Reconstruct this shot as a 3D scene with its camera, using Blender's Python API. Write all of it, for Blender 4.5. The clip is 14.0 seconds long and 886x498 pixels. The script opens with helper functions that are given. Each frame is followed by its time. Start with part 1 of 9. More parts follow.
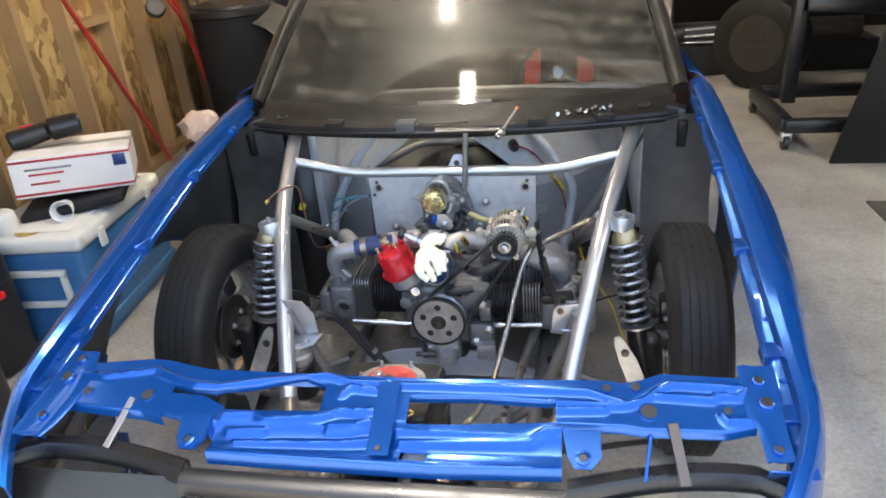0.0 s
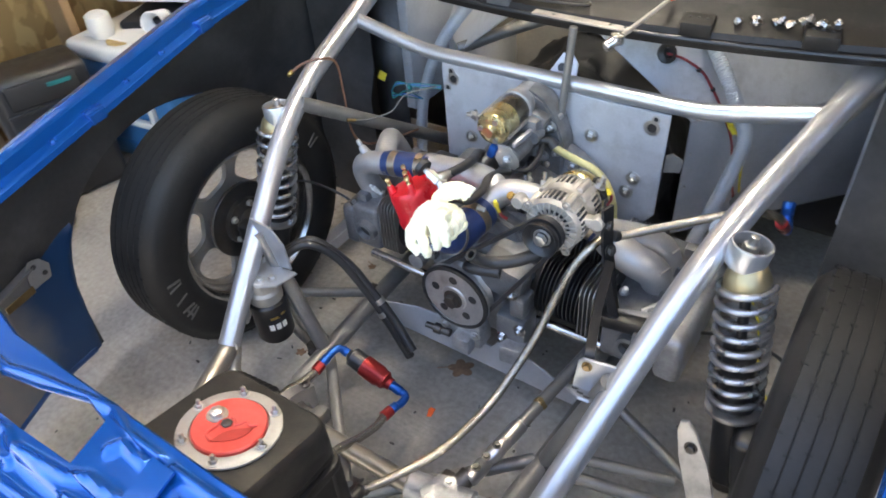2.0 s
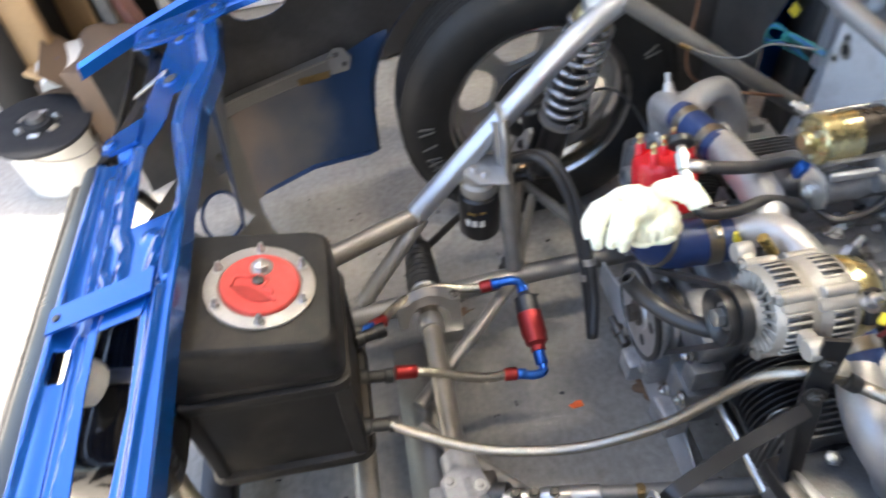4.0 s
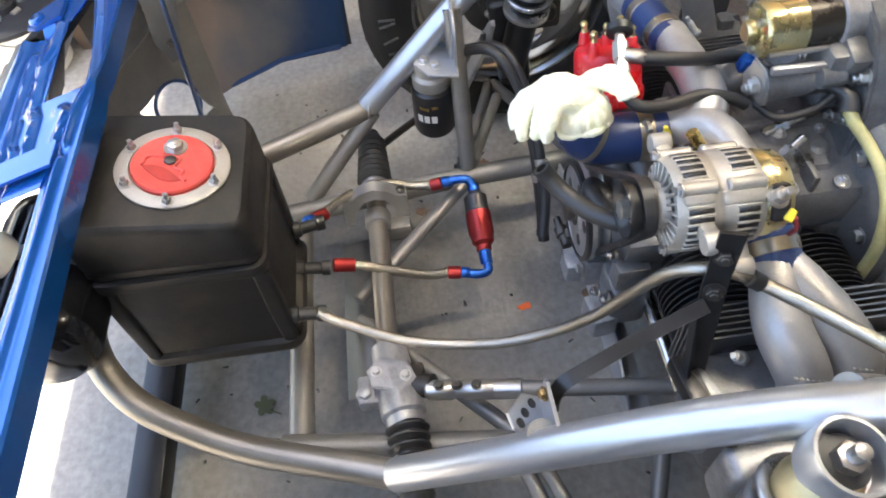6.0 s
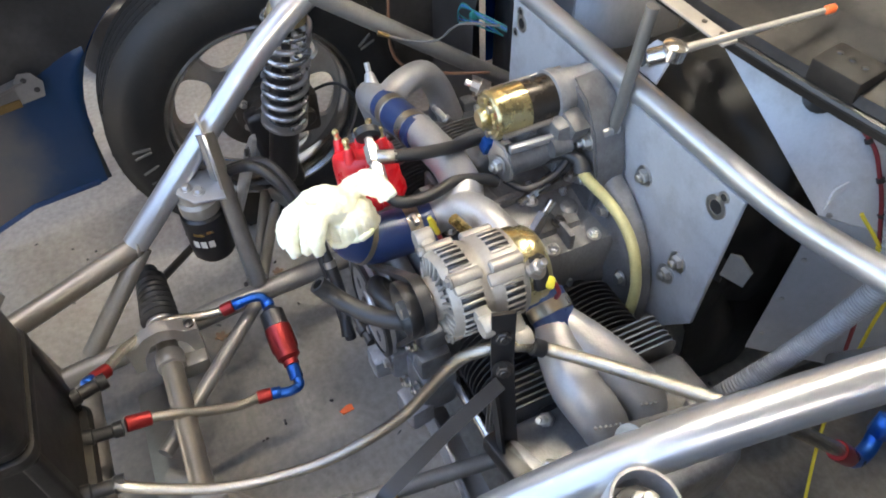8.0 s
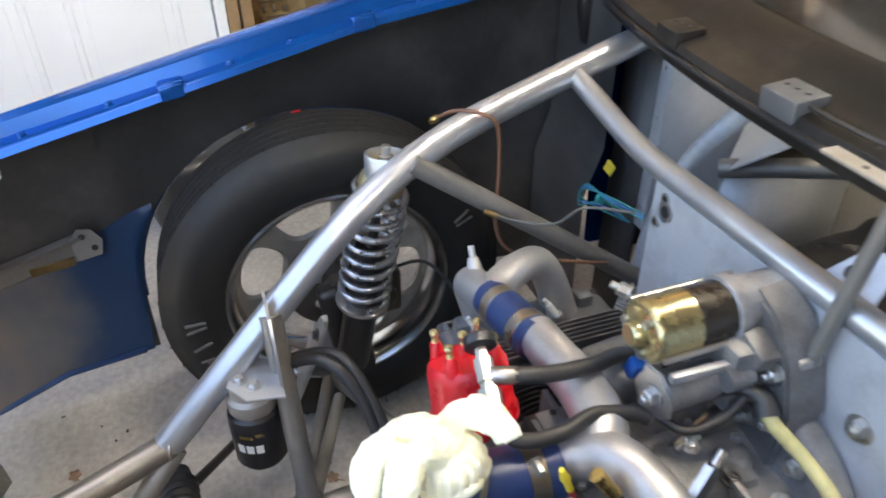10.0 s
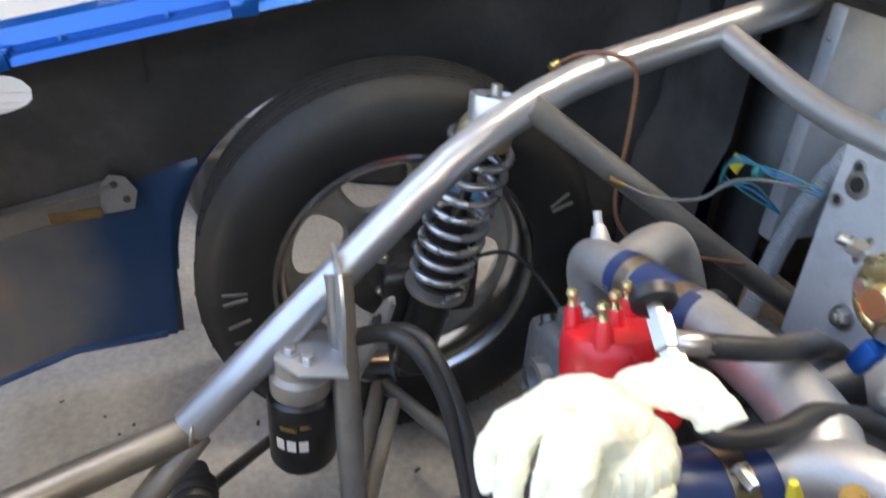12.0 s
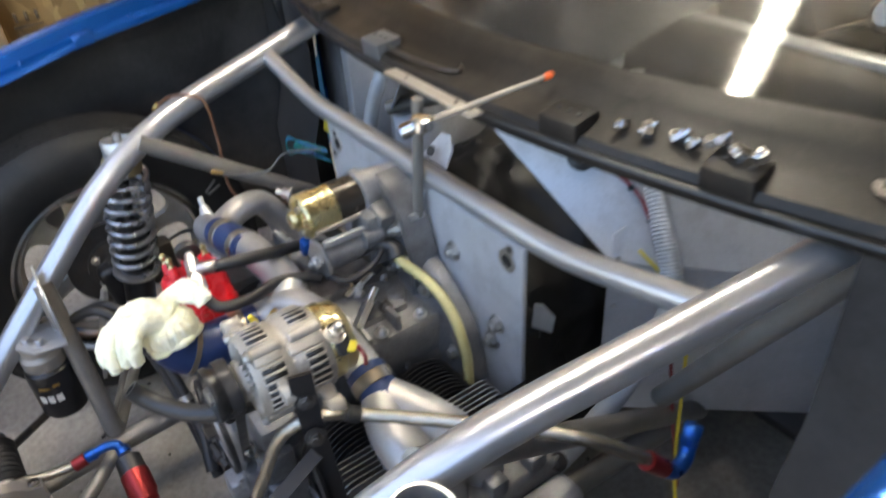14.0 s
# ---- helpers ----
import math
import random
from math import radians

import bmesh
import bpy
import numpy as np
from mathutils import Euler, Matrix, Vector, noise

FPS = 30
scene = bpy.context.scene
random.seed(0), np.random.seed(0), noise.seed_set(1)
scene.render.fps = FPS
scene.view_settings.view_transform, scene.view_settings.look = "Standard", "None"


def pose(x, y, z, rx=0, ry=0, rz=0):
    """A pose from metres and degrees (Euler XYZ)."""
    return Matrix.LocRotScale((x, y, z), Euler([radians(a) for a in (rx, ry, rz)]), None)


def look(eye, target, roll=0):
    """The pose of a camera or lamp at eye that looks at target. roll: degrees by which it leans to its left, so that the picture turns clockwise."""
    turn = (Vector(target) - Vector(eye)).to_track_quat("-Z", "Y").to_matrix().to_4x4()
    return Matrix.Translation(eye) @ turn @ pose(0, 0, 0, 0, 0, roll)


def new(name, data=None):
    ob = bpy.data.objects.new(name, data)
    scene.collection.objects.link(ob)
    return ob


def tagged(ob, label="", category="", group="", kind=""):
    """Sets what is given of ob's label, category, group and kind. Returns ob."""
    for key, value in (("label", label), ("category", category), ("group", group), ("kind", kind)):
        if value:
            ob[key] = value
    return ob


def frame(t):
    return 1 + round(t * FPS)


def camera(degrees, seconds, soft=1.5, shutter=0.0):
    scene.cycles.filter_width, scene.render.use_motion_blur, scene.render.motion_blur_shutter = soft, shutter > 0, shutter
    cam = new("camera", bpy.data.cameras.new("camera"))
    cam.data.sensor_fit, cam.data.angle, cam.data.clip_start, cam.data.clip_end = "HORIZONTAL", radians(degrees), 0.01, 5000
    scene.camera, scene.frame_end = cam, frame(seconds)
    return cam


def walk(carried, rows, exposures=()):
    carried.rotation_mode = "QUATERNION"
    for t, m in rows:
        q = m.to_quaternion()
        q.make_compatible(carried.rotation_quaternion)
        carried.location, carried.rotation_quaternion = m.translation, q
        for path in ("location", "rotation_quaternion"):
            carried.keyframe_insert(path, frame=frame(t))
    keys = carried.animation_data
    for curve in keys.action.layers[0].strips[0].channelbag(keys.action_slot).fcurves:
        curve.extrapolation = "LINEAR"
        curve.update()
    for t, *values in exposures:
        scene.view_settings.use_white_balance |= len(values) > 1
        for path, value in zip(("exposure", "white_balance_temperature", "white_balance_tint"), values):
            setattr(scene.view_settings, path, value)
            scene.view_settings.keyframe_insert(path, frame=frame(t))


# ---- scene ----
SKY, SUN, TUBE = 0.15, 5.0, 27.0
EXPOSURES = [(0.0, 2.58, 6850, 10), (1.5, 2.74, 6850, 10), (3.0, 2.84, 6850, 10), (4.0, 2.80, 6850, 10), (6.5, 2.82, 6850, 10), (7.5, 2.76, 6850, 10), (10.0, 2.75, 6850, 10), (11.5, 2.95, 6850, 10), (12.5, 2.42, 6850, 10), (14.0, 2.5, 6850, 10)]
cam = camera(65.3, 14.0, soft=1.7, shutter=0.35)
PATH = [
    (0, (0.349, -0.022, 1.419), (0.008, 1.737, 0.533), -4.8),
    (0.5, (0.424, 0.204, 1.401), (-0.054, 1.885, 0.427), -5.8),
    (1, (0.454, 0.391, 1.366), (-0.179, 1.958, 0.296), -8.5),
    (1.5, (0.483, 0.596, 1.345), (-0.282, 1.997, 0.140), -7.9),
    (2, (0.607, 0.808, 1.329), (-0.323, 2.039, 0.057), -4.7),
    (2.5, (0.681, 0.962, 1.328), (-0.522, 1.960, 0.080), -8.3),
    (3, (0.630, 1.052, 1.295), (-0.599, 1.968, 0.010), -8.0),
    (3.5, (0.627, 1.175, 1.260), (-0.695, 1.780, -0.113), -3.4),
    (4, (0.626, 1.279, 1.234), (-0.739, 1.407, -0.221), -5.4),
    (4.2, (0.620, 1.294, 1.222), (-0.722, 1.272, -0.260), -6.9),
    (6.3, (0.665, 1.420, 1.185), (-0.494, 1.496, -0.444), -5.4),
    (6.5, (0.667, 1.427, 1.184), (-0.496, 1.579, -0.436), -4.4),
    (7, (0.663, 1.439, 1.197), (-0.498, 1.761, -0.399), -2.9),
    (7.5, (0.654, 1.452, 1.202), (-0.537, 1.928, -0.333), -2.1),
    (7.7, (0.649, 1.458, 1.208), (-0.542, 1.990, -0.309), -1.9),
    (9.8, (0.444, 1.484, 1.136), (-1.063, 2.080, -0.036), 0.3),
    (10, (0.406, 1.476, 1.101), (-1.144, 2.032, -0.033), -0.1),
    (10.5, (0.329, 1.461, 1.002), (-1.339, 1.908, -0.007), 1.6),
    (11, (0.278, 1.433, 0.935), (-1.467, 1.821, 0.038), 3.1),
    (11.5, (0.253, 1.420, 0.895), (-1.501, 1.869, 0.044), 4.6),
    (12, (0.275, 1.407, 0.883), (-1.380, 1.943, -0.103), 4.4),
    (12.5, (0.346, 1.414, 0.889), (-1.119, 2.086, -0.295), 2.9),
    (13, (0.432, 1.432, 0.914), (-0.897, 2.252, -0.336), 1.4),
    (13.5, (0.585, 1.460, 1.030), (-0.642, 2.337, -0.285), -0.9),
    (14, (0.817, 1.546, 1.155), (-0.561, 2.447, 0.019), -4.4),
]
walk(cam, [(t, look(eye, target, roll)) for t, eye, target, roll in PATH], EXPOSURES)

# ---- world and light ----
world = bpy.data.worlds.new("world")
scene.world = world
world.use_nodes = True
wn = world.node_tree.nodes
sky = wn.new("ShaderNodeTexSky")
sky.sky_type = "NISHITA"
sky.sun_disc = False
sky.sun_elevation, sky.sun_rotation = radians(81), radians(309)
sky.dust_density, sky.air_density = 2.0, 1.0
world.node_tree.links.new(sky.outputs[0], wn["Background"].inputs[0])
wn["Background"].inputs[1].default_value = SKY

sun_data = bpy.data.lights.new("sun", "SUN")
sun_data.energy, sun_data.angle, sun_data.color = SUN, radians(2), (1.0, 0.95, 0.87)
sun = new("sun", sun_data)
sun.matrix_world = look((-1.0, 0.8, 8), (0, 0.0, 0))


# ---- materials ----
def surface(name, col, rough=0.5, metal=0.0, var=0.12, scale=9.0, bump=0.0, bscale=160.0, dirt=None, coat=0.0, rvar=0.12, island=0.0):
    """A surface with broad stains, fine grain, uneven gloss and a little relief. dirt: colour, amount, scale."""
    m = bpy.data.materials.new(name)
    m.use_nodes = True
    nt = m.node_tree
    N, Lk = nt.nodes, nt.links
    b = N["Principled BSDF"]
    tc = N.new("ShaderNodeTexCoord")
    n1 = N.new("ShaderNodeTexNoise")
    n1.inputs["Scale"].default_value, n1.inputs["Detail"].default_value, n1.inputs["Roughness"].default_value = scale, 6, 0.65
    n2 = N.new("ShaderNodeTexNoise")
    n2.inputs["Scale"].default_value, n2.inputs["Detail"].default_value = bscale, 3
    for n in (n1, n2):
        Lk.new(tc.outputs["Object"], n.inputs["Vector"])
    add = N.new("ShaderNodeMath")
    add.operation = "MULTIPLY_ADD"
    Lk.new(n2.outputs[0], add.inputs[0])
    add.inputs[1].default_value = 0.35
    Lk.new(n1.outputs[0], add.inputs[2])
    ramp = N.new("ShaderNodeMapRange")
    ramp.inputs[1].default_value, ramp.inputs[2].default_value = 0.35, 1.0
    ramp.inputs[3].default_value, ramp.inputs[4].default_value = 1 - var * 1.6, 1 + var
    Lk.new(add.outputs[0], ramp.inputs[0])
    mul = N.new("ShaderNodeMix")
    mul.data_type, mul.blend_type = "RGBA", "MULTIPLY"
    mul.inputs["Factor"].default_value = 1.0
    mul.inputs["A"].default_value = (*col, 1)
    Lk.new(ramp.outputs[0], mul.inputs["B"])
    out = mul.outputs["Result"]
    if dirt:
        dc, amount, ds = dirt
        n3 = N.new("ShaderNodeTexNoise")
        n3.inputs["Scale"].default_value, n3.inputs["Detail"].default_value, n3.inputs["Roughness"].default_value = ds, 8, 0.7
        Lk.new(tc.outputs["Object"], n3.inputs["Vector"])
        r3 = N.new("ShaderNodeMapRange")
        r3.inputs[1].default_value, r3.inputs[2].default_value = 0.48, 0.75
        r3.inputs[4].default_value = amount
        Lk.new(n3.outputs[0], r3.inputs[0])
        mx = N.new("ShaderNodeMix")
        mx.data_type = "RGBA"
        Lk.new(r3.outputs[0], mx.inputs["Factor"])
        Lk.new(out, mx.inputs["A"])
        mx.inputs["B"].default_value = (*dc, 1)
        out = mx.outputs["Result"]
    if island:
        oi = N.new("ShaderNodeObjectInfo")
        ri = N.new("ShaderNodeMapRange")
        ri.inputs[3].default_value, ri.inputs[4].default_value = 1 - island, 1 + island
        Lk.new(oi.outputs["Random"], ri.inputs[0])
        mi = N.new("ShaderNodeMix")
        mi.data_type, mi.blend_type = "RGBA", "MULTIPLY"
        mi.inputs["Factor"].default_value = 1.0
        Lk.new(out, mi.inputs["A"])
        Lk.new(ri.outputs[0], mi.inputs["B"])
        out = mi.outputs["Result"]
    Lk.new(out, b.inputs["Base Color"])
    rr = N.new("ShaderNodeMapRange")
    rr.inputs[1].default_value, rr.inputs[2].default_value = 0.3, 0.75
    rr.inputs[3].default_value, rr.inputs[4].default_value = max(rough - rvar, 0.03), min(rough + rvar, 1)
    Lk.new(n1.outputs[0], rr.inputs[0])
    Lk.new(rr.outputs[0], b.inputs["Roughness"])
    b.inputs["Metallic"].default_value = metal
    b.inputs["Coat Weight"].default_value = coat
    b.inputs["Coat Roughness"].default_value = 0.06
    if bump:
        bp = N.new("ShaderNodeBump")
        bp.inputs["Strength"].default_value, bp.inputs["Distance"].default_value = min(bump, 1), 0.002
        Lk.new(add.outputs[0], bp.inputs["Height"])
        Lk.new(bp.outputs[0], b.inputs["Normal"])
    return m


GRIME = (0.05, 0.042, 0.035)
blue_paint = surface("blue_paint", (0.002, 0.080, 0.345), 0.20, 0.55, 0.06, 5, 0.0, 300, None, 0.3, 0.02)
gloss_black = surface("gloss_black_plastic", (0.008, 0.008, 0.009), 0.16, 0.0, 0.2, 8, 0.0, 200, ((0.04, 0.035, 0.03), 0.3, 5))
hole_dark = surface("open_hole_shade", (0.03, 0.028, 0.026), 0.8)
blue_dark = surface("blue_overspray", (0.010, 0.045, 0.15), 0.36, 0.1, 0.3, 4, 0.1, 120, ((0.10, 0.10, 0.105), 0.85, 3.2))
underbody = surface("dark_underbody_coat", (0.039, 0.0385, 0.039), 0.44, 0.0, 0.35, 5, 0.3, 90, ((0.10, 0.096, 0.094), 0.75, 2.5))
silver_paint = surface("silver_paint", (0.50, 0.51, 0.525), 0.31, 0.75, 0.05, 9, 0.05, 320, ((0.38, 0.36, 0.32), 0.18, 3), rvar=0.035)
grey_tube = surface("grey_tube_paint", (0.215, 0.205, 0.19), 0.44, 0.45, 0.14, 9, 0.06, 260, (GRIME, 0.45, 7), rvar=0.05)
raw_tube = surface("raw_brownish_steel_tube", (0.27, 0.245, 0.21), 0.38, 0.7, 0.12, 8, 0.06, 260, ((0.13, 0.10, 0.07), 0.35, 6), rvar=0.05)
alu_sheet = surface("aluminium_sheet", (0.56, 0.57, 0.59), 0.40, 0.35, 0.12, 6, 0.12, 220, ((0.25, 0.24, 0.23), 0.55, 13))
tin = surface("grey_painted_tin", (0.48, 0.49, 0.51), 0.40, 0.3, 0.12, 5, 0.06, 120, ((0.20, 0.20, 0.21), 0.4, 4))
cast = surface("cast_aluminium", (0.40, 0.40, 0.405), 0.42, 0.55, 0.2, 16, 0.7, 260, (GRIME, 0.6, 11), rvar=0.07)
cast_dark = surface("dirty_magnesium_casting", (0.20, 0.20, 0.203), 0.46, 0.45, 0.25, 14, 0.7, 220, (GRIME, 0.7, 11), rvar=0.07)
cast_light = surface("bright_cast_aluminium", (0.39, 0.36, 0.315), 0.5, 0.45, 0.12, 14, 0.5, 320, ((0.24, 0.20, 0.15), 0.5, 11), rvar=0.06)
intake_silver = surface("silver_intake_casting", (0.42, 0.41, 0.40), 0.42, 0.55, 0.12, 12, 0.5, 280, ((0.18, 0.16, 0.14), 0.45, 8), rvar=0.05)
hose_grey = surface("grey_reinforced_hose", (0.42, 0.43, 0.44), 0.4, 0.1, 0.12, 18, 0.1, 240, ((0.18, 0.17, 0.16), 0.35, 10))
disc_dark = surface("sooty_friction_disc", (0.006, 0.006, 0.008), 0.7, 0.0, 0.3, 20, 0.2, 200)
old_brass = surface("tarnished_brass", (0.26, 0.18, 0.08), 0.45, 0.85, 0.2, 20, 0.1, 260, (GRIME, 0.5, 14))
pulley_grey = surface("worn_pulley_steel", (0.50, 0.49, 0.47), 0.42, 0.75, 0.15, 25, 0.08, 300, ((0.10, 0.08, 0.06), 0.5, 20))
grey_primer = surface("grey_primer", (0.085, 0.088, 0.092), 0.6, 0.0, 0.15, 9, 0.1, 200, (GRIME, 0.4, 7))
primer_dust = surface("dusty_grey_primer", (0.16, 0.155, 0.15), 0.5, 0.0, 0.2, 6, 0.1, 160, ((0.09, 0.075, 0.065), 0.5, 4))
fin_black = surface("black_cylinder_iron", (0.022, 0.022, 0.024), 0.42, 0.3, 0.3, 30, 0.3, 260, ((0.12, 0.11, 0.10), 0.3, 14))
fin_edge = surface("worn_fin_edge", (0.34, 0.33, 0.32), 0.38, 0.85, 0.2, 30, 0.1, 300)
clamp_steel = surface("tarnished_clamp_band", (0.36, 0.31, 0.24), 0.3, 0.9, 0.12, 20, 0.05, 300, rvar=0.05)
steel = surface("zinc_steel", (0.50, 0.49, 0.47), 0.32, 0.9, 0.1, 14, 0.1, 300, ((0.22, 0.18, 0.13), 0.25, 9), rvar=0.05)
dark_steel = surface("dark_oily_steel", (0.09, 0.085, 0.08), 0.42, 0.8, 0.25, 24, 0.2, 260, ((0.11, 0.07, 0.04), 0.4, 15))
chrome = surface("polished_steel", (0.58, 0.58, 0.58), 0.22, 1.0, 0.06, 9, 0.0, 300, rvar=0.04)
gold_zinc = surface("gold_zinc_plate", (0.60, 0.52, 0.28), 0.28, 0.92, 0.1, 14, 0.05, 300, ((0.35, 0.25, 0.12), 0.25, 9), rvar=0.05)
cap_gold = surface("dull_gold_anodising", (0.42, 0.34, 0.19), 0.42, 0.75, 0.1, 12, 0.05, 260, rvar=0.05)
brass = surface("brass", (0.62, 0.43, 0.15), 0.3, 0.95, 0.12, 30)
spring_grey = surface("grey_spring_enamel", (0.43, 0.435, 0.45), 0.28, 0.85, 0.06, 12, 0.05, 260, (GRIME, 0.15, 9), rvar=0.04)
clamp_cast = surface("polished_clamp_casting", (0.46, 0.44, 0.41), 0.30, 0.8, 0.1, 12, 0.1, 240, (GRIME, 0.3, 9), rvar=0.05)
cable_grey = surface("dull_grey_cable", (0.10, 0.095, 0.085), 0.5)
bag_black = surface("black_plastic_bag", (0.006, 0.006, 0.006), 0.55, 0.0, 0.2, 12, 0.3, 90, None, rvar=0.08)
rubber = surface("tyre_rubber", (0.015, 0.0145, 0.014), 0.55, 0.0, 0.25, 7, 0.35, 170, ((0.05, 0.042, 0.035), 0.3, 5))
rubber.node_tree.nodes["Principled BSDF"].inputs["Specular IOR Level"].default_value = 0.3
groove_black = surface("dark_tread_groove", (0.004, 0.004, 0.004), 0.9)
starter_brown = surface("dark_bronze_enamel", (0.05, 0.042, 0.034), 0.28, 0.5, 0.2, 20, 0.1, 260, ((0.14, 0.12, 0.10), 0.3, 10))
tread_worn = surface("scuffed_tyre_lettering", (0.10, 0.096, 0.09), 0.75, 0.0, 0.3, 40, 0.2, 200)
hose_rubber = surface("black_hose_rubber", (0.02, 0.02, 0.021), 0.45, 0.0, 0.2, 20, 0.15, 260, ((0.05, 0.045, 0.04), 0.4, 12))
black_plastic = surface("black_plastic", (0.018, 0.018, 0.019), 0.42, 0.0, 0.2, 14, 0.2, 260, ((0.05, 0.047, 0.043), 0.4, 6))
tank_plastic = surface("black_textured_tank", (0.010, 0.0095, 0.009), 0.46, 0.0, 0.25, 9, 0.5, 420, ((0.062, 0.050, 0.038), 0.7, 7))
tank_plastic.node_tree.nodes["Principled BSDF"].inputs["Specular IOR Level"].default_value = 0.34
black_paint = surface("black_enamel", (0.012, 0.012, 0.013), 0.36, 0.0, 0.2, 10, 0.1, 200, ((0.04, 0.036, 0.032), 0.25, 6), rvar=0.05)
grille_black = surface("satin_black_grille", (0.010, 0.010, 0.0105), 0.34, 0.0, 0.2, 9, 0.05, 260, ((0.03, 0.028, 0.026), 0.3, 6))
cowl_black = surface("dusty_black_cowl", (0.012, 0.0105, 0.009), 0.48, 0.0, 0.3, 6, 0.15, 160, ((0.07, 0.058, 0.047), 0.35, 9))
cowl_black.node_tree.nodes["Principled BSDF"].inputs["Specular IOR Level"].default_value = 0.28
red_cap = surface("red_moulded_plastic", (0.55, 0.012, 0.02), 0.32, 0.0, 0.1, 20, 0.06, 200)
red_fill = surface("red_anodised_cap", (0.62, 0.065, 0.05), 0.46, 0.2, 0.14, 20, 0.25, 200, ((0.40, 0.14, 0.11), 0.55, 16))
red_deep = surface("shaded_red_anodising", (0.36, 0.03, 0.022), 0.5, 0.2, 0.2, 30, 0.2, 200)
red_fit = surface("red_anodised", (0.30, 0.024, 0.024), 0.36, 0.7, 0.15, 20, 0.05, 200, ((0.16, 0.04, 0.035), 0.4, 18))
blue_fit = surface("blue_anodised", (0.015, 0.11, 0.46), 0.34, 0.75, 0.15, 20, 0.05, 200, ((0.03, 0.06, 0.16), 0.4, 18))
blue_hose = surface("blue_silicone", (0.016, 0.036, 0.115), 0.38, 0.0, 0.15, 14, 0.08, 260)
latex = surface("cream_latex", (0.88, 0.84, 0.62), 0.5, 0.0, 0.06, 12, 0.15, 120)
latex.node_tree.nodes["Principled BSDF"].inputs["Subsurface Weight"].default_value = 0.15
latex.node_tree.nodes["Principled BSDF"].inputs["Subsurface Radius"].default_value = (0.01, 0.008, 0.004)
yellow_hose = surface("yellowed_vinyl_hose", (0.55, 0.49, 0.22), 0.42, 0.0, 0.15, 20)
rust_red = surface("rusty_red_paint", (0.14, 0.05, 0.035), 0.6, 0.0, 0.2, 8, 0.2, 120, ((0.08, 0.05, 0.03), 0.5, 6))
brown_card = surface("brown_cardboard", (0.13, 0.085, 0.055), 0.75, 0.0, 0.1, 5, 0.1, 140)
wood = surface("framing_lumber", (0.37, 0.235, 0.115), 0.65, 0.0, 0.16, 3.5, 0.25, 90, ((0.30, 0.17, 0.08), 0.45, 5), island=0.15)
white_paint = surface("white_door_paint", (0.86, 0.855, 0.84), 0.4, 0.0, 0.03, 3, 0.03, 160)
white_plastic = surface("white_plastic", (0.74, 0.72, 0.66), 0.42, 0.0, 0.08, 6, 0.05, 160, ((0.45, 0.40, 0.32), 0.4, 6))
blue_plastic = surface("faded_blue_plastic", (0.035, 0.15, 0.33), 0.42, 0.0, 0.1, 6, 0.1, 160, ((0.12, 0.17, 0.22), 0.35, 6))
cardboard = surface("white_carton", (0.74, 0.71, 0.69), 0.7, 0.0, 0.06, 5, 0.1, 140, ((0.5, 0.47, 0.43), 0.3, 5))
ink_red = surface("red_print", (0.5, 0.04, 0.05), 0.6, 0.0, 0.1, 20)
ink_navy = surface("navy_print", (0.03, 0.06, 0.2), 0.6, 0.0, 0.1, 20)
ink_grey = surface("grey_print", (0.25, 0.24, 0.25), 0.7, 0.0, 0.1, 20)
stamp_ink = surface("faded_stamp_ink", (0.12, 0.085, 0.05), 0.8, 0.0, 0.4, 40)
orange_flag = surface("orange_plastic", (0.85, 0.14, 0.03), 0.5, 0.0, 0.1, 20)
dead_leaf = surface("dry_brown_leaf", (0.20, 0.12, 0.07), 0.8, 0.0, 0.3, 40)
dark_wall = surface("dark_board", (0.024, 0.022, 0.020), 0.7, 0.0, 0.25, 2, 0.2, 60)
ceiling_mat = surface("ceiling_board", (0.19, 0.165, 0.135), 0.8, 0.0, 0.1, 2, 0.1, 60)
cloth_black = surface("black_cloth", (0.012, 0.012, 0.014), 0.85, 0.0, 0.3, 10, 0.4, 120)
canvas = surface("grey_canvas", (0.10, 0.095, 0.085), 0.85, 0.0, 0.3, 8, 0.4, 120)
rag = surface("pale_rag", (0.55, 0.42, 0.36), 0.85, 0.0, 0.15, 14, 0.4, 120)
red_paint = surface("red_enamel", (0.42, 0.03, 0.025), 0.4, 0.0, 0.15, 10, 0.1, 160, ((0.2, 0.05, 0.04), 0.4, 8))
belt_red = surface("red_webbing", (0.62, 0.045, 0.03), 0.75, 0.0, 0.1, 60)
headliner = surface("beige_dash_back", (0.20, 0.175, 0.14), 0.7, 0.0, 0.2, 8, 0.2, 120)
wire_red = surface("red_wire", (0.22, 0.022, 0.028), 0.45)
wire_yellow = surface("yellow_wire", (0.75, 0.60, 0.05), 0.45)
wire_green = surface("teal_wire", (0.012, 0.15, 0.15), 0.45)
wire_blue = surface("blue_wire", (0.03, 0.13, 0.38), 0.45)
wire_brown = surface("copper_brown_cable", (0.16, 0.075, 0.04), 0.4)
soil = surface("rubble", (0.34, 0.31, 0.28), 0.9, 0.0, 0.3, 8, 0.8, 60)


def node_mat(name):
    m = bpy.data.materials.new(name)
    m.use_nodes = True
    return m, m.node_tree.nodes, m.node_tree.links, m.node_tree.nodes["Principled BSDF"]


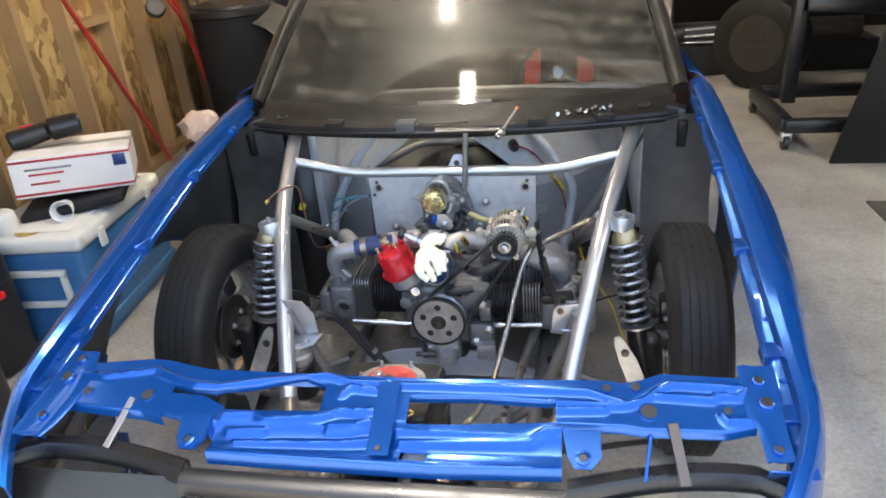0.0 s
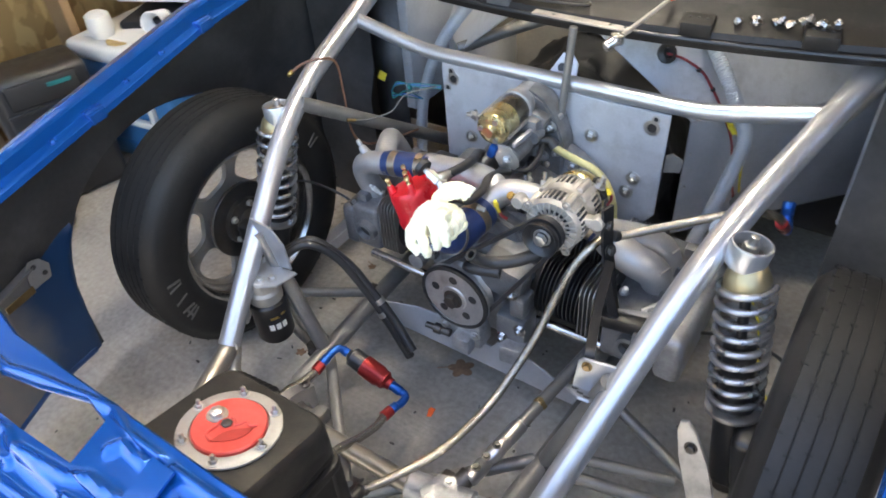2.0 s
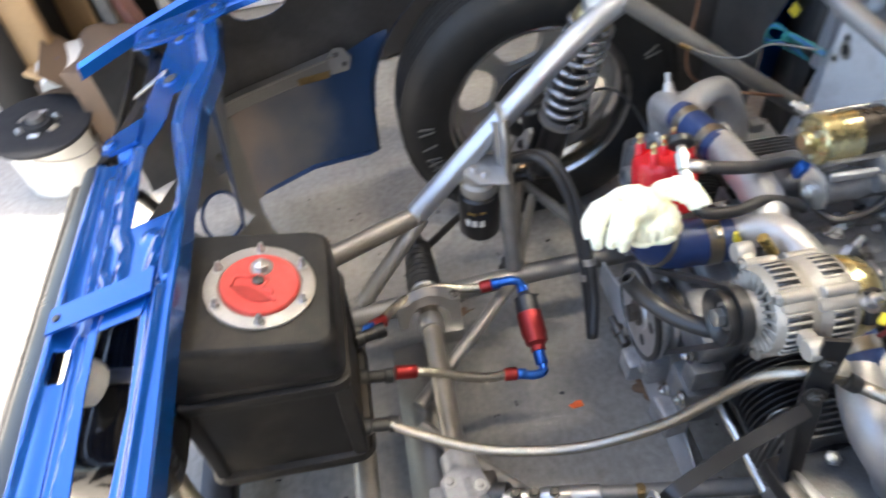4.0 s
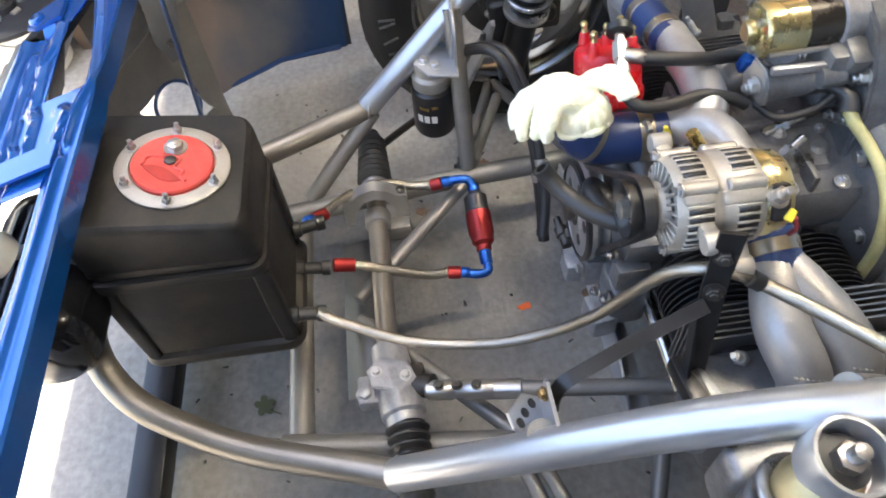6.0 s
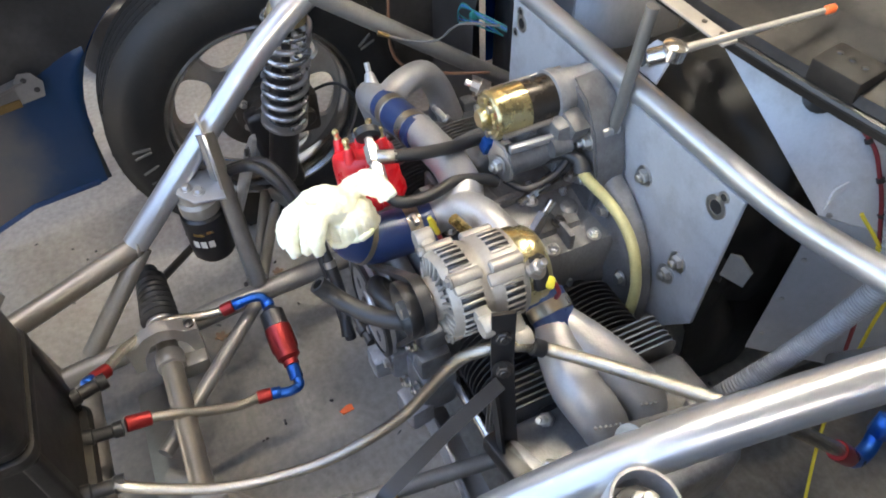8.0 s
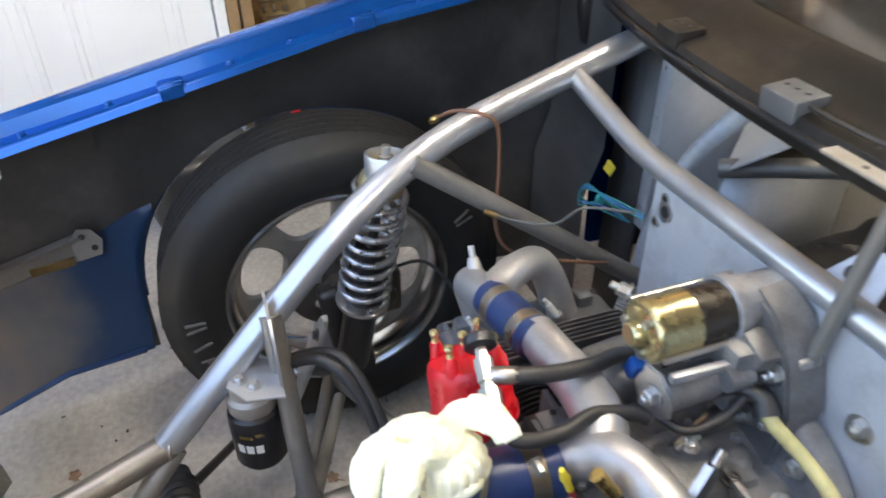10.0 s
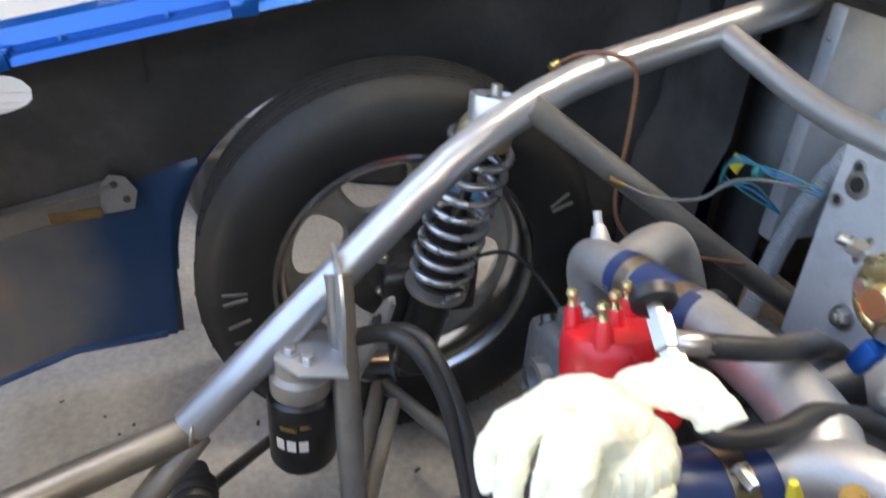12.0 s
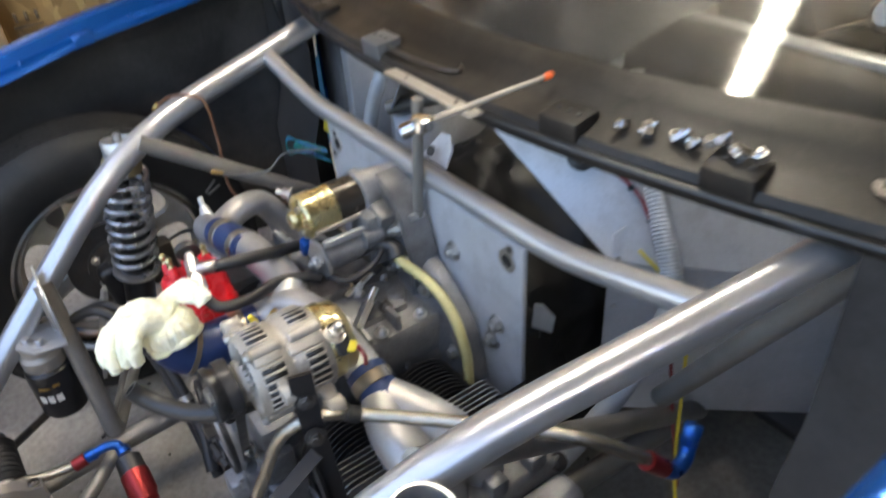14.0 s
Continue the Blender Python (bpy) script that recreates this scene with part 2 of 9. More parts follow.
def concrete():
    m, N, Lk, b = node_mat("garage_concrete")
    tc = N.new("ShaderNodeTexCoord")
    big = N.new("ShaderNodeTexNoise")
    big.inputs["Scale"].default_value, big.inputs["Detail"].default_value, big.inputs["Roughness"].default_value = 1.7, 9, 0.68
    fine = N.new("ShaderNodeTexNoise")
    fine.inputs["Scale"].default_value, fine.inputs["Detail"].default_value = 70, 5
    brush = N.new("ShaderNodeTexWave")
    brush.inputs["Scale"].default_value, brush.inputs["Distortion"].default_value, brush.inputs["Detail"].default_value = 28, 2.5, 3
    brush.bands_direction = "Y"
    spots = N.new("ShaderNodeTexNoise")
    spots.inputs["Scale"].default_value, spots.inputs["Detail"].default_value, spots.inputs["Roughness"].default_value = 5, 10, 0.75
    for n in (big, fine, spots, brush):
        Lk.new(tc.outputs["Object"], n.inputs["Vector"])
    ramp = N.new("ShaderNodeValToRGB")
    ramp.color_ramp.elements[0].position, ramp.color_ramp.elements[0].color = 0.3, (0.24, 0.215, 0.185, 1)
    ramp.color_ramp.elements[1].position, ramp.color_ramp.elements[1].color = 0.72, (0.46, 0.425, 0.375, 1)
    Lk.new(big.outputs[0], ramp.inputs[0])
    st = N.new("ShaderNodeMapRange")
    st.inputs[1].default_value, st.inputs[2].default_value, st.inputs[3].default_value, st.inputs[4].default_value = 0.58, 0.74, 1.0, 0.55
    Lk.new(spots.outputs[0], st.inputs[0])
    fr = N.new("ShaderNodeMapRange")
    fr.inputs[1].default_value, fr.inputs[2].default_value, fr.inputs[3].default_value, fr.inputs[4].default_value = 0.3, 0.7, 0.81, 1.13
    Lk.new(fine.outputs[0], fr.inputs[0])
    prod = N.new("ShaderNodeMath")
    prod.operation = "MULTIPLY"
    Lk.new(st.outputs[0], prod.inputs[0])
    # darker patch of floor under the nose, uneven at its edge
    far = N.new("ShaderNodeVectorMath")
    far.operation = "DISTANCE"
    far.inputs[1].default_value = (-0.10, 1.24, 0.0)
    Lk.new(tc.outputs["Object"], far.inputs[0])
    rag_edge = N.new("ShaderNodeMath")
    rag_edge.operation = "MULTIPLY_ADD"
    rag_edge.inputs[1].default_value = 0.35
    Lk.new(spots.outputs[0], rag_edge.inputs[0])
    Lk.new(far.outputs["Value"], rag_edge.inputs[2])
    dark_patch = N.new("ShaderNodeMapRange")
    dark_patch.inputs[1].default_value, dark_patch.inputs[2].default_value, dark_patch.inputs[3].default_value, dark_patch.inputs[4].default_value = 0.28, 0.72, 0.52, 1.0
    Lk.new(rag_edge.outputs[0], dark_patch.inputs[0])
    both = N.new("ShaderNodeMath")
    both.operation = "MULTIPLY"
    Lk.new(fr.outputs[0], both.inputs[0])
    Lk.new(dark_patch.outputs[0], both.inputs[1])
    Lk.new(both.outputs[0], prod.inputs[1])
    mul = N.new("ShaderNodeMix")
    mul.data_type, mul.blend_type = "RGBA", "MULTIPLY"
    mul.inputs["Factor"].default_value = 1
    Lk.new(ramp.outputs[0], mul.inputs["A"])
    Lk.new(prod.outputs[0], mul.inputs["B"])
    Lk.new(mul.outputs["Result"], b.inputs["Base Color"])
    b.inputs["Roughness"].default_value = 0.72
    bp = N.new("ShaderNodeBump")
    bp.inputs["Strength"].default_value, bp.inputs["Distance"].default_value = 0.35, 0.002
    hs = N.new("ShaderNodeMath")
    hs.operation = "MULTIPLY_ADD"
    hs.inputs[1].default_value = 0.10
    Lk.new(brush.outputs["Fac"], hs.inputs[0])
    Lk.new(fine.outputs[0], hs.inputs[2])
    Lk.new(hs.outputs[0], bp.inputs["Height"])
    Lk.new(bp.outputs[0], b.inputs["Normal"])
    return m


def osb():
    m, N, Lk, b = node_mat("strand_board")
    tc = N.new("ShaderNodeTexCoord")
    mp = N.new("ShaderNodeMapping")
    mp.inputs["Scale"].default_value = (1, 1.0, 0.55)
    Lk.new(tc.outputs["Object"], mp.inputs[0])
    wob = N.new("ShaderNodeTexNoise")
    wob.inputs["Scale"].default_value, wob.inputs["Detail"].default_value = 9, 3
    Lk.new(mp.outputs[0], wob.inputs["Vector"])
    mixv = N.new("ShaderNodeMix")
    mixv.data_type = "VECTOR"
    mixv.inputs["Factor"].default_value = 0.12
    Lk.new(mp.outputs[0], mixv.inputs["A"])
    Lk.new(wob.outputs["Color"], mixv.inputs["B"])
    v = N.new("ShaderNodeTexVoronoi")
    v.inputs["Scale"].default_value = 24
    Lk.new(mixv.outputs["Result"], v.inputs["Vector"])
    ramp = N.new("ShaderNodeValToRGB")
    e = ramp.color_ramp.elements
    e[0].color, e[1].color = (0.24, 0.135, 0.045, 1), (0.60, 0.40, 0.17, 1)
    mid = e.new(0.45)
    mid.color = (0.44, 0.27, 0.10, 1)
    sep = N.new("ShaderNodeSeparateColor")
    Lk.new(v.outputs["Color"], sep.inputs[0])
    Lk.new(sep.outputs[0], ramp.inputs[0])
    Lk.new(ramp.outputs[0], b.inputs["Base Color"])
    b.inputs["Roughness"].default_value = 0.65
    bp = N.new("ShaderNodeBump")
    bp.inputs["Strength"].default_value, bp.inputs["Distance"].default_value = 0.4, 0.002
    Lk.new(sep.outputs[1], bp.inputs["Height"])
    Lk.new(bp.outputs[0], b.inputs["Normal"])
    return m


def braid():
    m, N, Lk, b = node_mat("braided_steel")
    tc = N.new("ShaderNodeTexCoord")
    ch = N.new("ShaderNodeTexVoronoi")
    ch.inputs["Scale"].default_value = 850
    Lk.new(tc.outputs["Object"], ch.inputs["Vector"])
    r = N.new("ShaderNodeMapRange")
    r.inputs[3].default_value, r.inputs[4].default_value = 1.0, 0.38
    Lk.new(ch.outputs["Distance"], r.inputs[0])
    comb = N.new("ShaderNodeMix")
    comb.data_type, comb.blend_type = "RGBA", "MULTIPLY"
    comb.inputs["Factor"].default_value = 1
    comb.inputs["A"].default_value = (0.62, 0.57, 0.48, 1)
    Lk.new(r.outputs[0], comb.inputs["B"])
    Lk.new(comb.outputs["Result"], b.inputs["Base Color"])
    b.inputs["Metallic"].default_value, b.inputs["Roughness"].default_value = 0.95, 0.27
    bp = N.new("ShaderNodeBump")
    bp.inputs["Strength"].default_value, bp.inputs["Distance"].default_value = 0.45, 0.001
    Lk.new(ch.outputs["Distance"], bp.inputs["Height"])
    Lk.new(bp.outputs[0], b.inputs["Normal"])
    return m


def glass():
    m, N, Lk, b = node_mat("dusty_tinted_glass")
    tr = N.new("ShaderNodeBsdfTransparent")
    tr.inputs[0].default_value = (0.74, 0.74, 0.72, 1)
    gl = N.new("ShaderNodeBsdfGlossy")
    gl.inputs["Roughness"].default_value = 0.05
    haze = N.new("ShaderNodeBsdfGlossy")
    haze.inputs["Roughness"].default_value = 0.42
    both = N.new("ShaderNodeMixShader")
    both.inputs[0].default_value = 0.045
    Lk.new(gl.outputs[0], both.inputs[1])
    Lk.new(haze.outputs[0], both.inputs[2])
    fr = N.new("ShaderNodeFresnel")
    fr.inputs[0].default_value = 1.5
    mx = N.new("ShaderNodeMixShader")
    Lk.new(fr.outputs[0], mx.inputs[0])
    Lk.new(tr.outputs[0], mx.inputs[1])
    Lk.new(both.outputs[0], mx.inputs[2])
    dust = N.new("ShaderNodeBsdfDiffuse")
    dust.inputs[0].default_value = (0.5, 0.45, 0.38, 1)
    n = N.new("ShaderNodeTexNoise")
    n.inputs["Scale"].default_value, n.inputs["Detail"].default_value, n.inputs["Distortion"].default_value = 5.0, 8, 2.2
    r = N.new("ShaderNodeMapRange")
    r.inputs[1].default_value, r.inputs[2].default_value, r.inputs[3].default_value, r.inputs[4].default_value = 0.40, 0.75, 0.002, 0.030
    tc = N.new("ShaderNodeTexCoord")
    Lk.new(tc.outputs["Object"], n.inputs["Vector"])
    Lk.new(n.outputs[0], r.inputs[0])
    # smeared arcs that the wipers left, broken up by the smudges
    pivot = N.new("ShaderNodeVectorMath")
    pivot.operation = "DISTANCE"
    pivot.inputs[1].default_value = (0.25, 1.75, 0.4)
    Lk.new(tc.outputs["Object"], pivot.inputs[0])
    arc_noise = N.new("ShaderNodeTexNoise")
    arc_noise.noise_dimensions = "1D"
    arc_noise.inputs["Scale"].default_value, arc_noise.inputs["Detail"].default_value = 26, 4
    Lk.new(pivot.outputs["Value"], arc_noise.inputs["W"])
    arc = N.new("ShaderNodeMapRange")
    arc.inputs[1].default_value, arc.inputs[2].default_value, arc.inputs[3].default_value, arc.inputs[4].default_value = 0.47, 0.68, 0.0, 6.0
    Lk.new(arc_noise.outputs[0], arc.inputs[0])
    smear = N.new("ShaderNodeMath")
    smear.operation = "MULTIPLY_ADD"
    Lk.new(arc.outputs[0], smear.inputs[0])
    Lk.new(r.outputs[0], smear.inputs[1])
    Lk.new(r.outputs[0], smear.inputs[2])
    mx2 = N.new("ShaderNodeMixShader")
    Lk.new(smear.outputs[0], mx2.inputs[0])
    Lk.new(mx.outputs[0], mx2.inputs[1])
    Lk.new(dust.outputs[0], mx2.inputs[2])
    Lk.new(mx2.outputs[0], N["Material Output"].inputs[0])
    return m


concrete_mat, osb_mat, braid_mat, glass_mat = concrete(), osb(), braid(), glass()


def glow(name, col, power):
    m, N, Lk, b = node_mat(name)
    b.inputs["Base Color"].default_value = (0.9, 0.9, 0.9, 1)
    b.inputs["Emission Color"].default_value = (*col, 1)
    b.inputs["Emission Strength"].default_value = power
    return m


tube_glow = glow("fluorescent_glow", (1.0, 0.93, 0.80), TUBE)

# ---- mesh helpers ----
ORIGIN = {}


def thing(name, label, category, at=(0, 0, 0), group="", kind=""):
    ob = new(name)
    ob.empty_display_size = 0.05
    ob.location = at
    ORIGIN[ob] = Vector(at)
    return tagged(ob, label, category, group, kind)


def part(name, bm, material, parent=None, label="", sharp=38, at=None):
    """Link a bmesh, built in world places, as one mesh object under a thing or a part."""
    bmesh.ops.recalc_face_normals(bm, faces=bm.faces)
    lim = radians(sharp)
    for e in bm.edges:
        e.smooth = len(e.link_faces) == 2 and e.calc_face_angle(0) < lim
    me = bpy.data.meshes.new(name)
    o = ORIGIN[parent] if parent is not None else Vector(at or (0, 0, 0))
    bm.transform(Matrix.Translation(-o))
    bm.to_mesh(me)
    bm.free()
    me.polygons.foreach_set("use_smooth", [True] * len(me.polygons))
    me.materials.append(material)
    ob = new(name, me)
    if parent is not None:
        ob.parent = parent
    else:
        ob.location = o
    ORIGIN[ob] = o
    if label:
        ob["label"] = label
    return ob


def place(p, z=(0, 0, 1), x=None):
    """A frame at p whose z axis points along z."""
    z = Vector(z).normalized()
    x = Vector(x) if x is not None else (Vector((1, 0, 0)) if abs(z.x) < 0.9 else Vector((0, 1, 0)))
    y = z.cross(x).normalized()
    x = y.cross(z).normalized()
    m = Matrix((x, y, z)).transposed().to_4x4()
    m.translation = Vector(p)
    return m


def box(bm, size, m, bevel=0.0, seg=2):
    """A box with its centre at m."""
    r = bmesh.ops.create_cube(bm, size=1.0, matrix=m @ Matrix.Diagonal((*size, 1)))
    if bevel:
        es = list({e for v in r["verts"] for e in v.link_edges})
        bmesh.ops.bevel(bm, geom=es, offset=bevel, segments=seg, affect="EDGES", profile=0.5)
    return bm


def slab(bm, x0, x1, y0, y1, z0, z1, bevel=0.0, seg=2):
    return box(bm, (x1 - x0, y1 - y0, z1 - z0), Matrix.Translation(((x0 + x1) / 2, (y0 + y1) / 2, (z0 + z1) / 2)), bevel, seg)


def prism(bm, poly, depth, m, bevel=0.0):
    """A flat outline in m's xy plane, given depth along its z, from 0 to depth."""
    lo = [bm.verts.new(m @ Vector((x, y, 0))) for x, y in poly]
    hi = [bm.verts.new(m @ Vector((x, y, depth))) for x, y in poly]
    bm.faces.new(lo[::-1])
    top = bm.faces.new(hi)
    n = len(poly)
    for i in range(n):
        bm.faces.new((lo[i], lo[(i + 1) % n], hi[(i + 1) % n], hi[i]))
    if bevel:
        bmesh.ops.bevel(bm, geom=list(top.edges), offset=bevel, segments=2, affect="EDGES")
    return bm


def lathe(bm, profile, m, seg=24, caps=True):
    """Turn (radius, height) pairs about m's z axis."""
    rings = []
    for r, h in profile:
        r = max(r, 0.0002)
        rings.append([bm.verts.new(m @ Vector((r * math.cos(2 * math.pi * i / seg), r * math.sin(2 * math.pi * i / seg), h))) for i in range(seg)])
    for a, b in zip(rings, rings[1:]):
        for i in range(seg):
            bm.faces.new((a[i], a[(i + 1) % seg], b[(i + 1) % seg], b[i]))
    if caps:
        bm.faces.new(rings[0][::-1])
        bm.faces.new(rings[-1])
    return bm


def rod(bm, a, b, r, r2=None, seg=14, bevel=0.0):
    a, b = Vector(a), Vector(b)
    h = (b - a).length
    r2 = r if r2 is None else r2
    prof = [(r, 0), (r2, h)] if not bevel else [(r - bevel, 0), (r, bevel), (r2, h - bevel), (r2 - bevel, h)]
    return lathe(bm, prof, place(a, b - a), seg)


def round_path(pts, fillet, n=5):
    pts = [Vector(p) for p in pts]
    out = [pts[0]]
    for a, p, b in zip(pts, pts[1:], pts[2:]):
        d0, d1 = (a - p), (b - p)
        t = min(fillet, d0.length * 0.48, d1.length * 0.48)
        s, e = p + d0.normalized() * t, p + d1.normalized() * t
        for i in range(n + 1):
            u = i / n
            out.append(s * (1 - u) ** 2 + p * 2 * u * (1 - u) + e * u * u)
    out.append(pts[-1])
    return out


def spline(pts, n=6):
    pts = [Vector(p) for p in pts]
    q = [pts[0] * 2 - pts[1]] + pts + [pts[-1] * 2 - pts[-2]]
    out = []
    for i in range(1, len(q) - 2):
        p0, p1, p2, p3 = q[i - 1:i + 3]
        for k in range(n):
            t = k / n
            out.append(0.5 * ((2 * p1) + (p2 - p0) * t + (2 * p0 - 5 * p1 + 4 * p2 - p3) * t * t + (3 * p1 - p0 - 3 * p2 + p3) * t ** 3))
    out.append(pts[-1])
    return out


def sweep(bm, path, r, seg=14, caps=True, hollow=0.0):
    """A round tube along a path; r is one radius or a function of the share of the way."""
    path = [Vector(p) for p in path]
    n = len(path)
    t0 = (path[1] - path[0]).normalized()
    x = t0.orthogonal().normalized()
    rings = []
    for i, p in enumerate(path):
        t = (path[min(i + 1, n - 1)] - path[max(i - 1, 0)]).normalized()
        x = (x - t * x.dot(t)).normalized()
        y = t.cross(x)
        rr = r(i / (n - 1)) if callable(r) else r
        rings.append([bm.verts.new(p + (x * math.cos(2 * math.pi * k / seg) + y * math.sin(2 * math.pi * k / seg)) * rr) for k in range(seg)])
    for a, b in zip(rings, rings[1:]):
        for k in range(seg):
            bm.faces.new((a[k], a[(k + 1) % seg], b[(k + 1) % seg], b[k]))
    if hollow:
        for ring, q, inward in ((rings[0], path[0], (path[1] - path[0]).normalized()), (rings[-1], path[-1], (path[-2] - path[-1]).normalized())):
            inner = [bm.verts.new(q + (v.co - q) * hollow) for v in ring]
            deep = [bm.verts.new(v.co + inward * 0.03) for v in inner]
            for k in range(seg):
                bm.faces.new((ring[k], ring[(k + 1) % seg], inner[(k + 1) % seg], inner[k]))
                bm.faces.new((inner[k], inner[(k + 1) % seg], deep[(k + 1) % seg], deep[k]))
            bm.faces.new(deep)
    elif caps:
        bm.faces.new(rings[0][::-1])
        bm.faces.new(rings[-1])
    return bm


def hexbolt(bm, p, d, r=0.008, h=0.007, washer=True, stud=0.0):
    m = place(p, d)
    if washer:
        lathe(bm, [(r * 1.45, 0), (r * 1.45, 0.0015)], m, 16)
    lathe(bm, [(r, 0.0015), (r, h), (r * 0.85, h + 0.001)], m, 6)
    if stud:
        lathe(bm, [(r * 0.55, h), (r * 0.55, h + stud - 0.001), (r * 0.42, h + stud)], m, 10)
    return bm


def sheet(bm, grid, thick):
    """A sheet through a grid of places (rows of Vectors), given a thickness."""
    vs = [[bm.verts.new(p) for p in row] for row in grid]
    fs = []
    for a, b in zip(vs, vs[1:]):
        for i in range(len(a) - 1):
            fs.append(bm.faces.new((a[i], a[i + 1], b[i + 1], b[i])))
    bmesh.ops.recalc_face_normals(bm, faces=fs)
    bmesh.ops.solidify(bm, geom=fs, thickness=thick)
    return bm


def lerp(table, t):
    for (a, va), (b, vb) in zip(table, table[1:]):
        if t <= b:
            return va + (vb - va) * (t - a) / (b - a)
    return table[-1][1]


B = bmesh.new


def overspray():
    """Dark blue paint sprayed at one end of a panel, dusting out into grey primer at the other."""
    m, N, Lk, b = node_mat("blue_overspray_on_primer")
    tc = N.new("ShaderNodeTexCoord")
    sep = N.new("ShaderNodeSeparateXYZ")
    Lk.new(tc.outputs["Generated"], sep.inputs[0])
    n = N.new("ShaderNodeTexNoise")
    n.inputs["Scale"].default_value, n.inputs["Detail"].default_value = 3.0, 5
    Lk.new(tc.outputs["Generated"], n.inputs["Vector"])
    ad = N.new("ShaderNodeMath")
    ad.operation = "MULTIPLY_ADD"
    Lk.new(n.outputs[0], ad.inputs[0])
    ad.inputs[1].default_value = 0.7
    Lk.new(sep.outputs[1], ad.inputs[2])
    ramp = N.new("ShaderNodeValToRGB")
    e = ramp.color_ramp.elements
    e[0].position, e[0].color = 0.42, (0.17, 0.135, 0.12, 1)
    e[1].position, e[1].color = 1.05, (0.008, 0.034, 0.095, 1)
    k = e.new(0.72)
    k.color = (0.085, 0.092, 0.11, 1)
    Lk.new(ad.outputs[0], ramp.inputs[0])
    Lk.new(ramp.outputs[0], b.inputs["Base Color"])
    b.inputs["Roughness"].default_value = 0.36
    return m


overspray_mat = overspray()

# ---- the garage ----
# one floor sheet to the horizon: inside slab and drive are the same concrete
bm = B()
bmesh.ops.create_grid(bm, x_segments=2, y_segments=2, size=60)
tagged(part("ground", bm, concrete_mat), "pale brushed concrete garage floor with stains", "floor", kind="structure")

WALL = pose(-2.02, 1.3, 0, 0, 0, 5.71)


def wbox(bm, x0, x1, u0, u1, z0, z1, bevel=0.0):
    return box(bm, (x1 - x0, u1 - u0, z1 - z0), WALL @ Matrix.Translation(((x0 + x1) / 2, (u0 + u1) / 2, (z0 + z1) / 2)), bevel, 1)


bm = wbox(B(), -0.012, 0.0, 0.27, 7.4, 0.03, 2.6)
wall_left = tagged(part("wall_left", bm, osb_mat), "bare strand board wall between wooden studs", "wall", kind="structure")
bm = wbox(B(), -0.03, -0.013, -1.9, 7.4, 0.0, 2.6)
tagged(part("wall_left_outside", bm, dark_wall), "outer sheathing behind the boards", "wall", kind="structure")
for u in (0.28, 0.325, 0.77, 1.18, 1.585, 1.99, 2.40, 2.81, 3.22, 3.63, 4.03, 4.44, 4.85, 5.25, 5.66, 6.07, 6.5, 6.9):
    part("stud", wbox(B(), 0.0005, 0.089, u, u + 0.038, 0.105, 2.6, 0.002), wood, wall_left)
part("sill_plate", wbox(B(), 0.0005, 0.089, 0.28, 7.4, 0.065, 0.104, 0.002), wood, wall_left)
part("kerb", wbox(B(), -0.01, 0.10, 0.27, 7.4, 0.0, 0.064, 0.004), concrete_mat, wall_left)
for u in (0.81, 2.03, 3.26):
    part("blocking", wbox(B(), 0.0005, 0.089, u, u + 0.366, 0.98, 1.02, 0.002), wood, wall_left)
# faded grade stamp on the boards
bm = B()
for u, z, dw, dh in ((0.44, 0.50, 0.10, 0.012), (0.44, 0.475, 0.13, 0.006), (0.43, 0.46, 0.12, 0.005), (0.45, 0.41, 0.09, 0.004), (0.44, 0.39, 0.08, 0.004), (0.46, 0.37, 0.06, 0.004)):
    wbox(bm, 0.0008, 0.0016, u - 0.03, u - 0.03 + dw, z, z + dh)
for i, du in enumerate((0.0, 0.035, 0.07)):
    wbox(bm, 0.0008, 0.0016, 0.41 + du, 0.425 + du, 0.425, 0.45)
    wbox(bm, 0.0008, 0.0016, 0.42 + du, 0.432 + du, 0.52, 0.555)
part("grade_stamp", bm, stamp_ink, wall_left, "faded dark ink bars")

# white panelled door in the left wall, nearer the opening
door_1 = tagged(part("door_1", wbox(B(), 0.03, 0.07, -0.70, 0.238, 0.01, 2.04, 0.002), white_paint), "closed white panelled side door", "door", kind="structure")
for u0, u1 in ((-0.60, -0.28), (-0.18, 0.14)):
    for z0, z1 in ((0.17, 0.62), (0.74, 1.30), (1.42, 1.92)):
        bm = B()
        for a, b2, c, d in ((u0, u1, z0, z0 + 0.022), (u0, u1, z1 - 0.022, z1), (u0, u0 + 0.022, z0 + 0.022, z1 - 0.022), (u1 - 0.022, u1, z0 + 0.022, z1 - 0.022)):
            wbox(bm, 0.0695, 0.076, a, b2, c, d, 0.003)
        part("moulding", bm, white_paint, door_1)
        part("panel", wbox(B(), 0.0695, 0.074, u0 + 0.05, u1 - 0.05, z0 + 0.05, z1 - 0.05, 0.004), white_paint, door_1)
bm = B()
wbox(bm, 0.0, 0.09, 0.243, 0.278, 0.0, 2.1, 0.002)
wbox(bm, 0.0, 0.09, -0.74, -0.705, 0.0, 2.1, 0.002)
wbox(bm, 0.0, 0.09, -0.705, 0.243, 2.045, 2.1, 0.002)
part("door_frame", bm, white_paint, door_1)

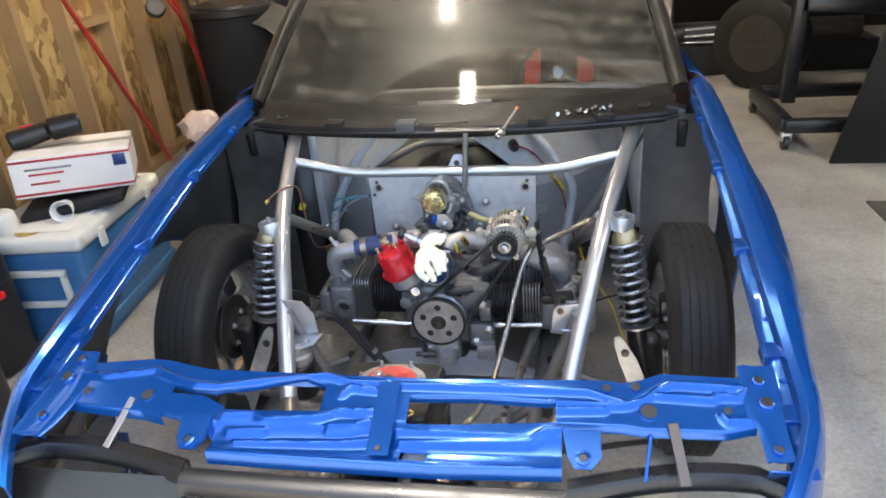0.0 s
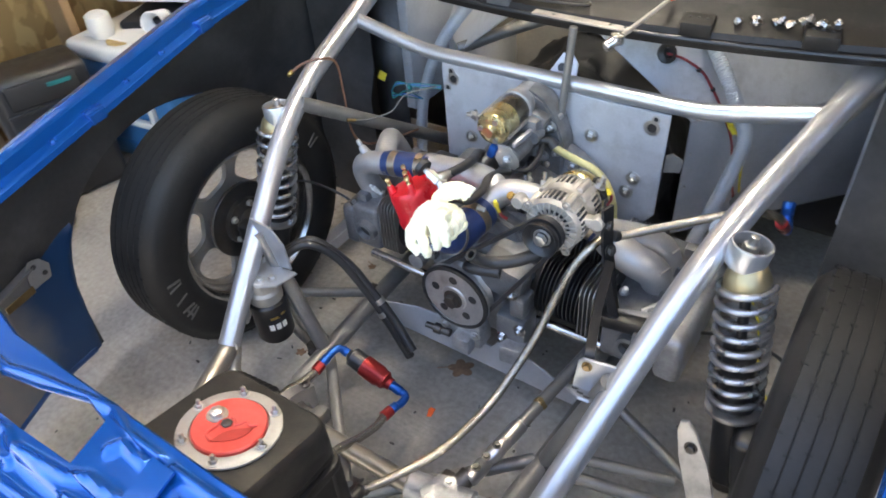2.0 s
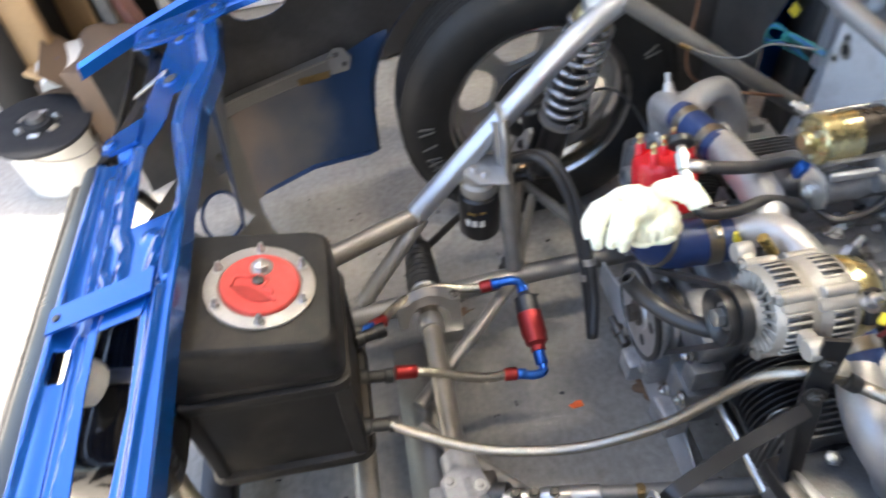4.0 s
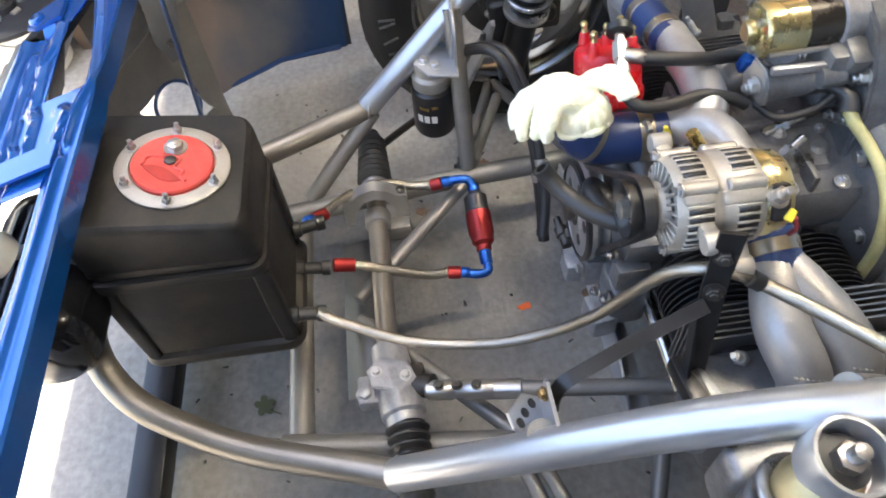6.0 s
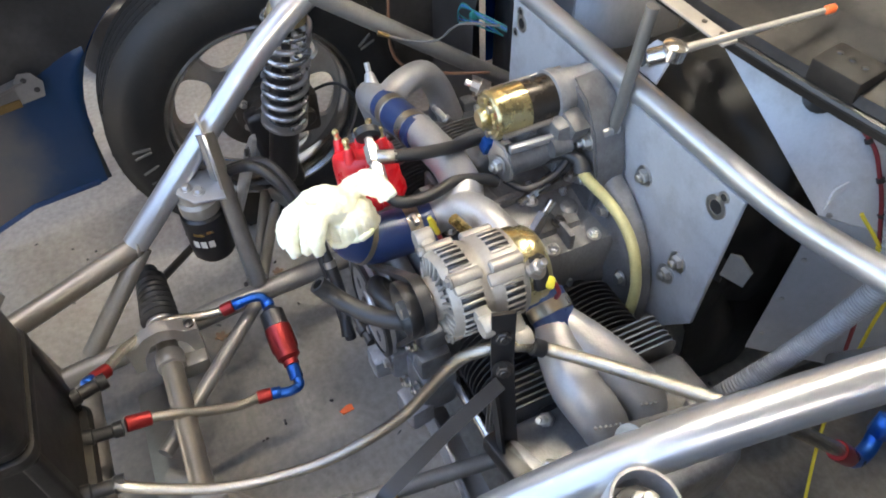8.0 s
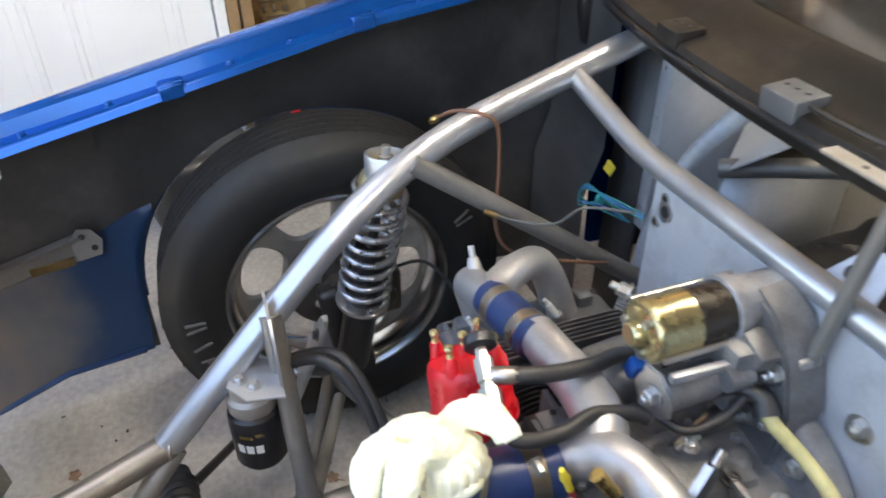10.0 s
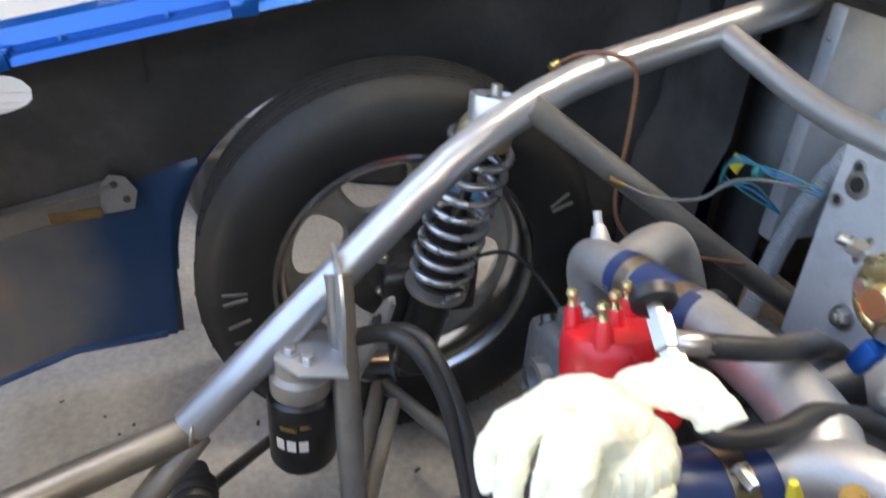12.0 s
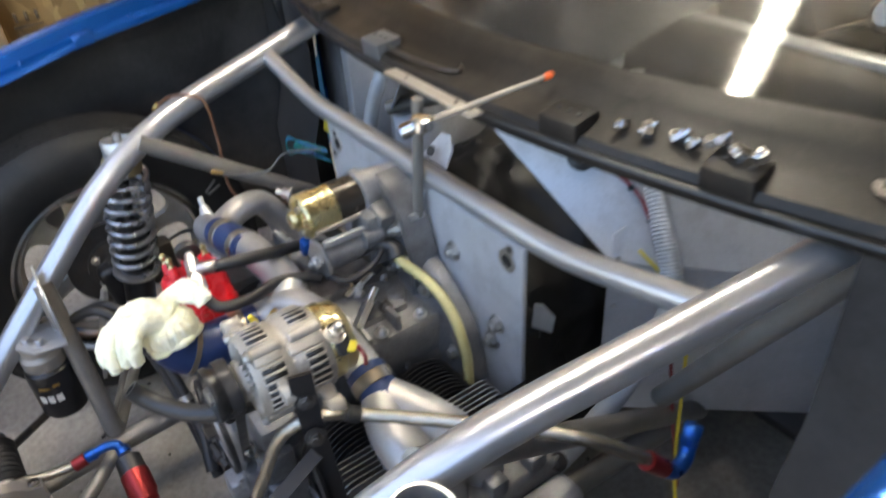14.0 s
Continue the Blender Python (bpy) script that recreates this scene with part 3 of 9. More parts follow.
# far walls, roof and the boards beside the opening
bm = slab(B(), -3.0, 4.2, 7.9, 8.05, 0, 2.6)
tagged(part("wall_back", bm, dark_wall), "dark back wall of the garage", "wall", kind="structure")
bm = slab(B(), 4.05, 4.2, 1.0, 7.9, 0, 2.598)
tagged(part("wall_right", bm, dark_wall), "dark right wall of the garage", "wall", kind="structure")
# front edge and header are out of view, placed to set where daylight stops
bm = slab(B(), -3.0, 4.2, 1.0, 8.05, 2.6, 2.72)
slab(bm, -3.0, -1.22, 0.22, 0.999, 2.6, 2.72)
tagged(part("ceiling", bm, ceiling_mat), "plain boarded garage ceiling", "ceiling", kind="structure")
bm = slab(B(), -3.0, -1.22, 0.22, 0.34, 0, 2.598)
front = tagged(part("wall_front", bm, dark_wall), "front wall beside the open doorway, bare inside", "wall", kind="structure")
for x in (-1.26, -1.62, -1.98):
    part("stud", slab(B(), x - 0.02, x + 0.02, 0.342, 0.43, 0, 2.598, 0.003), wood, front)
bm = slab(B(), -1.22, 4.2, 1.0, 1.12, 2.25, 2.598)
tagged(part("door_header", bm, white_paint), "header beam over the open garage doorway, out of view, placed for the daylight", "beam", kind="structure")


def ceiling_or_fill_light(x, y, length, along_y=True):
    t = thing("ceiling_or_fill_light", "twin-tube fluorescent ceiling fitting, switched on; two of the four are added fill", "light", (x, y, 2.6), "ceiling lights")
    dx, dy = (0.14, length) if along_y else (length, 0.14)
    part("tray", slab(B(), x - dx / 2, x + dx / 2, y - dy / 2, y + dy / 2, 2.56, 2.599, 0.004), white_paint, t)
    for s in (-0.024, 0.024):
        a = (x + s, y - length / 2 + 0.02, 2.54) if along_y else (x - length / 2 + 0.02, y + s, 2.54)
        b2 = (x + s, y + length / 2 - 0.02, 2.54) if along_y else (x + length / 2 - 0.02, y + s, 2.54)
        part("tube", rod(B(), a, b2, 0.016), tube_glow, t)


# first two show mirrored in the windscreen; last two are added fill lights
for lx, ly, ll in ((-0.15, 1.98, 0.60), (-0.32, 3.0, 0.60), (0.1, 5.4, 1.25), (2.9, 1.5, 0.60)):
    ceiling_or_fill_light(lx, ly, ll)

# ---- car body ----
GUTTER = [(0.70, 0.525), (0.85, 0.562), (1.04, 0.612), (1.26, 0.662), (1.567, 0.732), (1.74, 0.772), (1.937, 0.800), (2.1, 0.822), (2.4, 0.85), (3.9, 0.86)]
WHEEL_Y, WHEEL_Z = 1.64, 0.328
ARCH, ARCH_Z = 0.362, 0.212


def arch_z(y):
    d = abs(y - WHEEL_Y)
    return ARCH_Z + math.sqrt(ARCH * ARCH - d * d) if d < ARCH - 1e-5 else None


def holed_sheet(rows, cells, centre, ry, rz, thick):
    """A sheet with an oval hole: cells (rows i0..i1, columns k0..k1) are replaced by a ring of faces round it."""
    bm = B()
    i0, i1, k0, k1 = cells
    vs = [[bm.verts.new(p) for p in row] for row in rows]
    fs = []
    for i in range(len(vs) - 1):
        for k in range(len(vs[i]) - 1):
            if i0 <= i < i1 and k0 <= k < k1:
                continue
            fs.append(bm.faces.new((vs[i][k], vs[i][k + 1], vs[i + 1][k + 1], vs[i + 1][k])))
    rim = [vs[i][k0] for i in range(i0, i1)] + [vs[i1][k] for k in range(k0, k1)] + [vs[i][k1] for i in range(i1, i0, -1)] + [vs[i0][k] for k in range(k1, k0, -1)]
    cy, cz = centre
    oval = []
    for v in rim:
        q = math.atan2((v.co.z - cz) / rz, (v.co.y - cy) / ry)
        oval.append(bm.verts.new((v.co.x, cy + ry * math.cos(q), cz + rz * math.sin(q))))
    n = len(rim)
    for j in range(n):
        fs.append(bm.faces.new((rim[j], rim[(j + 1) % n], oval[(j + 1) % n], oval[j])))
    for v in [v for row in vs[i0 + 1:i1] for v in row[k0 + 1:k1]]:
        bm.verts.remove(v)
    bmesh.ops.recalc_face_normals(bm, faces=fs)
    bmesh.ops.solidify(bm, geom=fs, thickness=thick)
    return bm


def fender(s, label, dx, gx):
    t = thing("front_fender", label, "car fender", (s * 0.8, 1.5, 0.08))
    ys = [0.74, 0.78, 0.82, 0.88, 0.94, 0.99, 1.01, 1.03, 1.05, 1.07, 1.09, 1.11, 1.13, 1.15, 1.18, 1.23, WHEEL_Y - ARCH - 0.0005]
    ys += [WHEEL_Y - ARCH * math.cos(math.pi * i / 26) for i in range(27)]
    ys += [WHEEL_Y + ARCH + 0.0005, 2.05, 2.1, 2.16, 2.22, 2.28]
    rows = []
    for y in ys:
        g = lerp(GUTTER, y)
        nose = max(0.0, (0.98 - y) / 0.24)
        bow = -0.11 * nose ** 1.5 + dx
        az = arch_z(y)
        low = 0.085 if y < WHEEL_Y else 0.13
        if y < 1.1:
            low = 0.085 - 0.06 * min(1, (1.1 - y) / 0.2)
        if y < 0.92:
            low = 0.20
        if az is not None:
            low = az
        wide = 0.020 * math.exp(-((y - WHEEL_Y) / 0.35) ** 2)
        sec = [(0.722, g + 0.004), (0.727, g + 0.026), (0.745, g + 0.034), (0.772, g + 0.028), (0.796, g + 0.006), (0.812, g - 0.03)]
        top = g - 0.03
        for k in range(1, 25):
            z = top + (low - top) * k / 24
            sec.append((0.815 + 0.045 * math.sin(math.pi * min(1, (top - z) / 0.85)) + wide * min(1.0, k / 4), z))
        narrow = 1 - 0.5 * min(1.0, max(0.0, (1.33 - y) / 0.42))
        rows.append([Vector((s * (0.722 + (x - 0.722) * narrow + bow), y, z)) for x, z in sec])
    part("skin", holed_sheet(rows, (5, 13, 4, 10), (1.07, 0.556), 0.060, 0.034, 0.0016), blue_paint, t)
    # dark inner face of the skin
    inner = [[Vector((p.x - s * 0.004, p.y, p.z)) for p in row[4:]] for row in rows]
    part("inner_face", holed_sheet(inner, (5, 13, 0, 6), (1.07, 0.556), 0.060, 0.034, 0.0012), underbody, t, "dull dark underseal on the inside")
    # hood gutter: a stepped ledge with holes' dimples and clips
    led = []
    for i in range(40):
        y = 0.86 + i * (2.22 - 0.86) / 39
        g = lerp(GUTTER, y)
        n_ = gx + 0.026 * (y - 0.86) / 1.36
        led.append([Vector((s * x, y, z)) for x, z in ((0.690 + n_, g - 0.016), (0.693 + n_, g - 0.006), (0.699 + n_, g - 0.002), (0.706 + n_ * 0.8, g - 0.0015), (0.730 + dx, g + 0.005))])
    part("gutter", sheet(B(), led, 0.002), blue_paint, t)
    for y in (0.98, 1.12, 1.425, 1.738, 2.04):
        g = lerp(GUTTER, y)
        bm = box(B(), (0.030, 0.040, 0.012), pose(s * (0.702 + gx + 0.026 * (y - 0.86) / 1.36), y, g + 0.002, 8, 0, 0), 0.003)
        box(bm, (0.010, 0.036, 0.022), pose(s * (0.688 + gx + 0.026 * (y - 0.86) / 1.36), y, g - 0.006, 8, 0, 0), 0.002)
        part("hood_clip", bm, blue_paint, t)
    for y in (1.05, 1.20, 1.33, 1.52, 1.62, 1.84, 1.95):
        g = lerp(GUTTER, y)
        part("bolt_boss", hexbolt(B(), (s * (0.708 + gx + 0.024 * (y - 0.86) / 1.36), y, g), (0, -0.2, 1), 0.006, 0.005), blue_paint, t)
    # inner brace along the nose, with its flange
    rows3 = []
    for i in range(15):
        y = 0.86 + 0.36 * i / 14
        narrow = 1 - 0.5 * min(1.0, max(0.0, (1.33 - y) / 0.42))
        nose = max(0.0, (0.98 - y) / 0.24)
        xo = 0.722 + (0.862 - 0.722) * narrow - 0.11 * nose ** 1.5 + dx
        zt = 0.332 + 0.20 * (y - 0.86)
        rows3.append([Vector((s * (xo - q), y, z)) for q, z in ((0.014, zt - 0.046), (0.020, zt - 0.040), (0.022, zt - 0.012), (0.034, zt - 0.004), (0.036, zt + 0.002), (0.018, zt + 0.006))])
    brace = part("inner_brace", sheet(B(), rows3, 0.002), primer_dust, t, "dull grey stiffener")
    tab = prism(B(), [(1.185, 0.352), (1.235, 0.360), (1.243, 0.392), (1.228, 0.416), (1.205, 0.420), (1.190, 0.402)], 0.003, Matrix(((0, 0, s, s * (0.808 + dx)), (1, 0, 0, 0), (0, 1, 0, 0), (0, 0, 0, 1))), 0.001)
    part("brace_tab", tab, primer_dust, brace)
    for y, z in ((1.226, 0.378), (1.210, 0.404)):
        part("tab_hole", lathe(B(), [(0.006, 0), (0.006, 0.001)], place((s * (0.807 + dx), y, z), (-s, 0, 0)), 14), black_plastic, brace)
    if s < 0:
        part("card_scrap", box(B(), (0.003, 0.075, 0.018), pose(-0.790, 1.152, 0.362, 0, 0, 13), 0.001, 1), old_brass, brace, "brown card scrap behind the stiffener")
    # blue overspray on the low front corner
    rows2 = []
    for i in range(25):
        y = 0.925 + i * (1.335 - 0.925) / 24
        narrow = 1 - 0.5 * min(1.0, max(0.0, (1.33 - y) / 0.42))
        nose = max(0.0, (0.98 - y) / 0.24)
        xo = 0.722 + (0.862 - 0.722) * narrow - 0.11 * nose ** 1.5 + dx - 0.010
        hi = 0.335 + 0.19 * (y - 0.86)
        lo = 0.085 - 0.06 * min(1, max(0.0, (1.1 - y)) / 0.2)
        if arch_z(y) is not None:
            lo = min(arch_z(y), hi - 0.004)
        rows2.append([Vector((s * (xo - 0.006 * math.sin(math.pi * k / 8)), y, hi + (lo - hi) * k / 8)) for k in range(9)])
    part("overspray_corner", sheet(B(), rows2, 0.0012), overspray_mat, t, "blue overspray fading into grey primer")
    # turned edge along the bottom and round the arch
    lip = []
    for y in [0.92, 1.0, 1.1, 1.2, 1.25]:
        lip.append((s * (0.722 + 0.13 * (1 - 0.5 * min(1.0, (1.33 - y) / 0.42)) + dx), y, 0.09 - 0.06 * min(1, max(0, (1.1 - y)) / 0.2)))
    part("lip", sweep(B(), lip, 0.009, 8), blue_dark, t)
    arc = [(s * (0.862 + dx), WHEEL_Y - ARCH * math.cos(math.pi * i / 26), ARCH_Z + ARCH * math.sin(math.pi * i / 26)) for i in range(27)]
    part("arch_lip", sweep(B(), arc, 0.006, 8), blue_dark, t)
    # rear closing wall behind the wheel
    rr = []
    for i in range(9):
        z = 0.06 + i * (0.79 - 0.06) / 8
        rr.append([Vector((s * x, 2.13 + (0.03 if z > 0.45 else 0.0), z)) for x in (0.60, 0.68, 0.74, 0.816)])
    part("splash_panel", sheet(B(), rr, 0.002), underbody, t)
    return t


fender(-1, "bright blue front fender, dark underseal inside, open wheel arch", 0.0, 0.0)
fender(1, "bright blue front fender with hood gutter clips and glossy paint", 0.020, 0.026)

# the rest of the car's shell, behind the windscreen base
shell = thing("car_shell", "blue coupe body shell without hood, black windscreen surround", "car", (0, 3.0, 0.1))
for s in (-1, 1):
    rows = []
    for i in range(10):
        y = 2.285 + i * 0.17
        rows.append([Vector((s * x, y, z)) for x, z in ((0.745, 0.895), (0.775, 0.885), (0.80, 0.86), (0.822, 0.80), (0.835, 0.6), (0.835, 0.4), (0.815, 0.14))])
    part("door_skin", sheet(B(), rows, 0.002), blue_paint, shell)
    part("pillar", sweep(B(), spline([(s * 0.715, 2.25, 0.85), (s * 0.66, 2.55, 1.08), (s * 0.585, 2.9, 1.31), (s * 0.55, 3.1, 1.40)]), 0.026, 10), cowl_black, shell)
    part("pillar_trim", sweep(B(), spline([(s * 0.732, 2.27, 0.875), (s * 0.678, 2.55, 1.10), (s * 0.60, 2.9, 1.335)]), 0.004, 8), dark_steel, shell)
    rows = [[Vector((s * 0.77, 2.3 + 0.2 * i, 0.14)), Vector((s * 0.77, 2.3 + 0.2 * i, 0.88))] for i in range(8)]
    part("inner_door", sheet(B(), rows, 0.003), black_plastic, shell)
rows = []
for i in range(9):
    a = -1 + i / 4
    rows.append([Vector((a * 0.60, y - 0.06 * a * a * 0 + 0.04 * (1 - a * a) * -1, z)) for y, z in ((2.98, 1.37), (3.15, 1.42), (3.5, 1.44), (3.9, 1.40))])
part("roof", sheet(B(), rows, 0.003), black_paint, shell)

# windscreen
def screen(a, h):
    """a from -1 to 1 across, h from 0 at the base to 1 at the top."""
    half = 0.685 + (0.545 - 0.685) * h
    y0 = 2.140 + 0.11 * a * a
    return Vector((a * half, y0 + 0.78 * h - 0.03 * h * (1 - a * a), 0.835 + 0.52 * h + 0.03 * math.sin(math.pi * h) - 0.012 * (1 - a * a)))


rows = [[screen(-1 + 2 * i / 20, j / 10) for j in range(11)] for i in range(21)]
glass_ob = part("windscreen", sheet(B(), rows, 0.004), glass_mat, shell, "dusty dark windscreen glass")
glass_ob.visible_shadow = False
# black surround: a flat band along the base and the pillars
bm = B()
rows = []
for i in range(25):
    a = -1 + i / 12
    p = screen(a, 0.0)
    q = screen(a, 0.030)
    rows.append([p + Vector((0, -0.012, -0.002)), (p + q) / 2 + Vector((0, -0.003, 0.008)), q + Vector((0, 0.0, 0.0035))])
sheet(bm, rows, 0.003)
part("lower_seal", bm, cowl_black, shell, "black rubber seal")

# cowl in front of the glass
cowl = thing("windscreen_cowl", "dusty black steel cowl with four mounting blocks", "cowl", (0, 2.12, 0.78))
rows = []
for i in range(25):
    a = -1 + i / 12
    x = a * 0.70
    yb = 2.134 + 0.11 * a * a
    yf = 2.066 + 0.10 * a * a
    z = 0.803 - 0.006 * (1 - a * a)
    rows.append([Vector((x, yf + 0.006, z - 0.036)), Vector((x, yf, z - 0.012)), Vector((x, yf + 0.004, z - 0.004)), Vector((x, (yf + yb) / 2, z + 0.004)), Vector((x, yb - 0.02, z + 0.010)), Vector((x, yb, z + 0.028))])
part("cowl_panel", sheet(B(), rows, 0.003), cowl_black, cowl)
edge = [(a * 0.70, 2.062 + 0.10 * a * a, 0.780) for a in [-1 + i / 10 for i in range(21)]]
part("front_bead", sweep(B(), edge, 0.005, 8), black_paint, cowl)
for x, tone in ((-0.39, cowl_black), (-0.145, grey_primer), (0.268, cowl_black), (0.475, cowl_black)):
    y = 2.072 + 0.10 * (x / 0.7) ** 2
    bm = box(B(), (0.058, 0.045, 0.034), pose(x, y + 0.012, 0.797, 6, 0, math.degrees(0.36 * x)), 0.003)
    blk = part("mounting_block", bm, tone, cowl)
    for dx in (-0.016, 0.0, 0.016):
        part("screw_hole", lathe(B(), [(0.0035, 0), (0.003, 0.0015)], place((x + dx, y + 0.012, 0.8145), (0, 0.1, 1)), 10), black_plastic, blk)
# oval badge recess on the cowl
bm = B()
rim = [(-0.055 + 0.105 * math.cos(k * math.pi / 12) * (1 - 0.15 * math.sin(k * math.pi / 12)), 2.108 + 0.024 * math.sin(k * math.pi / 12) - 0.006, 0.806) for k in range(25)]
sweep(bm, rim, 0.003, 6, caps=False)
part("vent_rim", bm, dark_steel, cowl)
for s in (-1, 1):
    bm = B()
    box(bm, (0.07, 0.06, 0.05), pose(s * 0.70, 2.20, 0.785, 0, 10 * s, -20 * s), 0.012)
    box(bm, (0.03, 0.05, 0.09), pose(s * 0.715, 2.17, 0.73, 12, 0, 0), 0.008)
    part("hinge", bm, black_paint, cowl)
    part("wiper_hole", lathe(B(), [(0.018, 0), (0.021, 0.004), (0.013, 0.005), (0.012, 0.001)], place((s * 0.60, 2.19, 0.812), (0, -0.15, 1)), 18), dark_steel, cowl)

# cabin seen through the glass
cabin = thing("cabin", "stripped racing cabin with roll cage and red harness belts", "car interior", (0, 2.9, 0.2))
part("dash", sweep(B(), spline([(-0.66, 2.52, 0.74), (0, 2.47, 0.755), (0.66, 2.52, 0.74)]), 0.06, 10), black_plastic, cabin)
part("cabin_floor", slab(B(), -0.76, 0.76, 2.42, 4.0, 0.20, 0.22), black_plastic, cabin)
part("rear_bulkhead", slab(B(), -0.76, 0.76, 3.9, 3.92, 0.2, 1.4), black_plastic, cabin)
for s in (-1, 1):
    part("cage_tube", sweep(B(), round_path([(s * 0.64, 2.46, 0.40), (s * 0.63, 2.5, 0.83), (s * 0.52, 2.95, 1.27), (s * 0.50, 3.6, 1.30)], 0.1), 0.02, 10), silver_paint, cabin)
bm = sweep(B(), round_path([(-0.63, 2.5, 0.80), (0.63, 2.5, 0.80)], 0.05), 0.018, 10)
part("cross_tube", bm, silver_paint, cabin)
bm = box(B(), (0.46, 0.12, 0.72), pose(0.33, 3.35, 0.78, -14, 0, 0), 0.05, 3)
box(bm, (0.44, 0.46, 0.12), pose(0.33, 3.08, 0.42, 4, 0, 0), 0.04, 3)
seat = part("seat", bm, cloth_black, cabin, "black cloth bucket seat")
for dx in (-0.12, 0.12):
    part("harness_belt", box(B(), (0.075, 0.006, 0.72), pose(0.33 + dx, 3.262, 0.85, -14, 0, 0), 0.002, 1), belt_red, cabin, "red shoulder belt")
bm = B()
ring = [Vector((0.33 + 0.15 * math.cos(k * math.pi / 14), 2.72 - 0.05 * math.sin(k * math.pi / 14), 0.80 + 0.14 * math.sin(k * math.pi / 14))) for k in range(29)]
sweep(bm, ring, 0.013, 8, caps=False)
wheel_rim = part("steering_wheel", bm, black_plastic, cabin)
bm = B()
for k in (0, 1, 2):
    a = math.pi * (0.5 + k * 2 / 3)
    rod(bm, (0.33, 2.74, 0.80), (0.33 + 0.145 * math.cos(a), 2.72 - 0.05 * math.sin(a), 0.80 + 0.135 * math.sin(a)), 0.008)
lathe(bm, [(0.03, 0), (0.03, 0.02), (0.02, 0.03)], place((0.33, 2.73, 0.80), (0, -1, 0.35)), 16)
part("spoke", bm, chrome, wheel_rim)

# firewall: a back sheet under the cowl, and a boxed footwell each side of the gearbox opening
fire = thing("firewall", "grey painted sheet firewall with a large arched opening", "firewall", (0, 2.3, 0.2))


def fpoly(pts, y=2.38):
    """Outline in x and z on an upright sheet."""
    return prism(B(), [(x, -z) for x, z in pts], 0.004, place((0, y, 0), (0, 1, 0), (1, 0, 0)))


part("back_sheet", fpoly([(-0.165, 0.655), (0.10, 0.655), (0.10, 0.80), (-0.165, 0.80)]), tin, fire)
for s, foot, top in ((-1, 0.335, 0.165), (1, 0.262, 0.10)):
    # the tunnel flares out: a face running back and outwards, upright below its crease and leaning back above it
    across = Vector((0.66, 0.75, 0)).normalized()
    lean = Vector((-across.y, across.x, 0))
    face, toe = [], []
    for i in range(13):
        u = 0.50 * i / 12
        base = Vector((foot, 2.20, 0)) + across * u
        crease = (0.592 if s < 0 else 0.545) - 0.02 * math.sin(math.pi * i / 12)
        face.append([Vector((s * base.x, base.y, z)) for z in (0.235, 0.35, 0.47, crease - 0.012, crease)])
        up = []
        for k in range(9):
            f = k / 8
            rib = 0.004 * max(0.0, math.sin(f * 9 * math.pi)) if 0 < k < 4 and i > 2 else 0.0
            p = base + lean * (0.10 * f) + across * (-0.20 * f * (1 - i / 12))
            up.append(Vector((s * p.x, p.y, crease + (0.165 if s < 0 else 0.205) * f + rib)))
        toe.append(up)
    fw = part("footwell_face", sheet(B(), face, 0.003), tin, fire)
    # paler than the face below: light caught by the slope put into colour
    part("toe_board", sheet(B(), toe, 0.003), alu_sheet, fire, "sloping upper sheet, given a brighter metal for the light it catches")
    for k in range(3):
        f = 0.06 + 0.07 * k
        part("pressed_rib", sweep(B(), [toe[i][0].lerp(toe[i][8], f) + Vector((0, -0.001, 0.001)) for i in range(3, 13)], 0.0022, 8), alu_sheet, fire)
    part("cheek", sheet(B(), [[Vector((s * foot, 2.203, 0.235)), Vector((s * foot, 2.203, 0.590))], [Vector((s * (foot - 0.02), 2.45, 0.235)), Vector((s * (foot - 0.02), 2.45, 0.590))]], 0.003), tin, fire)
    for z in (0.28, 0.37, 0.46, 0.55):
        part("rivet", lathe(B(), [(0.004, 0), (0.004, 0.002), (0.002, 0.003)], place((s * (foot + 0.010), 2.208, z), (s * 0.75, -0.66, 0)), 10), steel, fw)
part("opening_tube", sweep(B(), round_path([(-0.34, 2.195, 0.600), (-0.245, 2.28, 0.632), (-0.155, 2.365, 0.655), (0.09, 2.365, 0.655), (0.150, 2.30, 0.640), (0.190, 2.262, 0.625)], 0.05), 0.015, 12), grey_tube, fire)
part("cooling_hose", sweep(B(), spline([(0.175, 2.32, 0.775), (0.26, 2.265, 0.70), (0.33, 2.225, 0.62), (0.378, 2.20, 0.545), (0.376, 2.17, 0.475), (0.362, 2.14, 0.40), (0.350, 2.10, 0.345), (0.33, 2.04, 0.27), (0.29, 1.98, 0.19)], 80), lambda f: 0.0155 + 0.0009 * math.sin(f * 940.0), 12), hose_grey, fire, "reinforced translucent grey hose")
part("cooling_hose", sweep(B(), spline([(-0.28, 2.20, 0.745), (-0.345, 2.195, 0.67), (-0.40, 2.195, 0.59), (-0.445, 2.20, 0.50), (-0.475, 2.20, 0.40), (-0.48, 2.19, 0.29), (-0.45, 2.13, 0.17)], 60), lambda f: 0.0155 + 0.0009 * math.sin(f * 700.0), 12), hose_grey, fire, "reinforced translucent grey hose")
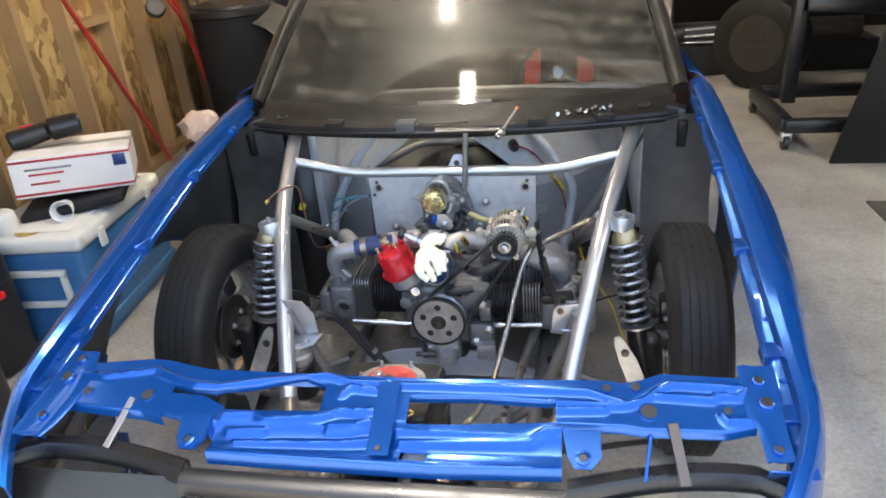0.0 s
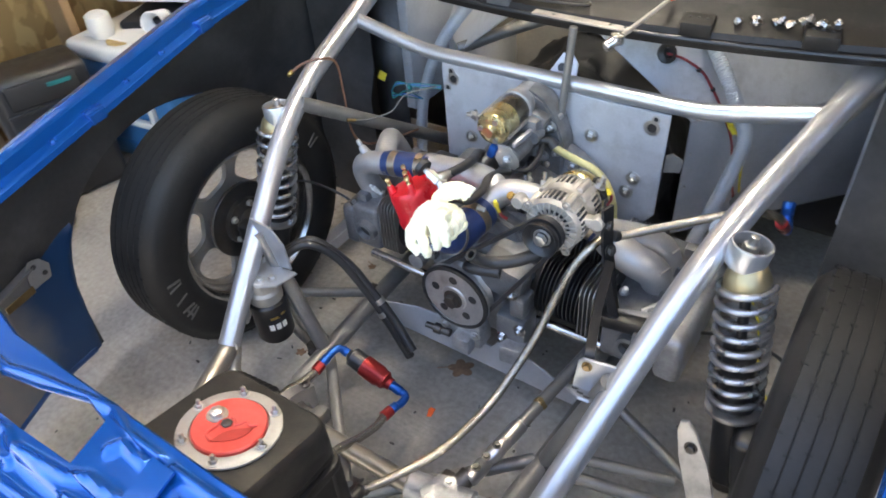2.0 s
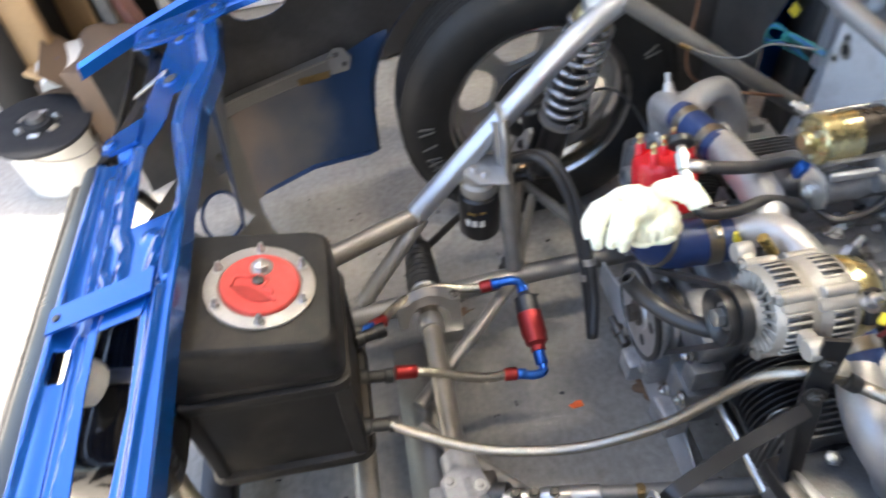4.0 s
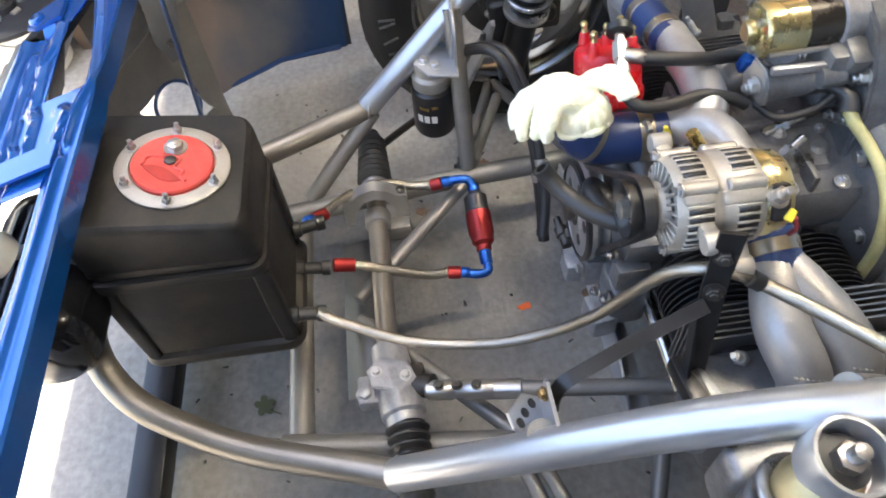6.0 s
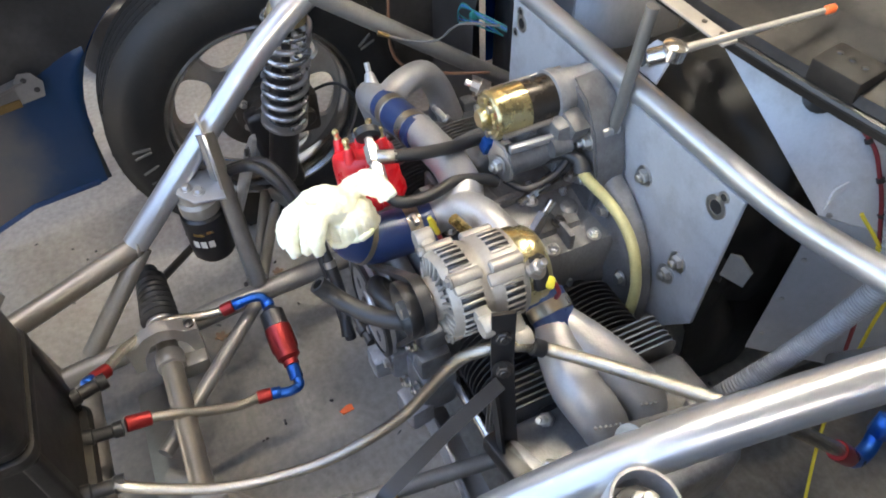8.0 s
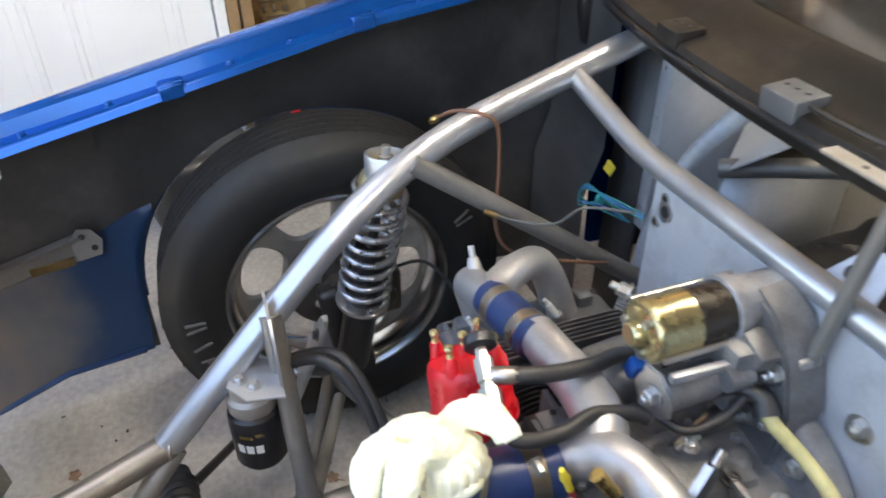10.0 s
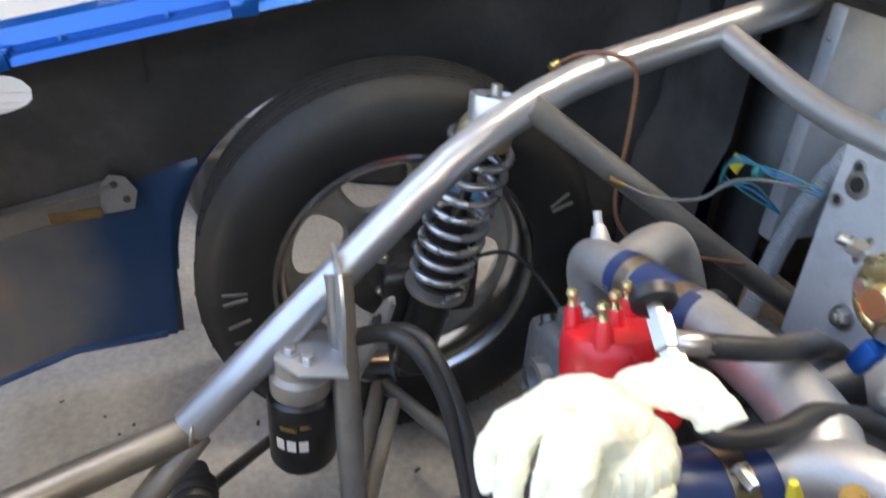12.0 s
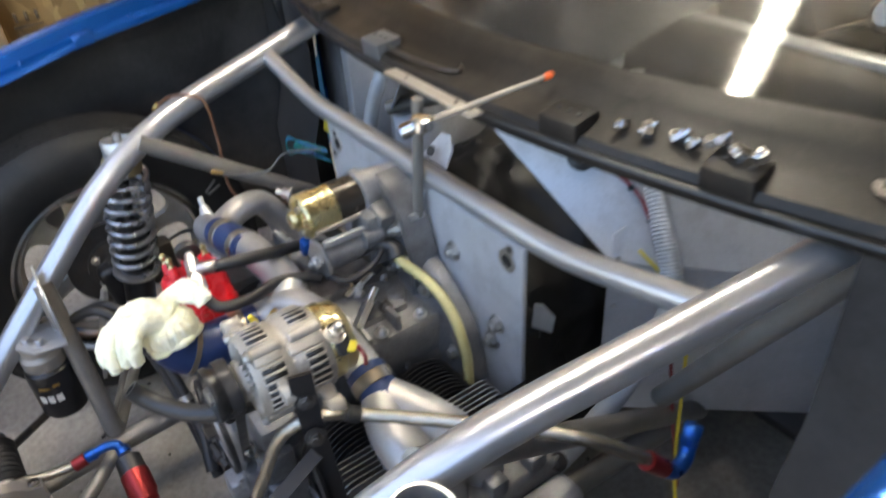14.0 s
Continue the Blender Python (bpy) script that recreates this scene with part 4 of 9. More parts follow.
# boxed side panels each side of the bay
for s, xa, xb in ((-1, 0.500, 0.530), (1, 0.595, 0.690)):
    bm = slab(B(), min(s * xa, s * xb), max(s * xa, s * xb), 2.20, 2.60, 0.385, 0.745, 0.004)
    pn = part("side_box", bm, tin, fire)
    for z in (0.43, 0.52, 0.61, 0.70):
        part("rivet", lathe(B(), [(0.004, 0), (0.004, 0.002), (0.002, 0.003)], place((s * (xa + 0.015), 2.199, z), (0, -1, 0)), 10), steel, pn)
    part("lower_edge", slab(B(), min(s * 0.60, s * 0.64), max(s * 0.60, s * 0.64), 1.86, 2.37, 0.05, 0.09, 0.004), wood if s > 0 else tin, fire)
part("corner_sheet", slab(B(), -0.64, -0.532, 2.206, 2.212, 0.09, 0.745), underbody, fire, "dark sheet in the corner beside the side box")
part("grommet", lathe(B(), [(0.022, 0), (0.022, 0.006), (0.012, 0.009), (0.011, 0.001)], place((0.183, 2.213, 0.682), (0.69, -0.55, 0.47)), 18), black_plastic, fire)
# dark gearbox and its cover behind the plate
gb = thing("gearbox", "gearbox under crumpled black plastic behind the engine plate", "gearbox", (0, 2.3, 0.2))
bm = B()
rows = []
for i in range(41):
    f = i / 40
    y = 2.070 + 0.40 * f
    row = []
    for j in range(49):
        q = math.pi * j / 48
        p = Vector((0.245 * math.cos(q) - 0.01, y, 0.14 + (0.47 + 0.03 * math.sin(3.1 * f)) * max(0.0, math.sin(q)) ** 0.6))
        row.append(p + noise.noise_vector(p * 11) * 0.030 + noise.noise_vector(p * 34) * 0.010)
    rows.append(row)
part("cover", sheet(bm, rows, 0.003), bag_black, gb, "crumpled black plastic sheet")
part("case", lathe(B(), [(0.05, 0), (0.15, 0.02), (0.17, 0.10), (0.15, 0.24), (0.11, 0.32), (0.10, 0.5)], place((0.0, 2.05, 0.33), (0, 1, 0.03)), 24), cloth_black, gb)
part("side_bracket", prism(B(), [(-0.03, -0.02), (0.035, -0.005), (0.03, 0.03), (0.005, 0.035), (-0.03, 0.012)], 0.003, place((0.215, 2.07, 0.46), (0.3, -1, 0.2))), black_paint, gb)
bm = slab(B(), -0.5, 0.12, 2.45, 2.47, 0.1, 0.64)
part("dash_backing", bm, headliner, fire, "beige backing board")

# ---- core support across the nose ----
core = thing("core_support", "bright blue pressed steel radiator support across the nose", "car panel", (0, 0.95, 0.55))
TOP = [(-0.66, 1.016), (-0.58, 1.018), (-0.476, 1.031), (-0.437, 1.029), (-0.343, 1.011), (-0.247, 1.010), (0.10, 1.007), (0.353, 1.014), (0.43, 1.015), (0.455, 1.011), (0.492, 1.020), (0.523, 1.033), (0.647, 1.029), (0.677, 1.039), (0.72, 1.046)]
RAIL = [(-0.42, 0.978), (-0.39, 0.975), (-0.362, 0.969), (-0.314, 0.966), (-0.237, 0.979), (-0.14, 0.999), (-0.098, 0.992), (-0.02, 0.985), (0.062, 0.970), (0.20, 0.975), (0.345, 0.969)]
LOW_L = [(-0.66, 0.93), (-0.607, 0.927), (-0.568, 0.924), (-0.443, 0.915), (-0.378, 0.901)]
LOW_R = [(0.33, 0.928), (0.448, 0.928), (0.489, 0.923), (0.62, 0.925), (0.658, 0.935), (0.69, 0.938)]
SHELF = [(-0.29, 0.926), (-0.206, 0.926), (-0.086, 0.931), (-0.02, 0.932), (0.07, 0.913), (0.157, 0.915), (0.334, 0.928), (0.36, 0.928)]
FOOT = [(-0.29, 0.842), (-0.186, 0.839), (0.128, 0.837), (0.36, 0.846)]
BEADS = [
    [(-0.612, 0.989), (-0.559, 0.984), (-0.451, 1.004), (-0.402, 0.985), (-0.356, 0.975), (-0.301, 0.972), (-0.236, 0.985), (-0.095, 1.005), (-0.047, 0.992), (0.019, 0.991)],
    [(0.041, 0.989), (0.148, 0.990), (0.393, 0.990), (0.431, 0.977), (0.464, 0.967), (0.489, 0.976), (0.515, 0.997), (0.54, 1.010), (0.662, 1.006), (0.649, 0.989), (0.613, 0.990), (0.604, 0.982), (0.513, 0.986)],
    [(-0.057, 0.965), (-0.044, 0.980), (0.006, 0.976)],
    [(-0.276, 0.912), (-0.216, 0.916), (-0.189, 0.906), (-0.083, 0.917), (-0.054, 0.929), (0.010, 0.932)],
    [(-0.067, 0.897), (-0.025, 0.899), (-0.006, 0.909), (0.009, 0.912)],
    [(-0.258, 0.888), (-0.188, 0.891)],
    [(-0.240, 0.868), (-0.040, 0.877), (0.010, 0.883)],
    [(0.066, 0.882), (0.296, 0.892), (0.319, 0.909), (0.353, 0.915)],
    [(0.333, 0.964), (0.431, 0.963), (0.459, 0.965)],
    [(0.333, 0.950), (0.420, 0.955)],
    [(0.616, 0.953), (0.623, 0.942), (0.659, 0.944)]]


def near_bead(x, y):
    best = 1.0
    for line in BEADS:
        for (xa, ya), (xb, yb) in zip(line, line[1:]):
            ex, ey = xb - xa, yb - ya
            f = max(0.0, min(1.0, ((x - xa) * ex + (y - ya) * ey) / (ex * ex + ey * ey)))
            best = min(best, math.hypot(x - xa - ex * f, y - ya - ey * f))
    return best


def pressed(x, y):
    """A place on the pressed panel: a slope with raised beads and a sunk trough along its front."""
    z = 0.578 + 0.31 * (y - 0.845) + 0.0080 * math.exp(-(near_bead(x, y) / 0.0062) ** 2)
    if -0.29 < x < 0.36 and y < 0.905:
        z -= 0.013 * max(0.0, math.sin(math.pi * min(1.0, max(0.0, (y - 0.846) / 0.055)))) ** 0.6
    return Vector((x, y, z))


def panel(name, x0, x1, low, high, n, m=16, front=0.014, rear=0.0, skip=None):
    rows = []
    for i in range(n + 1):
        x = x0 + (x1 - x0) * i / n
        ya, yb = lerp(low, x), lerp(high, x)
        row = [pressed(x, ya) + Vector((0, -0.002, -front)), pressed(x, ya) + Vector((0, -0.0015, -0.002))]
        row += [pressed(x, ya + (yb - ya) * k / m) for k in range(m + 1)]
        if rear:
            row += [pressed(x, yb) + Vector((0, 0.003, -0.003)), pressed(x, yb) + Vector((0, 0.005, -rear))]
        rows.append(row)
    return part(name, sheet(B(), rows, 0.002), blue_paint, core)


panel("rear_rail", -0.402, 0.34, RAIL, TOP, 150, 20, 0.016, 0.035)
panel("end_section", -0.625, -0.400, LOW_L, TOP, 40, 26, 0.022, 0.035)
panel("end_section", 0.338, 0.668, LOW_R, TOP, 80, 34, 0.018, 0.035)
panel("web", -0.092, 0.074, [(-0.1, 0.926), (0.08, 0.915)], [(-0.1, 0.997), (-0.04, 0.991), (0.074, 0.972)], 28, 18, 0.004)
panel("web", -0.402, -0.280, [(-0.402, 0.914), (-0.35, 0.905), (-0.28, 0.872)], [(-0.402, 0.957), (-0.33, 0.952), (-0.28, 0.931)], 24, 12, 0.010)
panel("front_trough", -0.284, 0.070, FOOT, SHELF, 90, 34, 0.028)
panel("front_trough", 0.118, 0.348, FOOT, SHELF, 60, 34, 0.028)
panel("trough_bridge", 0.069, 0.119, [(0.0, 0.872), (0.2, 0.871)], SHELF, 10, 14, 0.003)
panel("trough_bridge", 0.069, 0.119, FOOT, [(0.0, 0.850), (0.2, 0.849)], 10, 6, 0.028)
# centre strap bolted across
rows = [[pressed(0.013 + 0.002 * f + 0.040 * j, 0.985 - 0.142 * f) + Vector((0, 0, 0.011)) for j in (0, 1)] for f in [k / 9 for k in range(10)]]
rows = [[Vector((p.x, p.y, 0.590 + 0.31 * (p.y - 0.845))) for p in row] for row in rows]
strap = part("centre_strap", sheet(B(), rows, 0.004), blue_paint, core)
part("strap_bolt", hexbolt(B(), pressed(0.035, 0.856) + Vector((0, 0, 0.016)), (0, -0.3, 1), 0.006, 0.006), dark_steel, strap)
# hanging brackets
for x, y in ((-0.322, 0.874), (0.383, 0.878)):
    m = place((x, y, 0.586), (0, -0.38, 1), (1, 0, 0))
    tab = part("hanging_bracket", prism(B(), [(-0.034, 0.040), (0.030, 0.040), (0.030, -0.010), (0.014, -0.031), (-0.014, -0.031), (-0.026, -0.010)], 0.005, m, 0.002), blue_paint, core)
    part("bush", lathe(B(), [(0.014, 0.004), (0.013, 0.009), (0.008, 0.010), (0.007, 0.006)], m @ Matrix.Translation((0, -0.014, 0)), 16), blue_paint, tab)
    part("bush_hole", lathe(B(), [(0.007, 0.006), (0.0068, 0.0085)], m @ Matrix.Translation((0, -0.014, 0)), 16), black_plastic, tab)
# end plates that carry the panel on the fenders
for s, sec in ((-1, [(1.040, 0.655, 0.600), (1.000, 0.662, 0.592), (0.950, 0.668, 0.588), (0.915, 0.674, 0.592), (0.880, 0.680, 0.604), (0.850, 0.684, 0.622)]), (1, [(1.052, 0.715, 0.655), (1.000, 0.715, 0.655), (0.950, 0.712, 0.655), (0.930, 0.712, 0.668), (0.900, 0.712, 0.670), (0.872, 0.714, 0.671)])):
    rows = []
    for y, xo, xi in sec:
        rows.append([Vector((s * (xo + (xi - xo) * j / 5), y, 0.578 + 0.31 * (y - 0.845) + (0.007, 0.006, 0.004, 0.004, 0.006, 0.002)[j])) for j in range(6)])
    ep = part("end_plate", sheet(B(), rows, 0.003), blue_paint, core)
    for f, y, r in ((0.5, 1.018, 0.008), (0.4, 0.975, 0.010), (0.5, 0.890, 0.007)):
        xo, xi = lerp([(-k[0], k[1]) for k in sec], -y), lerp([(-k[0], k[2]) for k in sec], -y)
        m = place((s * (xo + (xi - xo) * f), y, 0.578 + 0.31 * (y - 0.845) + 0.008), (0, -0.3, 1))
        part("plate_collar", lathe(B(), [(r * 1.5, -0.004), (r * 1.35, 0.002), (r * 1.05, 0.003), (r, 0.0005)], m, 16), blue_paint, ep)
        part("plate_hole", lathe(B(), [(r, 0.0), (r * 0.98, 0.0034)], m, 16), black_plastic, ep)
    part("end_tab", box(B(), (0.042, 0.004, 0.030), place((s * (0.650 if s < 0 else 0.692), 0.862, 0.574), (0, -0.5, 1)), 0.001), blue_paint, ep)
for x, y, r in ((0.427, 0.999, 0.008), (0.477, 1.003, 0.009), (0.496, 0.955, 0.014), (0.626, 0.962, 0.007), (-0.447, 0.948, 0.012), (-0.578, 0.951, 0.009)):
    m = place(pressed(x, y) + Vector((0, 0, 0.001)), (0, -0.3, 1))
    part("hole_collar", lathe(B(), [(r * 1.4, -0.004), (r * 1.25, 0.002), (r, 0.002), (r * 0.95, -0.001)], m, 18), blue_paint, core)
    part("hole", lathe(B(), [(r, 0), (r * 0.98, 0.0025)], m, 18), hole_dark, core)
# thin latch stays
for a, b2, mat, wd in (((-0.472, 0.937, 0.612), (-0.50, 0.86, 0.555), steel, 0.013), ((0.532, 0.930, 0.612), (0.545, 0.84, 0.56), dark_steel, 0.018), ((0.497, 0.920, 0.592), (0.484, 0.86, 0.545), blue_paint, 0.006)):
    a, b2 = Vector(a), Vector(b2)
    part("stay", box(B(), (wd, 0.004, (b2 - a).length), place((a + b2) / 2, b2 - a, (1, 0, 0)), 0.001, 1), mat, core)

# grey inner valance beside the door-side headlamp, with an oval hole
val = thing("inner_valance", "grey primed inner valance with an oval hole in the nose", "car panel", (-0.5, 0.9, 0.1))
rows = []
for i in range(13):
    u = -0.69 + 0.33 * i / 12
    row = []
    for k in range(13):
        z = 0.04 + 0.32 * k / 12
        back = 0.965 - 0.375 * (u + 0.70) + (0.45 * (0.21 - z) if z < 0.26 else -0.0225) * min(1.0, max(0.0, (u + 0.69) / 0.08))
        row.append(Vector((back + 0.05 * max(0.0, -0.62 - u), u, z)))
    rows.append(row)
bm = holed_sheet(rows, (3, 9, 3, 9), (-0.545, 0.205), 0.056, 0.046, 0.002)
bm.transform(Matrix(((0, 1, 0, 0), (1, 0, 0, 0), (0, 0, 1, 0), (0, 0, 0, 1))))
vp = part("valance_sheet", bm, primer_dust, val)
rim = []
for k in range(33):
    a = k * math.pi / 16
    u, z = -0.545 + 0.059 * math.cos(a), 0.205 + 0.049 * math.sin(a)
    rim.append((u, 0.967 - 0.375 * (u + 0.70) + 0.45 * (0.21 - z), z))
part("hole_rim", sweep(B(), rim, 0.004, 8, caps=False), blue_dark, vp)
part("lamp_gusset", prism(B(), [(0.905, 0.53), (0.995, 0.545), (0.985, 0.44), (0.952, 0.30), (0.925, 0.285), (0.905, 0.34), (0.915, 0.42)], 0.003, Matrix(((0, 0, -1, -0.585), (1, 0, 0, 0), (0, 1, 0, 0), (0, 0, 0, 1))), 0.001), grey_primer, val, "grey primed gusset plate")
part("gusset_bolt", hexbolt(B(), (-0.584, 0.940, 0.335), (1, 0, 0), 0.007, 0.005), dark_steel, val)
part("edge_stay", box(B(), (0.018, 0.006, 0.36), place((-0.552, 0.957, 0.310), (0.0, 0.025, 0.31), (1, 0, 0)), 0.002, 1), blue_dark, val, "dark blue flat stay")

# grille and headlamp panels under the support
grille = thing("front_grille", "matt black grille and headlamp panels at the nose", "car grille", (0, 0.76, 0.5))
rows = []
for i in range(21):
    x = -0.325 + i * 0.678 / 20
    yb = 0.838 - 0.006 * (1 - ((x - 0.014) / 0.34) ** 2)
    rows.append([Vector((x, yb, 0.520)), Vector((x, yb - 0.003, 0.543)), Vector((x, yb - 0.010, 0.548)), Vector((x, yb - 0.032, 0.545)), Vector((x, yb - 0.040, 0.538)), Vector((x, yb - 0.044, 0.515))])
part("top_bar", sheet(B(), rows, 0.003), grille_black, grille)
for k in range(4):
    z = 0.505 - 0.026 * k
    rows = [[Vector((x, 0.800 - 0.012 * k, z)), Vector((x, 0.770 - 0.012 * k, z + 0.008)), Vector((x, 0.762 - 0.012 * k, z + 0.002))] for x in (-0.325, -0.1, 0.1, 0.353)]
    part("louvre", sheet(B(), rows, 0.003), grille_black, grille)
for s, x0, x1, y0, y1 in ((-1, 0.325, 0.700, 0.845, 0.890), (1, 0.357, 0.728, 0.850, 0.905)):
    rows = []
    for i in range(13):
        f = i / 12
        x = s * (x0 + (x1 - x0) * f)
        yb = y0 + (y1 - y0) * math.sin(f * 2.2) / 0.95 - 0.035 * max(0, f - 0.85) / 0.15
        rows.append([Vector((x, yb + 0.004, 0.515)), Vector((x, yb + 0.002, 0.549)), Vector((x, yb - 0.006, 0.554)), Vector((x, yb - 0.024, 0.551)), Vector((x, yb - 0.030, 0.543)), Vector((x, yb - 0.036, 0.522))])
    rim = part("headlamp_rim", sheet(B(), rows, 0.003), grille_black, grille)
    back = [[Vector((s * (x0 + (x1 - x0) * i / 6), y0 + (y1 - y0) * 0.6 - 0.046, 0.528)), Vector((s * (x0 + (x1 - x0) * i / 6), y0 - 0.125, 0.33))] for i in range(7)]
    part("headlamp_panel", sheet(B(), back, 0.004), grille_black, grille)
    for k in range(30 if s > 0 else 16):
        x = s * (x0 + 0.02 + (x1 - x0 - 0.05) * (k / 29 if s > 0 else k / 40))
        part("grille_bar", box(B(), (0.005, 0.010, 0.19), place((x, y0 - 0.068 + (y1 - y0) * 0.3, 0.435), (0, 0.46, 0.9)), 0.002, 1), black_plastic, grille)
part("lower_bar", slab(B(), -0.55, 0.36, 0.865, 0.925, 0.035, 0.085, 0.008), black_paint, grille, "dark low cross bar")
for x in (-0.5, 0.33):
    part("bar_leg", box(B(), (0.03, 0.012, 0.30), place((x, 0.845, 0.20), (0, -0.45, 1)), 0.003), black_paint, grille)

can = thing("black_canister", "glossy black round canister resting on the nose tube", "canister", (0.06, 0.885, 0.35))
part("can_body", lathe(B(), [(0.03, -0.125), (0.060, -0.120), (0.074, -0.105), (0.078, -0.08), (0.078, 0.08), (0.074, 0.105), (0.060, 0.120), (0.03, 0.125)], place((0.07, 0.888, 0.428), (1, 0, 0)), 40), gloss_black, can)
part("can_strap", lathe(B(), [(0.0785, -0.012), (0.0798, -0.010), (0.0798, 0.010), (0.0785, 0.012)], place((0.07, 0.888, 0.428), (1, 0, 0)), 40, False), steel, can)

# ---- tube chassis ----
chassis = thing("tube_chassis", "silver painted tubular steel front frame", "chassis", (0, 1.7, 0.15))


def tube(name, pts, r, mat=None, fillet=0.05, parent=None, label=""):
    return part(name, sweep(B(), round_path(pts, fillet), r, 16), mat or silver_paint, parent or chassis, label)


for s in (-1, 1):
    tube("main_rail", [(s * 0.60, 2.33, 0.765), (s * 0.537, 2.04, 0.708), (s * 0.458, 1.71, 0.640), (s * 0.353, 1.326, 0.303)], 0.0225, fillet=0.16)
    tube("nose_tube", [(s * 0.353, 1.330, 0.300), (s * 0.275, 1.10, 0.275), (s * 0.20, 0.96, 0.30), (s * 0.12, 0.90, 0.33), (0.0, 0.89, 0.33)], 0.0205, raw_tube, fillet=0.10)
    part("weld_bead", sweep(B(), [(s * 0.353 + 0.0225 * math.cos(a), 1.328 + 0.004 * math.sin(a), 0.302 + 0.0225 * math.sin(a)) for a in [k * math.pi / 10 for k in range(21)]], 0.003, 6, caps=False), steel, chassis)
    tube("rear_brace", [(s * 0.452, 1.735, 0.636), (s * 0.395, 2.16, 0.345), (s * 0.37, 2.34, 0.22)], 0.0165, grey_tube)
    if s > 0:
        tube("firewall_brace", [(0.395, 2.185, 0.375), (0.61, 2.205, 0.745)], 0.016, grey_tube)
    tube("drop_tube", [(s * 0.388, 1.50, 0.468), (s * 0.285, 1.505, 0.175)], 0.0165, grey_tube)
    tube("lower_rail", [(s * 0.235, 1.14, 0.155), (s * 0.275, 1.46, 0.155), (s * 0.29, 1.70, 0.155), (s * 0.33, 2.36, 0.15)], 0.0205, grey_tube, 0.08)
    tube("knee_brace", [(s * 0.352, 1.335, 0.292), (s * 0.262, 1.19, 0.165)], 0.0165, grey_tube)
    tube("cross_brace", [(s * 0.262, 1.50, 0.160), (s * 0.02, 1.27, 0.150)], 0.013, grey_tube)
    tube("riser", [(s * 0.275, 1.10, 0.268), (s * 0.235, 1.13, 0.155)], 0.016, grey_tube)
part("cross_bar", sweep(B(), round_path([(-0.535, 2.036, 0.705), (-0.325, 2.036, 0.660), (0.325, 2.040, 0.660), (0.535, 2.044, 0.705)], 0.06), 0.0165, 16), silver_paint, chassis)
tube("front_cross_tube", [(-0.24, 1.165, 0.135), (0.24, 1.165, 0.135)], 0.021, grey_tube)
part("cross_plate", prism(B(), [(-0.17, -0.045), (0.16, -0.045), (0.16, 0.03), (-0.17, 0.03)], 0.004, pose(-0.02, 1.28, 0.10, 14, 0, 0)), grey_tube, chassis)
# engine bearer: a long flanged plate under the pulley
bm = B()
prism(bm, [(-0.25, 0.150), (0.27, 0.145), (0.27, 0.175), (0.14, 0.232), (0.075, 0.238), (0.06, 0.215), (-0.06, 0.215), (-0.075, 0.245), (-0.14, 0.238), (-0.25, 0.205)], 0.004, place((0, 1.682, -0.018), (0, -1, 0), (1, 0, 0)), 0.001)
slab(bm, -0.25, 0.27, 1.682, 1.722, 0.128, 0.132)
part("engine_bearer", bm, tin, chassis)
# strut towers: an open cup with a nut inside, welded to the rail
for s in (-1, 1):
    ax = Vector((s * 0.10, 0.08, 1)).normalized()
    c = Vector((0.506, 1.708, 0.640)) if s > 0 else Vector((-0.494, 1.708, 0.627))
    bm = lathe(B(), [(0.031, -0.030), (0.0325, 0.006), (0.0315, 0.009), (0.0285, 0.009), (0.0275, 0.004), (0.0275, -0.02), (0.012, -0.022)], place(c, ax), 28)
    cup = part("strut_cup", bm, silver_paint, chassis, "welded silver cup")
    bm = lathe(B(), [(0.022, -0.018), (0.022, -0.008), (0.012, -0.006)], place(c, ax), 18)
    part("bearing", bm, hose_rubber, cup)
    part("top_nut", hexbolt(B(), c - ax * 0.01, ax, 0.013, 0.016, True, 0.016), steel, cup)
# gusset plates at the drop tubes: an upright web with a shelf folded forward from its foot
for s in (-1, 1):
    if s < 0:
        web = prism(B(), [(-0.402, 0.500), (-0.345, 0.494), (-0.318, 0.46), (-0.312, 0.398), (-0.36, 0.392)], 0.004, place((0, 1.498, 0), (0, -1, 0), (1, 0, 0)), 0.001)
        lip = prism(B(), [(-0.300, 1.498), (-0.385, 1.498), (-0.392, 1.462), (-0.378, 1.432), (-0.345, 1.422), (-0.310, 1.446)], 0.004, pose(0, 0, 0.388), 0.001)
    else:
        web = prism(B(), [(0.408, 0.492), (0.335, 0.480), (0.326, 0.468), (0.320, 0.400), (0.372, 0.392)], 0.004, place((0, 1.518, 0), (0, -1, 0), (1, 0, 0)), 0.001)
        lm = place((0.0, 1.518, 0.398), (0, 0.62, 0.78), (1, 0, 0))
        lip = prism(B(), [(0.318, 0.0), (0.372, -0.004), (0.376, -0.030), (0.366, -0.058), (0.348, -0.064), (0.318, -0.034)], 0.004, lm, 0.001)
    gus = part("gusset_web", web, silver_paint, chassis)
    part("gusset_lip", lip, silver_paint, gus)
    if s > 0:
        for hx, hy in ((0.330, -0.024), (0.344, -0.038), (0.358, -0.048)):
            part("drilled_hole", lathe(B(), [(0.0062, 0.0042), (0.0062, 0.0050)], lm @ Matrix.Translation((hx, hy, 0)), 14), dark_steel, gus)

# firewall-side engine plate
plate = thing("engine_plate", "brushed aluminium engine mounting plate with bolts", "plate", (0, 2.03, 0.34))
bm = prism(B(), [(-0.272, 0.40), (-0.235, 0.335), (0.215, 0.335), (0.262, 0.40), (0.266, 0.642), (-0.276, 0.646)], 0.006, place((0, 2.036, 0), (0, -1, 0), (1, 0, 0)), 0.001)
